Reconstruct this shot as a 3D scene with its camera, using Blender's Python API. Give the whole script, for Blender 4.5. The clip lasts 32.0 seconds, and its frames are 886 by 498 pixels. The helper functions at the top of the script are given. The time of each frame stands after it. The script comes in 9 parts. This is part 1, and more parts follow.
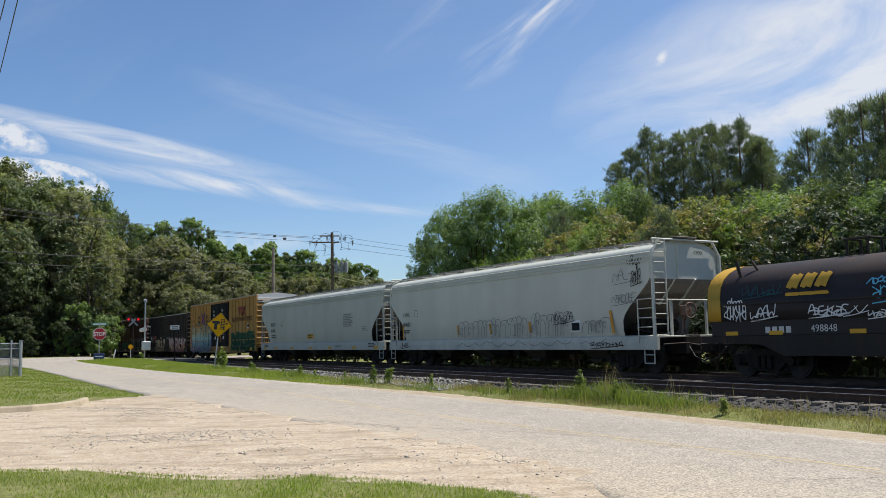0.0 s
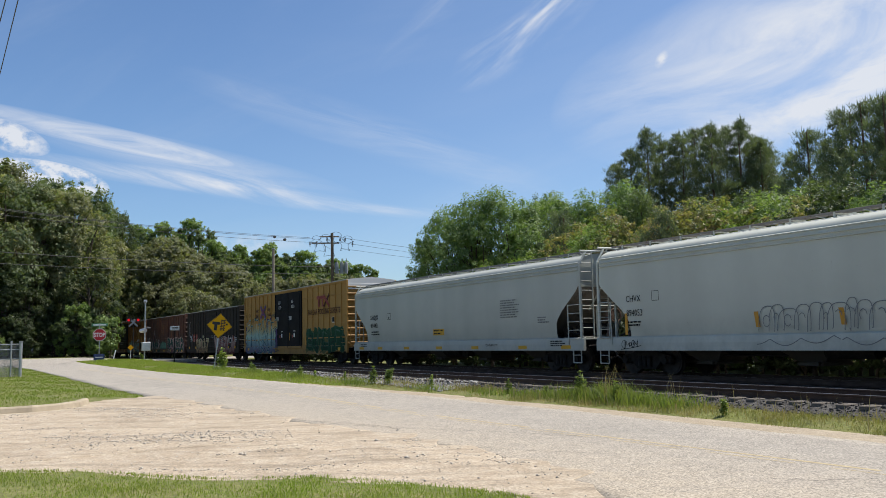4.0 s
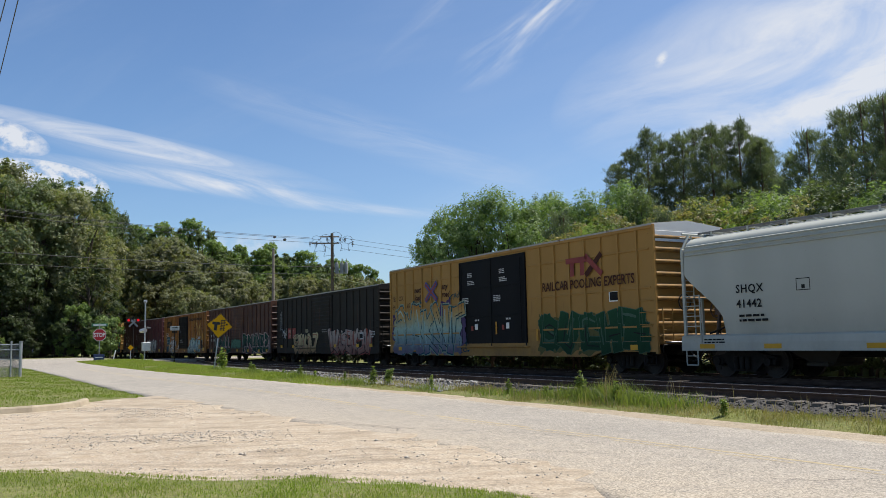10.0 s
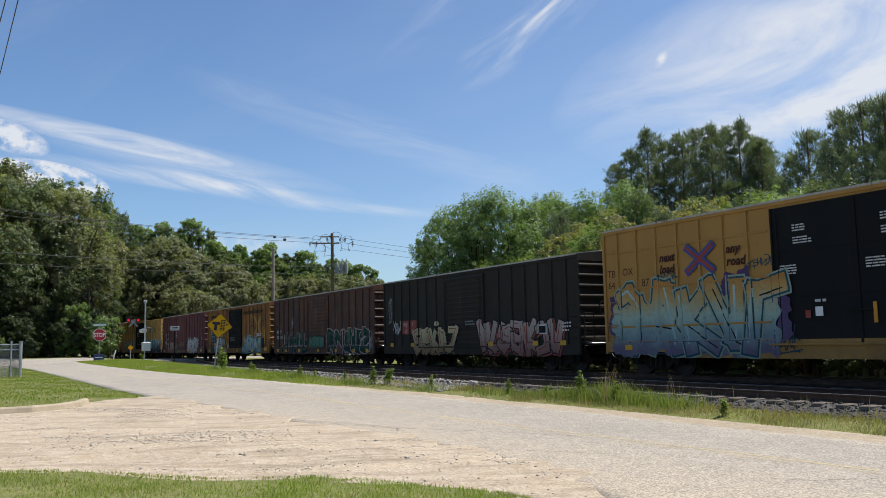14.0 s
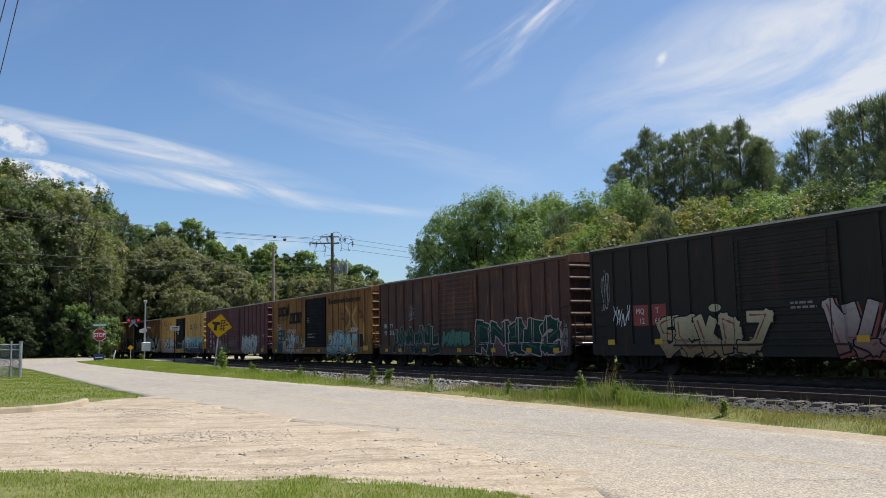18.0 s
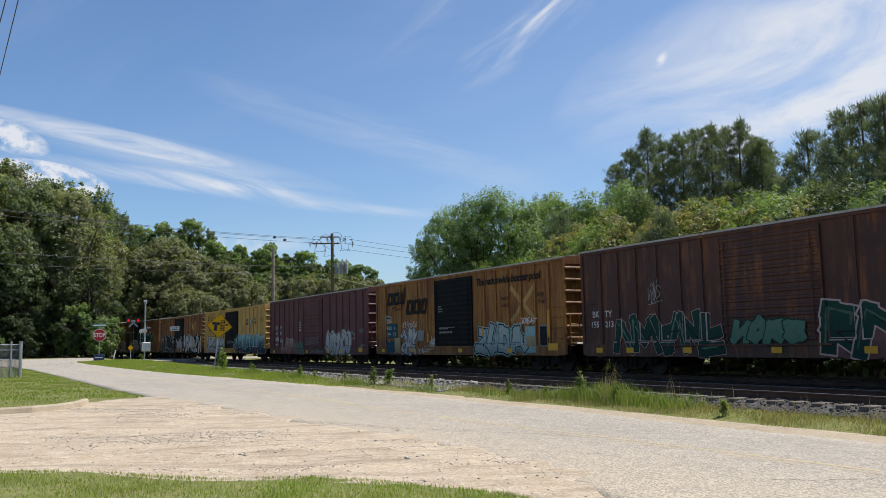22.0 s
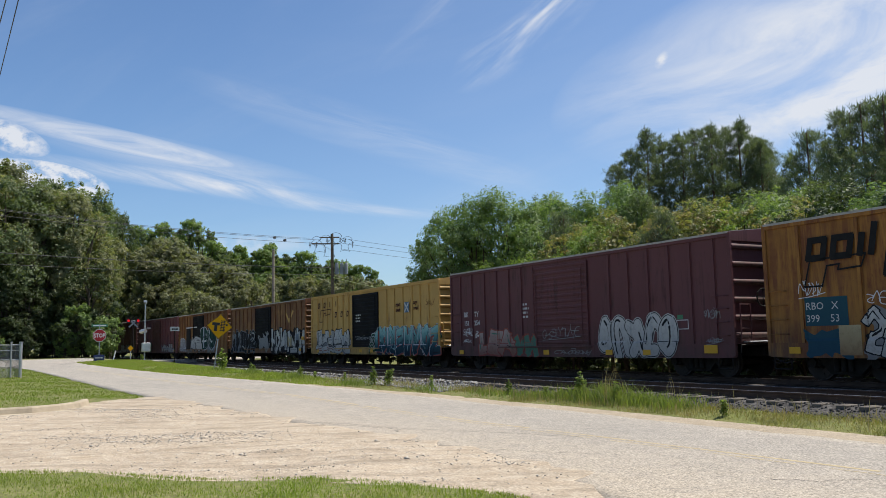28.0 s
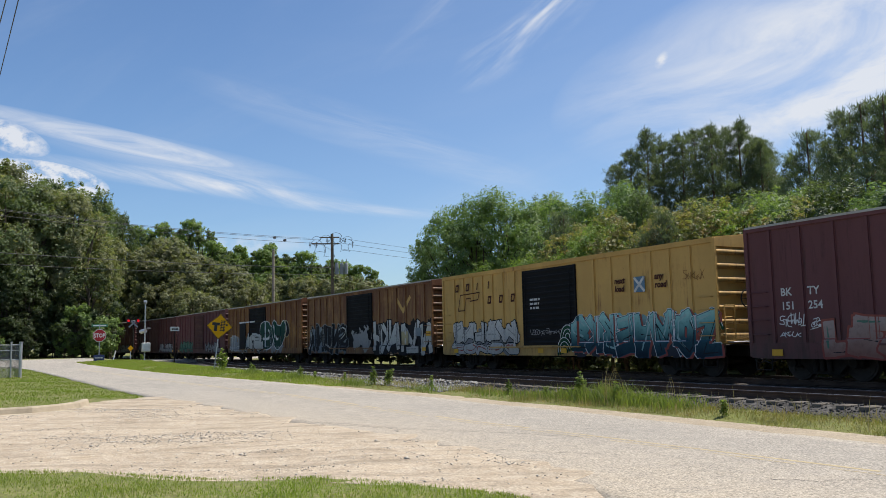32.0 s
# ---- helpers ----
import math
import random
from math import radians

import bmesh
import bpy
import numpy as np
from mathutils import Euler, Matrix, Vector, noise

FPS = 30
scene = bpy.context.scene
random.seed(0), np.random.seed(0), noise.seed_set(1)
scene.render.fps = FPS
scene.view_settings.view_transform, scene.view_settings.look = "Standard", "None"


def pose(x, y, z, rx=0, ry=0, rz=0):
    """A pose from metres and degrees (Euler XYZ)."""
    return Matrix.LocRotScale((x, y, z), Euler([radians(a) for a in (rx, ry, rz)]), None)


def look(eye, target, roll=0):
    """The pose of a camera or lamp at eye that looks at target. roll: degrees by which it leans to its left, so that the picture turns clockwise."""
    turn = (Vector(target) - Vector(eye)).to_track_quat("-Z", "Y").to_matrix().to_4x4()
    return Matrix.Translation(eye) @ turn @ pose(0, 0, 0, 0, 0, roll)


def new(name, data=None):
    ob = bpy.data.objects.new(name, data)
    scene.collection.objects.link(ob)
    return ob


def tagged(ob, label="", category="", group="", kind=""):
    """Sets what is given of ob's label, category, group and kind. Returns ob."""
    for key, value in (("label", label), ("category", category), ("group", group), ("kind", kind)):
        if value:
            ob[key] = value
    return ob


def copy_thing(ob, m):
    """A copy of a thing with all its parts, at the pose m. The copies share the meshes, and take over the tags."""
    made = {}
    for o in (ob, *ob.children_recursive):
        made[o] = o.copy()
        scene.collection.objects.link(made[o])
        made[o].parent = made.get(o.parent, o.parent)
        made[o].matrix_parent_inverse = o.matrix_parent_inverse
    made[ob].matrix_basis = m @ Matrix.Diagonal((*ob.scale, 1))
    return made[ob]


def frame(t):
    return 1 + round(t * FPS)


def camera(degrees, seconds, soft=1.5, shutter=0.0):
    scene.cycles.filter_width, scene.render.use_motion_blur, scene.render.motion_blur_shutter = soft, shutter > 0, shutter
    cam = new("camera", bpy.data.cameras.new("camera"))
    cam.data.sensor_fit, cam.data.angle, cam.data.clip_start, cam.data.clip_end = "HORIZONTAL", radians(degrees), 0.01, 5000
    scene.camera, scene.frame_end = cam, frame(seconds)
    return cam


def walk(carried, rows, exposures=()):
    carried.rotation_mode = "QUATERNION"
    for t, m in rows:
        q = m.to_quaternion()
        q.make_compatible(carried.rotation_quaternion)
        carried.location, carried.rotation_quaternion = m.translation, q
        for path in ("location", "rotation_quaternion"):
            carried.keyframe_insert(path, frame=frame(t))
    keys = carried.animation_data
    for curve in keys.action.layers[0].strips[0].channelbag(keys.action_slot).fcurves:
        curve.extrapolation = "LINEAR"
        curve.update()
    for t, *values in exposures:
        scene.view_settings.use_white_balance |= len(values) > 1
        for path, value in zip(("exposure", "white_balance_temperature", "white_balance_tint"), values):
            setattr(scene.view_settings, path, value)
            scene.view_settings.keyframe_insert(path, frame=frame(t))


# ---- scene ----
# ------------------------------------------------------------------ camera
EYE = Vector((0.0, 0.0, 1.7))
YAW, PITCH, ROLL = 0.52207, 0.10764, -1.172


def aim(up):
    p = PITCH + up
    way = Vector((-math.cos(YAW) * math.cos(p), math.sin(YAW) * math.cos(p), math.sin(p)))
    return look(EYE, EYE + way, ROLL)


cam = camera(55.48, 32.0, soft=0.7)
walk(cam, [(0, aim(0)), (4, aim(0.00094)), (13, aim(0.00105)), (21, aim(0.0012)), (24, aim(0.0017)), (32, aim(0.00175))])

# ------------------------------------------------------------------ world, sun
SUN = Vector((0.10, 0.46, 0.88)).normalized()
scene.view_settings.exposure = 0.40
world = bpy.data.worlds.new("sky")
scene.world = world
world.use_nodes = True


def build_sky():
    nt = world.node_tree
    nt.nodes.clear()
    N, L = nt.nodes.new, nt.links.new
    sky = N("ShaderNodeTexSky")
    sky.sky_type = 'NISHITA'
    sky.sun_disc = False
    sky.sun_elevation = math.asin(SUN.z)
    sky.sun_rotation = math.atan2(SUN.x, SUN.y)
    sky.air_density, sky.dust_density, sky.ozone_density = 1.0, 0.6, 2.6
    co = N("ShaderNodeTexCoord")
    # directions unrolled on a plane that stands across the valley to the west-north-west
    c, s = math.cos(YAW), math.sin(YAW)
    fwd = (-c * math.cos(PITCH), s * math.cos(PITCH), math.sin(PITCH))
    right = (s, c, 0.0)
    F, R = Vector(fwd), Vector(right)
    U = R.cross(F)

    def dot(v):
        d = N("ShaderNodeVectorMath")
        d.operation = 'DOT_PRODUCT'
        d.inputs[1].default_value = v
        L(co.outputs["Generated"], d.inputs[0])
        return d.outputs["Value"]

    def calc(op, a, b, clamp=False):
        m = N("ShaderNodeMath")
        m.operation, m.use_clamp = op, clamp
        for k, v in enumerate((a, b)):
            if isinstance(v, (int, float)):
                m.inputs[k].default_value = v
            else:
                L(v, m.inputs[k])
        return m.outputs[0]

    df = calc('MAXIMUM', dot(F), 0.12)
    u, v = calc('DIVIDE', dot(R), df), calc('DIVIDE', dot(U), df)
    uv = N("ShaderNodeCombineXYZ")
    L(u, uv.inputs[0]), L(v, uv.inputs[1])

    def mapped(loc, rot, sc):
        # move, then turn, then stretch
        a = N("ShaderNodeMapping")
        a.vector_type = 'POINT'
        a.inputs["Location"].default_value = (-loc[0], -loc[1], 0)
        L(uv.outputs[0], a.inputs["Vector"])
        b = N("ShaderNodeMapping")
        b.inputs["Rotation"].default_value = (0, 0, -rot)
        L(a.outputs[0], b.inputs["Vector"])
        d = N("ShaderNodeMapping")
        d.inputs["Scale"].default_value = (sc[0], sc[1], 1)
        L(b.outputs[0], d.inputs["Vector"])
        return d.outputs[0]

    def streaks(rot, sc, detail, low, high, seed, warp=0.6):
        n = N("ShaderNodeTexNoise")
        n.inputs["Scale"].default_value = 1.0
        n.inputs["Detail"].default_value = detail
        n.inputs["Roughness"].default_value = 0.62
        n.inputs["Distortion"].default_value = warp
        L(mapped((seed, seed * 0.37), rot, sc), n.inputs["Vector"])
        r = N("ShaderNodeMapRange")
        r.interpolation_type = 'SMOOTHSTEP'
        r.inputs["From Min"].default_value, r.inputs["From Max"].default_value = low, high
        L(n.outputs["Fac"], r.inputs["Value"])
        return r.outputs[0]

    def patch(loc, rot, half, power=1.0):
        g = N("ShaderNodeTexGradient")
        g.gradient_type = 'SPHERICAL'
        L(mapped(loc, rot, (1 / half[0], 1 / half[1])), g.inputs["Vector"])
        return calc('POWER', g.outputs["Fac"], power)

    total = None

    def add(a):
        nonlocal total
        total = a if total is None else calc('ADD', total, a, True)

    wisps = streaks(-0.24, (4.0, 34.0), 8, 0.28, 0.86, 3.1, 1.1)
    fan = streaks(0.62, (3.5, 24.0), 8, 0.38, 0.78, 1.7, 1.2)
    fan2 = streaks(0.25, (4.0, 11.0), 9, 0.32, 0.74, 5.2, 0.7)
    puff = streaks(0.0, (34.0, 46.0), 7, 0.36, 0.62, 8.8, 0.05)

    def cloud(loc, rot, half, power, grain, k):
        add(calc('MULTIPLY', calc('MULTIPLY', patch(loc, rot, half, power), grain), k))

    # long streaks from the west
    cloud((-0.43, 0.150), -0.235, (0.19, 0.014), 0.55, wisps, 1.25)
    cloud((-0.30, 0.110), -0.235, (0.22, 0.024), 0.8, wisps, 0.75)
    cloud((-0.37, 0.098), -0.17, (0.25, 0.012), 0.7, wisps, 0.95)
    cloud((-0.24, 0.078), -0.16, (0.20, 0.016), 0.9, wisps, 0.7)
    cloud((-0.08, 0.140), -0.32, (0.26, 0.030), 1.0, wisps, 0.50)
    cloud((-0.09, 0.050), -0.09, (0.14, 0.008), 0.8, wisps, 1.0)
    # plume overhead and the bright fan to the north
    cloud((0.115, 0.272), 0.68, (0.13, 0.040), 0.9, fan, 1.0)
    cloud((0.0, 0.285), 0.75, (0.11, 0.02), 1.0, fan, 0.45)
    cloud((0.50, 0.235), 0.24, (0.38, 0.12), 0.7, fan2, 1.0)
    cloud((0.50, 0.25), 0.24, (0.34, 0.10), 1.0, 1.0, 0.34)
    cloud((0.40, 0.18), 0.2, (0.75, 0.40), 1.0, 1.0, 0.10)
    cloud((0.52, 0.175), 0.30, (0.34, 0.05), 0.8, fan2, 0.8)
    # small fair-weather clouds low over the woods and one by the fan
    cloud((-0.478, 0.093), -0.16, (0.085, 0.024), 0.35, puff, 2.2)
    cloud((-0.515, 0.146), -0.35, (0.055, 0.018), 0.5, puff, 1.5)
    cloud((0.264, 0.221), 1.0, (0.013, 0.007), 1.3, puff, 1.1)
    cloud((-0.23, 0.012), 0.0, (0.10, 0.012), 0.7, puff, 0.5)
    # thin veil over everything
    veil = streaks(0.35, (1.2, 5.0), 6, 0.40, 0.95, 0.4, 0.8)
    add(calc('MULTIPLY', veil, 0.17))
    tint = N("ShaderNodeMix")
    tint.data_type = 'RGBA'
    tint.blend_type = 'MULTIPLY'
    tint.inputs["Factor"].default_value = 1.0
    L(sky.outputs[0], tint.inputs["A"])
    tint.inputs["B"].default_value = SKY_TINT
    mix = N("ShaderNodeMix")
    mix.data_type = 'RGBA'
    L(calc('MULTIPLY', total, 0.9, True), mix.inputs["Factor"])
    L(tint.outputs["Result"], mix.inputs["A"])
    mix.inputs["B"].default_value = CLOUD
    bg = N("ShaderNodeBackground")
    bg.inputs["Strength"].default_value = SKY_STRENGTH
    out = N("ShaderNodeOutputWorld")
    L(mix.outputs["Result"], bg.inputs["Color"])
    L(bg.outputs[0], out.inputs[0])


SKY_STRENGTH, SKY_TINT, CLOUD = 0.0905, (0.83, 0.97, 1.12, 1), (6.6, 6.8, 7.2, 1)
build_sky()

lamp = bpy.data.lights.new("sun", 'SUN')
lamp.energy, lamp.angle, lamp.color = 5.0, radians(0.53), (1.0, 0.95, 0.87)
sun = new("sun", lamp)
sun.matrix_world = look(SUN * 60, (0, 0, 0))

# ------------------------------------------------------------------ materials
def shader(name):
    m = bpy.data.materials.new(name)
    m.use_nodes = True
    nt = m.node_tree
    b = nt.nodes["Principled BSDF"]
    return m, nt, b


def noise_tex(nt, vec, scale, detail=4, rough=0.6, stretch=None, distort=0.0):
    if stretch:
        mp = nt.nodes.new("ShaderNodeMapping")
        mp.inputs["Scale"].default_value = stretch
        nt.links.new(vec, mp.inputs["Vector"])
        vec = mp.outputs[0]
    n = nt.nodes.new("ShaderNodeTexNoise")
    n.inputs["Scale"].default_value, n.inputs["Detail"].default_value = scale, detail
    n.inputs["Roughness"].default_value, n.inputs["Distortion"].default_value = rough, distort
    nt.links.new(vec, n.inputs["Vector"])
    return n.outputs["Fac"]


def steps(nt, fac, low, high, a=0.0, b=1.0):
    r = nt.nodes.new("ShaderNodeMapRange")
    r.inputs["From Min"].default_value, r.inputs["From Max"].default_value = low, high
    r.inputs["To Min"].default_value, r.inputs["To Max"].default_value = a, b
    nt.links.new(fac, r.inputs["Value"])
    return r.outputs[0]


def blend(nt, fac, a, b, mode='MIX'):
    m = nt.nodes.new("ShaderNodeMix")
    m.data_type, m.blend_type = 'RGBA', mode
    for sock, v in (("Factor", fac), ("A", a), ("B", b)):
        if isinstance(v, (int, float)):
            m.inputs[sock].default_value = v
        elif isinstance(v, tuple):
            m.inputs[sock].default_value = (*v[:3], 1)
        else:
            nt.links.new(v, m.inputs[sock])
    return m.outputs["Result"]


def times(nt, a, b):
    m = nt.nodes.new("ShaderNodeMath")
    m.operation = 'MULTIPLY'
    for k, v in enumerate((a, b)):
        if isinstance(v, (int, float)):
            m.inputs[k].default_value = v
        else:
            nt.links.new(v, m.inputs[k])
    return m.outputs[0]


def bumped(nt, b, fac, strength, dist):
    u = nt.nodes.new("ShaderNodeBump")
    u.inputs["Strength"].default_value, u.inputs["Distance"].default_value = strength, dist
    nt.links.new(fac, u.inputs["Height"])
    nt.links.new(u.outputs[0], b.inputs["Normal"])


def coords(nt, kind="Object"):
    return nt.nodes.new("ShaderNodeTexCoord").outputs[kind]


def dark(c, k):
    return tuple(x * k for x in c[:3])


def plain(name, col, rough=0.6, metal=0.0, var=0.25, scale=2.0, fine=40.0, bump=0.15, spec=0.4, emit=0.0):
    """Painted or bare surface with blotches, grain and fine relief."""
    m, nt, b = shader(name)
    v = coords(nt)
    big = noise_tex(nt, v, scale, 5)
    small = noise_tex(nt, v, fine, 3)
    c = blend(nt, steps(nt, big, 0.35, 0.7), col, dark(col, 1 - var))
    c = blend(nt, steps(nt, small, 0.3, 0.7, 0, 0.35), c, dark(col, 1 - var * 1.3))
    nt.links.new(c, b.inputs["Base Color"])
    nt.links.new(steps(nt, big, 0.3, 0.7, rough * 0.85, min(1, rough * 1.15)), b.inputs["Roughness"])
    b.inputs["Metallic"].default_value = metal
    b.inputs["Specular IOR Level"].default_value = spec
    if bump:
        bumped(nt, b, small, bump, 0.01)
    if emit:
        b.inputs["Emission Color"].default_value = (*col, 1)
        b.inputs["Emission Strength"].default_value = emit
    return m


def car_paint(name, col, rust=(0.09, 0.035, 0.015), amount=0.3, fade=0.12, grime=0.3, rough=0.62, soft=0.10, gloss=0.3, eaves=0.0):
    """Old car paint: vertical rust runs, faded blotches, grime splashed up from the wheels."""
    m, nt, b = shader(name)
    v = coords(nt)
    blot = noise_tex(nt, v, 0.9, 6, 0.65)
    c = blend(nt, steps(nt, blot, 0.3, 0.72), col, tuple(x * (1 - fade) + fade * 0.35 * y for x, y in zip(col, (0.5, 0.42, 0.3))))
    tone = noise_tex(nt, v, 0.6, 2, 0.5, (1.1, 1.1, 0.05))
    c = blend(nt, steps(nt, tone, 0.35, 0.65, 0, 0.35), c, dark(col, 0.68))
    runs = noise_tex(nt, v, 1.0, 6, 0.7, (5.5, 5.5, 0.45), 0.4)
    patch = noise_tex(nt, v, 0.7, 6, 0.7)
    mask = times(nt, steps(nt, runs, 0.62 - amount * 0.32, 0.72 - amount * 0.22), steps(nt, patch, 0.62 - amount * 0.5, 0.75 - amount * 0.3))
    c = blend(nt, mask, c, rust)
    spots = noise_tex(nt, v, 9.0, 5, 0.7)
    c = blend(nt, times(nt, steps(nt, spots, 0.68 - amount * 0.10, 0.74), 0.8), c, dark(rust, 0.8))
    sep = nt.nodes.new("ShaderNodeSeparateXYZ")
    nt.links.new(v, sep.inputs[0])
    if eaves:
        # rust that has crept down from the roof edge
        run = noise_tex(nt, v, 1.0, 6, 0.7, (0.8, 0.8, 0.3), 0.5)
        em = times(nt, steps(nt, sep.outputs[2], 1.6, 4.2, 0.25, 1.0), steps(nt, run, 0.36, 0.56))
        c = blend(nt, times(nt, em, eaves), c, dark(rust, 0.75))
    splash = noise_tex(nt, v, 1.6, 5, 0.7, (1, 1, 0.6))
    lowm = steps(nt, sep.outputs[2], 1.9, 0.6)
    gm = times(nt, times(nt, lowm, steps(nt, splash, 0.3, 0.65)), grime)
    c = blend(nt, gm, c, (0.055, 0.045, 0.035))
    nt.links.new(c, b.inputs["Base Color"])
    nt.links.new(steps(nt, blot, 0.3, 0.7, rough * 0.85, min(1, rough * 1.25)), b.inputs["Roughness"])
    b.inputs["Specular IOR Level"].default_value = gloss
    dents = noise_tex(nt, v, 1.3, 3)
    bumped(nt, b, dents, soft, 0.05)
    return m


def spray(name, cols, z0=0.7, z1=2.4, amount=0.25):
    """Spray paint that changes from one colour to the next with height, worn thin in spots."""
    m, nt, b = shader(name)
    v = coords(nt)
    sep = nt.nodes.new("ShaderNodeSeparateXYZ")
    nt.links.new(v, sep.inputs[0])
    wob = noise_tex(nt, v, 1.2, 4)
    add = nt.nodes.new("ShaderNodeMath")
    add.operation = 'ADD'
    nt.links.new(steps(nt, sep.outputs[2], z0, z1), add.inputs[0])
    nt.links.new(steps(nt, wob, 0.0, 1.0, -0.22, 0.22), add.inputs[1])
    ramp = nt.nodes.new("ShaderNodeValToRGB")
    e = ramp.color_ramp.elements
    n = len(cols)
    while len(e) < n:
        e.new(0.5)
    for k, c in enumerate(cols):
        e[k].position = k / max(1, n - 1)
        e[k].color = (*c, 1)
    nt.links.new(add.outputs[0], ramp.inputs[0])
    thin = noise_tex(nt, v, 7.0, 5, 0.7)
    c = blend(nt, steps(nt, thin, 0.5, 0.8, 0, amount * 2), ramp.outputs[0], dark(cols[0], 0.45))
    nt.links.new(c, b.inputs["Base Color"])
    b.inputs["Roughness"].default_value = 0.7
    b.inputs["Specular IOR Level"].default_value = 0.1
    return m


def ground_mat(name, cols, scales, bump=0.4, dist=0.02, rough=0.95, speck=(0.7, 1.25), dust=None, rut_shade=0.0):
    """Earth, gravel, asphalt: broad tones, blotches and single stones of different tone, with painted rut shade if
    asked.
    """
    m, nt, b = shader(name)
    v = coords(nt)
    a = noise_tex(nt, v, scales[0], 5, 0.6)
    d = noise_tex(nt, v, scales[1], 5, 0.7)
    g = noise_tex(nt, v, scales[2], 3, 0.7)
    c = blend(nt, steps(nt, a, 0.35, 0.65), cols[0], cols[1])
    c = blend(nt, steps(nt, d, 0.42, 0.68, 0, 0.8), c, cols[2])
    # long dark streaks: the shade in wheel ruts, painted into the colour
    if rut_shade:
        mp = nt.nodes.new("ShaderNodeMapping")
        mp.inputs["Rotation"].default_value = (0, 0, math.radians(-62))
        nt.links.new(v, mp.inputs["Vector"])
        w = noise_tex(nt, mp.outputs[0], 1.0, 6, 0.7, (0.35, 2.6, 1.0), 0.5)
        c = blend(nt, steps(nt, w, 0.48, 0.66, 0, rut_shade), c, dark(cols[1], 0.62))
    if dust is not None:
        sep = nt.nodes.new("ShaderNodeSeparateXYZ")
        nt.links.new(v, sep.inputs[0])
        near = steps(nt, sep.outputs[1], 10.6, 6.4)
        far = steps(nt, sep.outputs[0], -32, -14)
        c = blend(nt, times(nt, times(nt, near, far), steps(nt, d, 0.25, 0.65, 0.45, 1.0)), c, dust)
    vor = nt.nodes.new("ShaderNodeTexVoronoi")
    vor.inputs["Scale"].default_value = scales[2]
    nt.links.new(v, vor.inputs["Vector"])
    tone = nt.nodes.new("ShaderNodeSeparateColor")
    nt.links.new(vor.outputs["Color"], tone.inputs[0])
    k = steps(nt, tone.outputs[0], 0, 1, speck[0], speck[1])
    grey = nt.nodes.new("ShaderNodeCombineColor")
    for i in range(3):
        nt.links.new(k, grey.inputs[i])
    c = blend(nt, 1.0, c, grey.outputs[0], 'MULTIPLY')
    c = blend(nt, steps(nt, g, 0.45, 0.75, 0, 0.4), c, dark(cols[1], 0.6))
    nt.links.new(c, b.inputs["Base Color"])
    b.inputs["Roughness"].default_value = rough
    b.inputs["Specular IOR Level"].default_value = 0.2
    bumped(nt, b, k, bump, dist)
    return m


def leaf_mat(name, a, b_, c_, through_light=0.35, patch=0.25):
    """Leaves: a tone for each leaf, broader tone in patches, light shining through."""
    m, nt, b = shader(name)
    geo = nt.nodes.new("ShaderNodeNewGeometry")
    info = nt.nodes.new("ShaderNodeObjectInfo")
    v = coords(nt)
    big = noise_tex(nt, v, patch, 4)
    c = blend(nt, steps(nt, geo.outputs["Random Per Island"], 0, 1), a, b_)
    c = blend(nt, steps(nt, big, 0.42, 0.66, 0, 0.8), c, c_)
    c = blend(nt, steps(nt, info.outputs["Random"], 0, 1, 0, 0.45), c, dark(a, 0.62))
    nt.links.new(c, b.inputs["Base Color"])
    b.inputs["Roughness"].default_value = 0.5
    b.inputs["Specular IOR Level"].default_value = 0.3
    tr = nt.nodes.new("ShaderNodeBsdfTranslucent")
    bright = blend(nt, 1.0, c, (1.25, 1.35, 0.55), 'MULTIPLY')
    nt.links.new(bright, tr.inputs["Color"])
    mix = nt.nodes.new("ShaderNodeMixShader")
    mix.inputs[0].default_value = through_light
    nt.links.new(b.outputs[0], mix.inputs[1])
    nt.links.new(tr.outputs[0], mix.inputs[2])
    nt.links.new(mix.outputs[0], nt.nodes["Material Output"].inputs[0])
    return m


M = {}
M["asphalt"] = ground_mat("worn_asphalt", ((0.325, 0.292, 0.248), (0.27, 0.247, 0.213), (0.365, 0.328, 0.275)), (0.35, 2.5, 50), 0.6, 0.008, speck=(0.6, 1.4), dust=(0.385, 0.325, 0.245))
M["gravel"] = ground_mat("sandy_gravel", ((0.43, 0.35, 0.255), (0.35, 0.28, 0.20), (0.47, 0.405, 0.315)), (0.5, 3.0, 38), 0.7, 0.015, speck=(0.78, 1.2), rut_shade=0.75)
M["dirt"] = ground_mat("sandy_shoulder", ((0.36, 0.30, 0.22), (0.29, 0.235, 0.165), (0.41, 0.35, 0.265)), (0.6, 4.0, 50), 0.6, 0.012, speck=(0.7, 1.25))
M["turf"] = ground_mat("turf", ((0.15, 0.165, 0.046), (0.12, 0.135, 0.04), (0.21, 0.185, 0.08)), (0.3, 2.0, 30), 0.8, 0.03)
M["ballast"] = ground_mat("ballast", ((0.078, 0.073, 0.068), (0.050, 0.046, 0.043), (0.108, 0.101, 0.094)), (0.8, 6.0, 24), 1.0, 0.04, speck=(0.5, 1.5))
M["stone"] = plain("ballast_stone", (0.055, 0.052, 0.049), 0.9, var=0.5, scale=6, fine=50)
M["palestone"] = plain("pale_ballast_stone", (0.34, 0.33, 0.31), 0.9, var=0.5, scale=6, fine=50)
M["pebble"] = plain("pale_pebble", (0.60, 0.53, 0.44), 0.9, var=0.55, scale=14, fine=60)
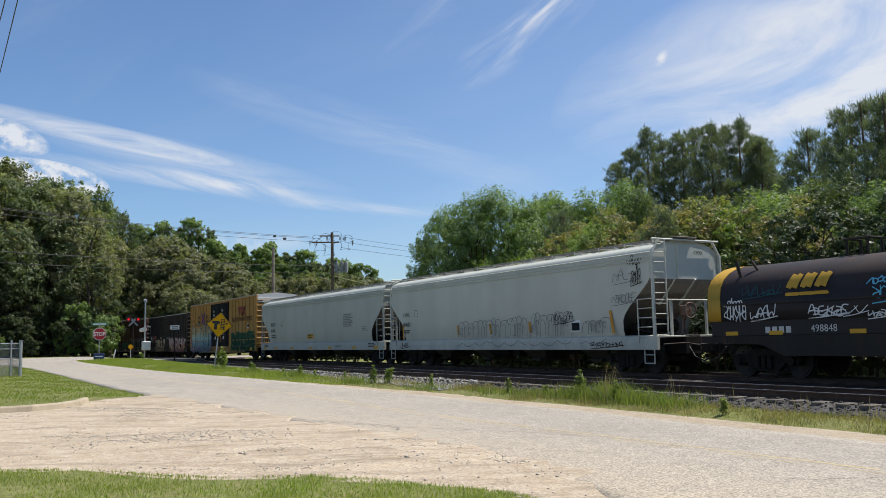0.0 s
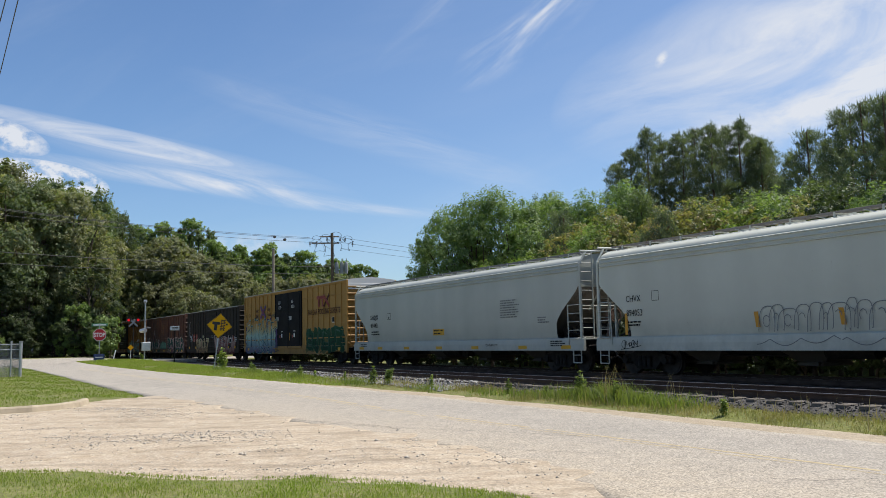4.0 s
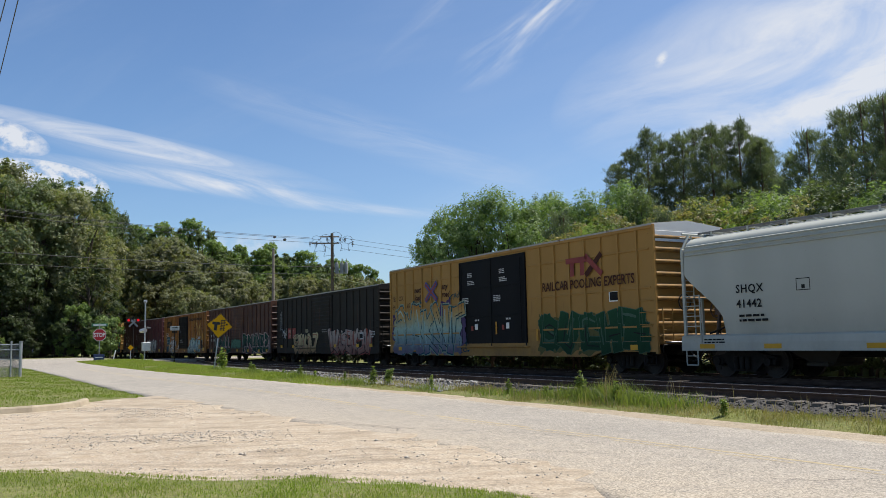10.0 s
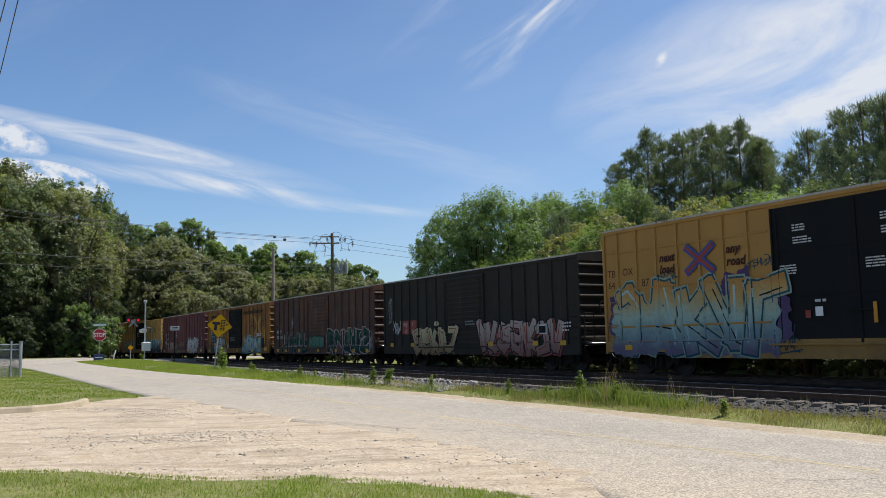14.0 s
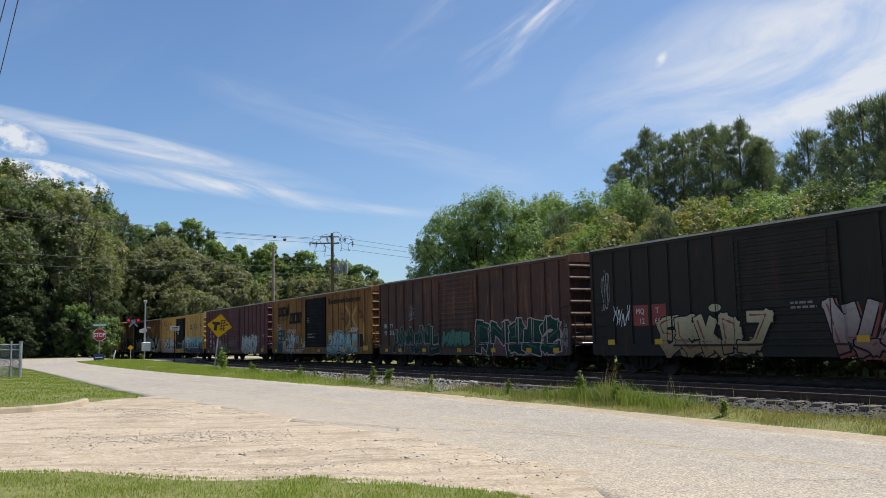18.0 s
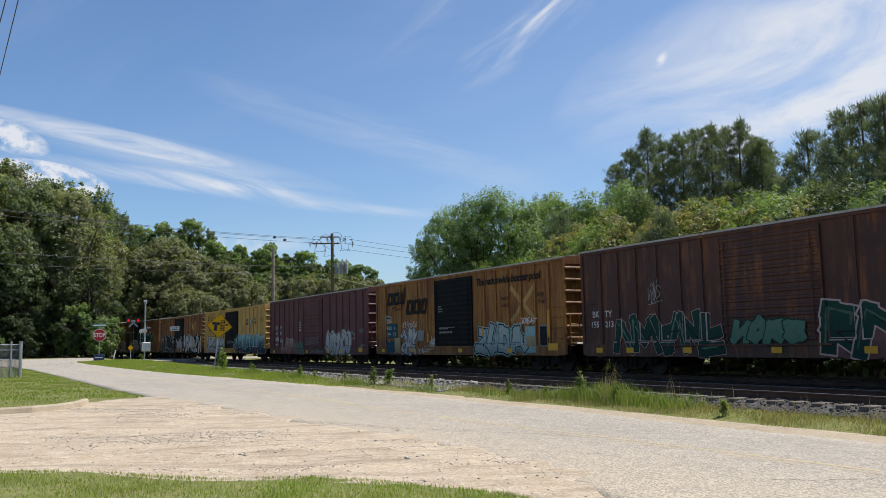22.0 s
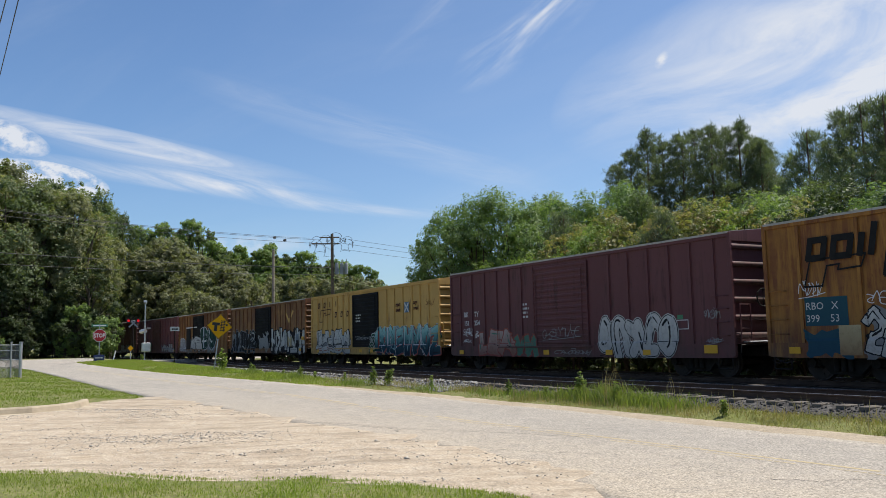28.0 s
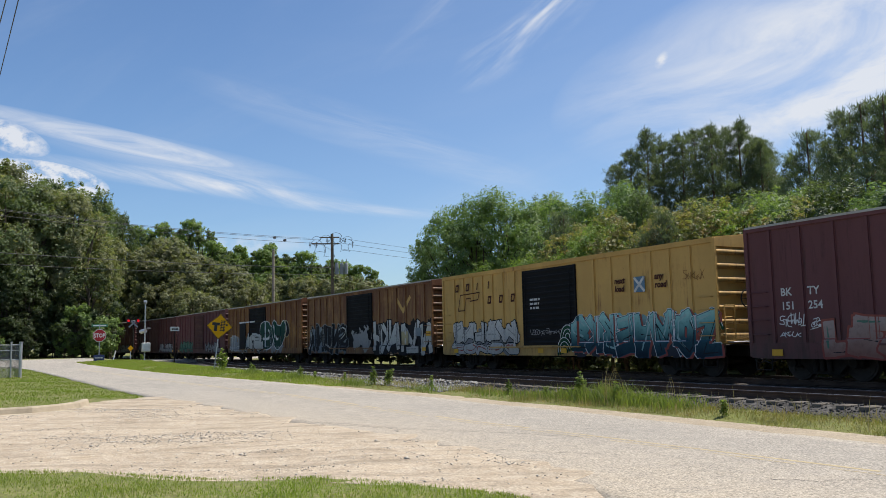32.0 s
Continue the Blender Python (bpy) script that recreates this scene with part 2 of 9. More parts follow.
M["concrete"] = plain("kerb_concrete", (0.44, 0.365, 0.26), 0.9, var=0.3, scale=3, fine=60, bump=0.4)
M["yellowline"] = plain("worn_yellow_line", (0.46, 0.37, 0.22), 0.9, var=0.3, scale=6, fine=45)
M["crack"] = plain("tar_crack", (0.13, 0.115, 0.10), 0.8, var=0.4)
M["rail"] = plain("rail_steel", (0.085, 0.05, 0.035), 0.7, 0.3, 0.4, 3, 60)
M["railtop"] = plain("polished_rail_head", (0.55, 0.53, 0.50), 0.28, 1.0, 0.15, 2, 80)
M["tie"] = plain("creosoted_tie", (0.085, 0.07, 0.058), 0.9, var=0.5, scale=4, fine=30)
M["greytie"] = plain("weathered_grey_tie", (0.17, 0.145, 0.12), 0.9, var=0.55, scale=3, fine=30)
M["galv"] = plain("galvanized_steel", (0.48, 0.49, 0.50), 0.45, 0.7, 0.25, 5, 60)
M["alu"] = plain("weathered_aluminium", (0.60, 0.60, 0.60), 0.4, 0.8, 0.2, 6, 60)
M["pole"] = plain("weathered_pole_wood", (0.17, 0.125, 0.085), 0.9, var=0.4, scale=3, fine=40)
M["greypole"] = plain("bleached_pole_wood", (0.30, 0.25, 0.20), 0.9, var=0.4, scale=3, fine=40)
M["wire"] = plain("overhead_wire", (0.05, 0.05, 0.052), 0.6, var=0.2)
M["insul"] = plain("porcelain", (0.16, 0.15, 0.15), 0.3, var=0.2)
M["red"] = plain("sign_red", (0.42, 0.02, 0.025), 0.5, var=0.1)
M["white"] = plain("sign_white", (0.78, 0.78, 0.76), 0.5, var=0.1)
M["signyel"] = plain("sign_yellow", (0.72, 0.36, 0.006), 0.65, var=0.1, spec=0.15)
M["blackpaint"] = plain("black_paint", (0.02, 0.02, 0.021), 0.5, var=0.3)
M["blue"] = plain("dark_blue_paint", (0.04, 0.06, 0.16), 0.5, var=0.2)
M["green"] = plain("sign_green", (0.05, 0.20, 0.10), 0.5, var=0.1)
M["lampred"] = plain("red_flasher_glow", (0.70, 0.006, 0.012), 0.4, var=0.05, emit=0.55)
M["lampdim"] = plain("red_flasher_lens", (0.22, 0.008, 0.012), 0.2, var=0.05)
M["chain"] = plain("chain_link_wire", (0.24, 0.245, 0.25), 0.6, 0.3, 0.2, 5)
M["dullgrey"] = plain("dull_grey_paint", (0.26, 0.27, 0.28), 0.6, var=0.2)
M["steel"] = plain("dark_running_gear", (0.028, 0.024, 0.021), 0.8, 0.2, 0.5, 4, 40, spec=0.2)
M["wheel"] = plain("worn_wheel_steel", (0.045, 0.035, 0.03), 0.65, 0.4, 0.4, 4, 40)
M["bark"] = plain("bark", (0.10, 0.075, 0.055), 0.95, var=0.45, scale=4, fine=25, bump=0.6)
M["pinebark"] = plain("pine_bark", (0.15, 0.095, 0.065), 0.95, var=0.45, scale=4, fine=25, bump=0.6)
M["leafA"] = leaf_mat("oak_leaves", (0.086, 0.123, 0.052), (0.175, 0.224, 0.101), (0.135, 0.158, 0.081), 0.47)
# oak leaf colours taken down to hold the shade low in the woods
M["leafK"] = leaf_mat("shade_toned_oak_leaves", (0.063, 0.090, 0.038), (0.096, 0.122, 0.054), (0.086, 0.100, 0.051), 0.5)
# shade on the eastern bank shrubs is put into this leaf colour
M["leafG"] = leaf_mat("shade_toned_shrub_leaves", (0.042, 0.066, 0.025), (0.066, 0.090, 0.034), (0.052, 0.068, 0.028), 0.30)
# leaf colour darkened to stand for the shade behind and under the cars
M["leafF"] = leaf_mat("shade_toned_scrub_leaves", (0.030, 0.050, 0.018), (0.048, 0.070, 0.026), (0.040, 0.050, 0.022), 0.15)
M["rough"] = leaf_mat("rough_grass", (0.171, 0.196, 0.050), (0.279, 0.255, 0.099), (0.342, 0.255, 0.135), 0.5, 0.9)
M["leafB"] = leaf_mat("light_leaves", (0.133, 0.205, 0.057), (0.297, 0.381, 0.135), (0.146, 0.207, 0.072), 0.47)
M["leafH"] = leaf_mat("ash_leaves", (0.120, 0.194, 0.066), (0.264, 0.352, 0.141), (0.136, 0.200, 0.073), 0.47)
M["leafC"] = leaf_mat("dusty_leaves", (0.154, 0.162, 0.088), (0.309, 0.293, 0.173), (0.158, 0.193, 0.090), 0.47)
M["leafE"] = leaf_mat("shrub_leaves", (0.126, 0.189, 0.050), (0.269, 0.356, 0.119), (0.133, 0.196, 0.059), 0.48, 0.6)
M["leafD"] = leaf_mat("flowering_shrub_leaves", (0.140, 0.180, 0.059), (0.300, 0.331, 0.131), (0.424, 0.254, 0.159), 0.48, 0.9)
M["needle"] = leaf_mat("pine_needles", (0.101, 0.134, 0.091), (0.161, 0.186, 0.132), (0.119, 0.146, 0.101), 0.45)
M["blade"] = leaf_mat("mown_grass", (0.202, 0.286, 0.040), (0.302, 0.370, 0.067), (0.302, 0.302, 0.101), 0.5, 0.4)
M["blade2"] = leaf_mat("verge_grass", (0.173, 0.160, 0.051), (0.260, 0.207, 0.102), (0.321, 0.219, 0.136), 0.45, 0.9)
M["blade3"] = leaf_mat("dry_verge_grass", (0.16, 0.185, 0.05), (0.27, 0.24, 0.10), (0.34, 0.26, 0.14), 0.4, 1.1)
M["straw"] = leaf_mat("dry_seed_heads", (0.42, 0.33, 0.17), (0.52, 0.43, 0.25), (0.36, 0.27, 0.13), 0.3)
M["weed"] = leaf_mat("broad_weed_leaves", (0.15, 0.21, 0.05), (0.25, 0.30, 0.09), (0.21, 0.24, 0.075), 0.5)

# ------------------------------------------------------------------ mesh helpers
class Mesh:
    """Gathers vertices and faces for one mesh."""

    def __init__(self):
        self.v, self.f, self.s = [], [], []

    def add(self, verts, faces, smooth=False):
        k = len(self.v)
        self.v += [tuple(p) for p in verts]
        self.f += [tuple(i + k for i in q) for q in faces]
        self.s += [smooth] * len(faces)
        return self

    def box(self, x0, x1, y0, y1, z0, z1, b=0.0):
        """A box with chamfered edges of width b."""
        if b <= 0:
            p = [(x, y, z) for z in (z0, z1) for y in (y0, y1) for x in (x0, x1)]
            return self.add(p, [(0, 2, 3, 1), (4, 5, 7, 6), (0, 1, 5, 4), (2, 6, 7, 3), (0, 4, 6, 2), (1, 3, 7, 5)])
        b = min(b, (x1 - x0) * 0.45, (y1 - y0) * 0.45, (z1 - z0) * 0.45)
        c, h = Vector(((x0 + x1) / 2, (y0 + y1) / 2, (z0 + z1) / 2)), Vector(((x1 - x0) / 2, (y1 - y0) / 2, (z1 - z0) / 2))
        pts, idx = [], {}
        for sx in (-1, 1):
            for sy in (-1, 1):
                for sz in (-1, 1):
                    for ax in range(3):
                        p = [sx * (h.x - b), sy * (h.y - b), sz * (h.z - b)]
                        p[ax] = (sx * h.x, sy * h.y, sz * h.z)[ax]
                        idx[(sx, sy, sz, ax)] = len(pts)
                        pts.append((c.x + p[0], c.y + p[1], c.z + p[2]))
        faces = []
        for ax in range(3):
            o = [a for a in range(3) if a != ax]
            for s in (-1, 1):
                q = []
                for a, d in ((-1, -1), (1, -1), (1, 1), (-1, 1)):
                    t = [0, 0, 0]
                    t[ax], t[o[0]], t[o[1]] = s, a, d
                    q.append(idx[(*t, ax)])
                faces.append(tuple(q))
            for a in (-1, 1):
                for d in (-1, 1):
                    t0, t1 = [0, 0, 0], [0, 0, 0]
                    t0[ax], t1[ax] = -1, 1
                    t0[o[0]] = t1[o[0]] = a
                    t0[o[1]] = t1[o[1]] = d
                    faces.append((idx[(*t0, o[0])], idx[(*t1, o[0])], idx[(*t1, o[1])], idx[(*t0, o[1])]))
        for sx in (-1, 1):
            for sy in (-1, 1):
                for sz in (-1, 1):
                    faces.append(tuple(idx[(sx, sy, sz, a)] for a in range(3)))
        return self.add(pts, faces)

    def tube(self, p0, p1, r, r1=None, n=8, caps=True):
        p0, p1 = Vector(p0), Vector(p1)
        r1 = r if r1 is None else r1
        d = (p1 - p0)
        if d.length < 1e-6:
            return self
        a = d.orthogonal().normalized()
        b = d.normalized().cross(a)
        v = []
        for p, q in ((p0, r), (p1, r1)):
            for k in range(n):
                t = 2 * math.pi * k / n
                v.append(p + a * (q * math.cos(t)) + b * (q * math.sin(t)))
        self.add(v, [(k, (k + 1) % n, n + (k + 1) % n, n + k) for k in range(n)], True)
        if caps:
            self.add(v, [tuple(range(n))[::-1], tuple(range(n, 2 * n))])
        return self

    def pipe(self, pts, r, n=6, r1=None):
        r1 = r if r1 is None else r1
        k = len(pts) - 1
        for i in range(k):
            self.tube(pts[i], pts[i + 1], r + (r1 - r) * i / k, r + (r1 - r) * (i + 1) / k, n, True)
        return self

    def prism(self, pts, y0, y1):
        """An outline in x and z, given thickness from y0 to y1."""
        n = len(pts)
        v = [(x, y0, z) for x, z in pts] + [(x, y1, z) for x, z in pts]
        return self.add(v, [tuple(range(n))] + [tuple(range(n, 2 * n))[::-1]] + [(k, n + k, n + (k + 1) % n, (k + 1) % n) for k in range(n)])

    def along(self, prof, x0, x1, caps=True, smooth=False):
        """A closed outline in y and z, drawn out along x."""
        n = len(prof)
        v = [(x0, y, z) for y, z in prof] + [(x1, y, z) for y, z in prof]
        self.add(v, [(k, (k + 1) % n, n + (k + 1) % n, n + k) for k in range(n)], smooth)
        if caps:
            self.add(v, [tuple(range(n))[::-1], tuple(range(n, 2 * n))])
        return self

    def disc(self, c, r, axis, thick, n=16):
        c, axis = Vector(c), Vector(axis).normalized()
        return self.tube(c - axis * thick / 2, c + axis * thick / 2, r, r, n)

    def make(self, name):
        me = bpy.data.meshes.new(name)
        me.from_pydata(self.v, [], self.f)
        me.polygons.foreach_set("use_smooth", self.s)
        me.update()
        return me


def fixed(me):
    bm = bmesh.new()
    bm.from_mesh(me)
    bmesh.ops.recalc_face_normals(bm, faces=bm.faces)
    bm.to_mesh(me)
    bm.free()
    return me


def thing(name, m=None, **tags):
    ob = new(name)
    ob.empty_display_size = 0.2
    if m is not None:
        ob.matrix_world = m
    return tagged(ob, **tags)


def part(name, mesh, material, parent, label="", at=None):
    """Links a mesh as ONE part under a thing or a part."""
    me = fixed(mesh.make(name)) if isinstance(mesh, Mesh) else mesh
    if not me.materials:
        me.materials.append(material)
    ob = new(name, me)
    ob.parent = parent
    if at is not None:
        ob.matrix_basis = at
    if label:
        ob["label"] = label
    return ob


def solid(name, mesh, material, **tags):
    me = fixed(mesh.make(name)) if isinstance(mesh, Mesh) else mesh
    if not me.materials:
        me.materials.append(material)
    return tagged(new(name, me), **tags)


def quick(name, verts, faces, smooth=False):
    """A big mesh straight from arrays; all faces have the same number of corners."""
    verts, faces = np.asarray(verts, dtype=np.float32), np.asarray(faces, dtype=np.int32)
    me = bpy.data.meshes.new(name)
    n, k = faces.shape
    me.vertices.add(len(verts))
    me.vertices.foreach_set("co", verts.ravel())
    me.loops.add(n * k)
    me.loops.foreach_set("vertex_index", faces.ravel())
    me.polygons.add(n)
    me.polygons.foreach_set("loop_start", np.arange(0, n * k, k, dtype=np.int32))
    me.polygons.foreach_set("loop_total", np.full(n, k, dtype=np.int32))
    if smooth:
        me.polygons.foreach_set("use_smooth", np.ones(n, dtype=bool))
    me.update(calc_edges=True)
    return me


def letters(text, size, squeeze=1.0, bold=0.0, slant=0.0, spacing=1.0):
    cu = bpy.data.curves.new("letters", 'FONT')
    cu.body, cu.size, cu.offset, cu.shear, cu.space_character = text, size, bold, slant, spacing
    cu.resolution_u = 2
    ob = bpy.data.objects.new("letters", cu)
    me = bpy.data.meshes.new_from_object(ob)
    bpy.data.objects.remove(ob)
    bpy.data.curves.remove(cu)
    if squeeze != 1.0:
        me.transform(Matrix.Diagonal((squeeze, 1, 1, 1)))
    me.materials.clear()
    return me


def on_side(x, y, z):
    """The pose of something flat that stands on a wall that faces south."""
    return pose(x, y, z, 90, 0, 0)

# ------------------------------------------------------------------ ground and roads
RAIL = 0.48          # top of rail
TRAIN_Y = 20.64      # middle of the train's track
SIDING_Y = 16.15     # middle of the empty track
rng = np.random.default_rng(7)


def ease(a, b, x):
    t = np.clip((np.asarray(x, dtype=float) - a) / (b - a), 0, 1)
    return t * t * (3 - 2 * t)


def swing(x):
    """How far the line has swung to the south: straight in the east, a long curve past the crossing, then straight on."""
    x = np.asarray(x, dtype=float)
    v = -46.0 - x
    u = np.maximum(0, -86.0 - x)
    return -0.0075 * (v + np.sqrt(v * v + 25.0)) - np.where(u < 22, 0.0025 * u * u, 1.21 + 0.11 * (u - 22))


def merging(x):
    """The siding runs into the main line before the crossing."""
    return swing(x) + 4.49 * ease(-52, -86, x)


WAY_X = np.arange(260.0, -420.0, -0.5)
WAY_S = np.concatenate([[0], np.cumsum(np.hypot(np.diff(WAY_X), np.diff(swing(WAY_X))))])
WAY_S = 260.0 - WAY_S


def on_line(d):
    """The place along the main line at distance d, which is x where the line is straight."""
    x = float(np.interp(-d, -WAY_S, WAY_X))
    return x, TRAIN_Y + float(swing(x))


def rise(x):
    return np.maximum(0, -np.maximum(np.asarray(x, dtype=float), -112) - 20) * 0.011


def wavy(x, y, s):
    return np.sin(x * s + 1.3 * np.sin(y * s * 0.7)) * np.sin(y * s * 1.1 + 0.9 * np.sin(x * s * 0.6))


XS_FAR = [-400, -90, -75, -67.5, -59, -51, -46, -39.6, -33.5, -28.8, -24.5, -21.5, -16, -11, 60]
YS_FAR = [8.4, 8.4, 8.4, 8.4, 8.9, 9.4, 9.9, 10.9, 11.6, 12.05, 12.3, 12.5, 12.55, 12.35, 12.3]
XS_NEAR = [-400, -64, -60, -48.5, -39.5, -33.5, -28.3, -22.3, -17, -14.5, -11.7, -9.9, -8.2, -7, -4, 60]
YS_NEAR = [3.4, 3.4, 3.95, 4.5, 4.8, 5.05, 5.4, 6.1, 6.4, 6.6, 6.8, 6.65, 6.3, 5.9, 5.4, 5.4]

LAWN_X = [-14.5, -13.5, -12.3, -10.8, -10.4, -10.0, -9.3, -8.6, -7.9, -7.2, -5.5]
LAWN_Y = [-0.6, 0.58, 1.87, 3.0, 3.6, 4.2, 4.63, 5.0, 5.3, 5.45, 5.6]


def far_edge(x):
    return np.interp(x, XS_FAR, YS_FAR)


def near_edge(x):
    return np.interp(x, XS_NEAR, YS_NEAR)


def ground_z(x, y):
    x, y = np.asarray(x, dtype=float), np.asarray(y, dtype=float)
    base = rise(x) - 0.03
    verge = 0.10 * ease(0.5, 2.0, y - far_edge(x)) * ease(-78, -74, x)
    line = y - swing(x)
    bed = ease(13.2, 15.0, line) * ease(60, 24.2, line)
    z = base + verge
    z = z * (1 - bed) + np.where(line > 18, 0.12, 0.14) * bed
    edge = 0.045 * ease(-0.1, 0.15, near_edge(x) - y) * ease(-26.5, -29, x) * ease(-64, -60, x)
    lawn = edge + 0.06 * ease(0.2, 1.4, near_edge(x) - 0.5 - y) * ease(-26.5, -29, x) * ease(-64, -60, x)
    near = 0.075 * ease(-0.25, 0.25, np.interp(x, LAWN_X, LAWN_Y, left=-9.0, right=5.6) - y) * ease(-16, -14, x)
    return z + lawn + near + 0.02 * wavy(x, y, 0.9) * ease(3, 8, np.abs(y - 9)) + 0.010 * wavy(x, y, 2.7) * ease(3, 8, np.abs(y - 9))


def sheet(name, xs, ys, zfun, bend=None):
    X, Y = np.meshgrid(xs, ys, indexing="ij")
    if bend is not None:
        Y = Y + bend(X)
    Z = zfun(X, Y)
    n, m = X.shape
    v = np.stack([X, Y, Z], -1).reshape(-1, 3)
    i = np.arange(n * m).reshape(n, m)
    q = np.stack([i[:-1, :-1], i[1:, :-1], i[1:, 1:], i[:-1, 1:]], -1).reshape(-1, 4)
    return quick(name, v, q, True)


gx = np.concatenate([[-2500, -1200, -600, -350, -250], np.arange(-180, -110, 5), np.arange(-110, 30, 0.8), [35, 50, 80, 150, 300, 700, 1500, 2500]])
gy = np.concatenate([[-2500, -1200, -500, -250, -120, -80, -60], np.arange(-40, -6, 2.0), np.arange(-6, 24.5, 0.5), np.arange(25, 60, 3), [70, 100, 160, 300, 700, 1500, 2500]])
solid("ground", sheet("ground", gx, gy, ground_z), M["turf"], label="grassy ground with thin worn turf", category="ground", kind="structure")


def ribbon(name, xs, lo, hi, lift, n=10, rough=0.10, seed=1, zfun=None):
    """A strip between two edges, its edges frayed."""
    r = np.random.default_rng(seed)
    xs = np.asarray(xs, dtype=float)
    fr = [np.interp(xs, np.linspace(xs.min(), xs.max(), max(4, int((xs.max() - xs.min()) / 0.35))), r.normal(0, rough, max(4, int((xs.max() - xs.min()) / 0.35)))) for _ in (0, 1)]
    a, b = lo(xs) + fr[0], hi(xs) + fr[1]
    t = np.concatenate([[0], np.linspace(0, 1, n), [1]])
    n += 2
    X = np.repeat(xs[:, None], n, 1)
    Y = a[:, None] * (1 - t) + b[:, None] * t
    Z = (zfun or (lambda x, y: rise(x)))(X, Y) + lift
    # edges turned down into the ground
    Z[:, 0] -= 0.08
    Z[:, -1] -= 0.08
    m = len(xs)
    v = np.stack([X, Y, Z], -1).reshape(-1, 3)
    i = np.arange(m * n).reshape(m, n)
    q = np.stack([i[:-1, :-1], i[1:, :-1], i[1:, 1:], i[:-1, 1:]], -1).reshape(-1, 4)
    return quick(name, v, q, True)


road_x = np.arange(-78, 60, 0.4)
solid("shoulder", ribbon("shoulder", np.arange(-40, 60, 0.25), lambda x: far_edge(x) - 0.5, lambda x: far_edge(x) + 0.15 + 1.0 * ease(-38, -16, x), 0.0, 6, 0.10, 3), M["dirt"],
      label="sandy strip along the edge of the road", category="shoulder", kind="structure")
solid("road", ribbon("road", road_x, near_edge, far_edge, 0.012, 16, 0.05, 2), M["asphalt"],
      label="pale worn asphalt road with faded centre lines", category="road", kind="structure")


def cross_z(x, y):
    z = rise(x)
    t = ease(10.5, 14.3, y)
    return z * (1 - t) + (RAIL + 0.0) * t


cy_ = np.arange(-60, 70, 0.7)
cw0 = -90 + 0 * cy_
cw1 = -77 + 9.5 * ease(9.6, 5.5, cy_) - 4 * ease(3, -4, cy_)
X = np.stack([cw0 * (1 - t) + cw1 * t for t in np.linspace(0, 1, 12)], 1)
Y = np.repeat(cy_[:, None], 12, 1)
i_ = np.arange(X.size).reshape(X.shape)
solid("side_road", quick("side_road", np.stack([X, Y, cross_z(X, Y) + 0.02], -1).reshape(-1, 3),
                         np.stack([i_[:-1, :-1], i_[1:, :-1], i_[1:, 1:], i_[:-1, 1:]], -1).reshape(-1, 4), True), M["asphalt"],
      label="grey side road that crosses the tracks", category="road", kind="structure")

# gravel apron between lawn and road
def lawn_line(x):
    return np.interp(x, LAWN_X, LAWN_Y, left=-6.0, right=5.6)


def apron_lo(x):
    x = np.asarray(x, dtype=float)
    return np.where(x > -14.5, lawn_line(x) - 0.35, -6.0) + 9.0 * ease(-24.2, -27.5, x) + 2.2 * ease(-27.0, -28.3, x)


def grain(x, y, seed):
    """Smooth random field, about -1 to 1, of unit grain."""
    tab = np.random.default_rng(seed).uniform(-1, 1, (64, 64))
    i, j = np.floor(x).astype(int), np.floor(y).astype(int)
    u, v = x - i, y - j
    u, v = u * u * (3 - 2 * u), v * v * (3 - 2 * v)
    g = lambda a, b: tab[a % 64, b % 64]
    return (g(i, j) * (1 - u) + g(i + 1, j) * u) * (1 - v) + (g(i, j + 1) * (1 - u) + g(i + 1, j + 1) * u) * v


def ruts(x, y):
    """Wheel ruts and ridges that run across the apron, broken up at several scales."""
    across, way = -0.88 * x + 0.47 * y, 0.47 * x + 0.88 * y
    across = across + 0.5 * grain(way * 0.35, across * 0.3, 5)
    return 0.6 * grain(across * 1.3, way * 0.28, 1) + 0.45 * grain(across * 3.1, way * 0.6, 2) + 0.3 * grain(across * 6.5, way * 1.7, 3)


def apron_z(x, y):
    x, y = np.asarray(x, dtype=float), np.asarray(y, dtype=float)
    edge = ease(-1.0, -0.1, y - near_edge(x))
    return rise(x) + 0.024 - 0.006 * edge + (1 - 0.9 * edge) * (0.012 * wavy(x, y, 1.7) + 0.040 * ruts(x, y) + 0.006 * grain(x * 9, y * 9, 4))


solid("gravel_apron", ribbon("gravel_apron", np.arange(-28.6, -6.0, 0.08), apron_lo, lambda x: near_edge(x) + 0.34 + 0.16 * np.sin(x * 1.9) * np.sin(x * 0.7 + 1), 0.0, 110, 0.16, 5, apron_z), M["gravel"],
      label="sandy gravel apron with wheel ruts", category="gravel", kind="structure")


def stripe(name, off, x0, x1, w, mat):
    xs = np.arange(x0, x1, 0.5)
    mid = lambda x: np.interp(x, [-60, -40, -27, -22.5, -19, -16, -12.3, -8.6, -6.4, 60], [6.6, 7.9, 9.3, 9.45, 9.45, 9.4, 9.55, 9.68, 9.75, 9.8]) + off
    m = Mesh()
    r = random.Random(int(off * 100))
    for a, b in zip(xs[:-1], xs[1:]):
        if r.random() < 0.86:
            g = w * r.uniform(0.35, 0.6)
            za, zb = float(rise(a)) + 0.0140, float(rise(b)) + 0.0140
            m.add([(a, mid(a) - g, za), (b, mid(b) - g, zb), (b, mid(b) + g, zb), (a, mid(a) + g, za)], [(0, 1, 2, 3)])
    return solid(name, m, mat, label="faded yellow centre line", category="road marking", kind="structure")


stripe("centre_line", 0.10, -58, 60, 0.085, M["yellowline"])
stripe("centre_line", -0.13, -58, 60, 0.045, M["yellowline"])


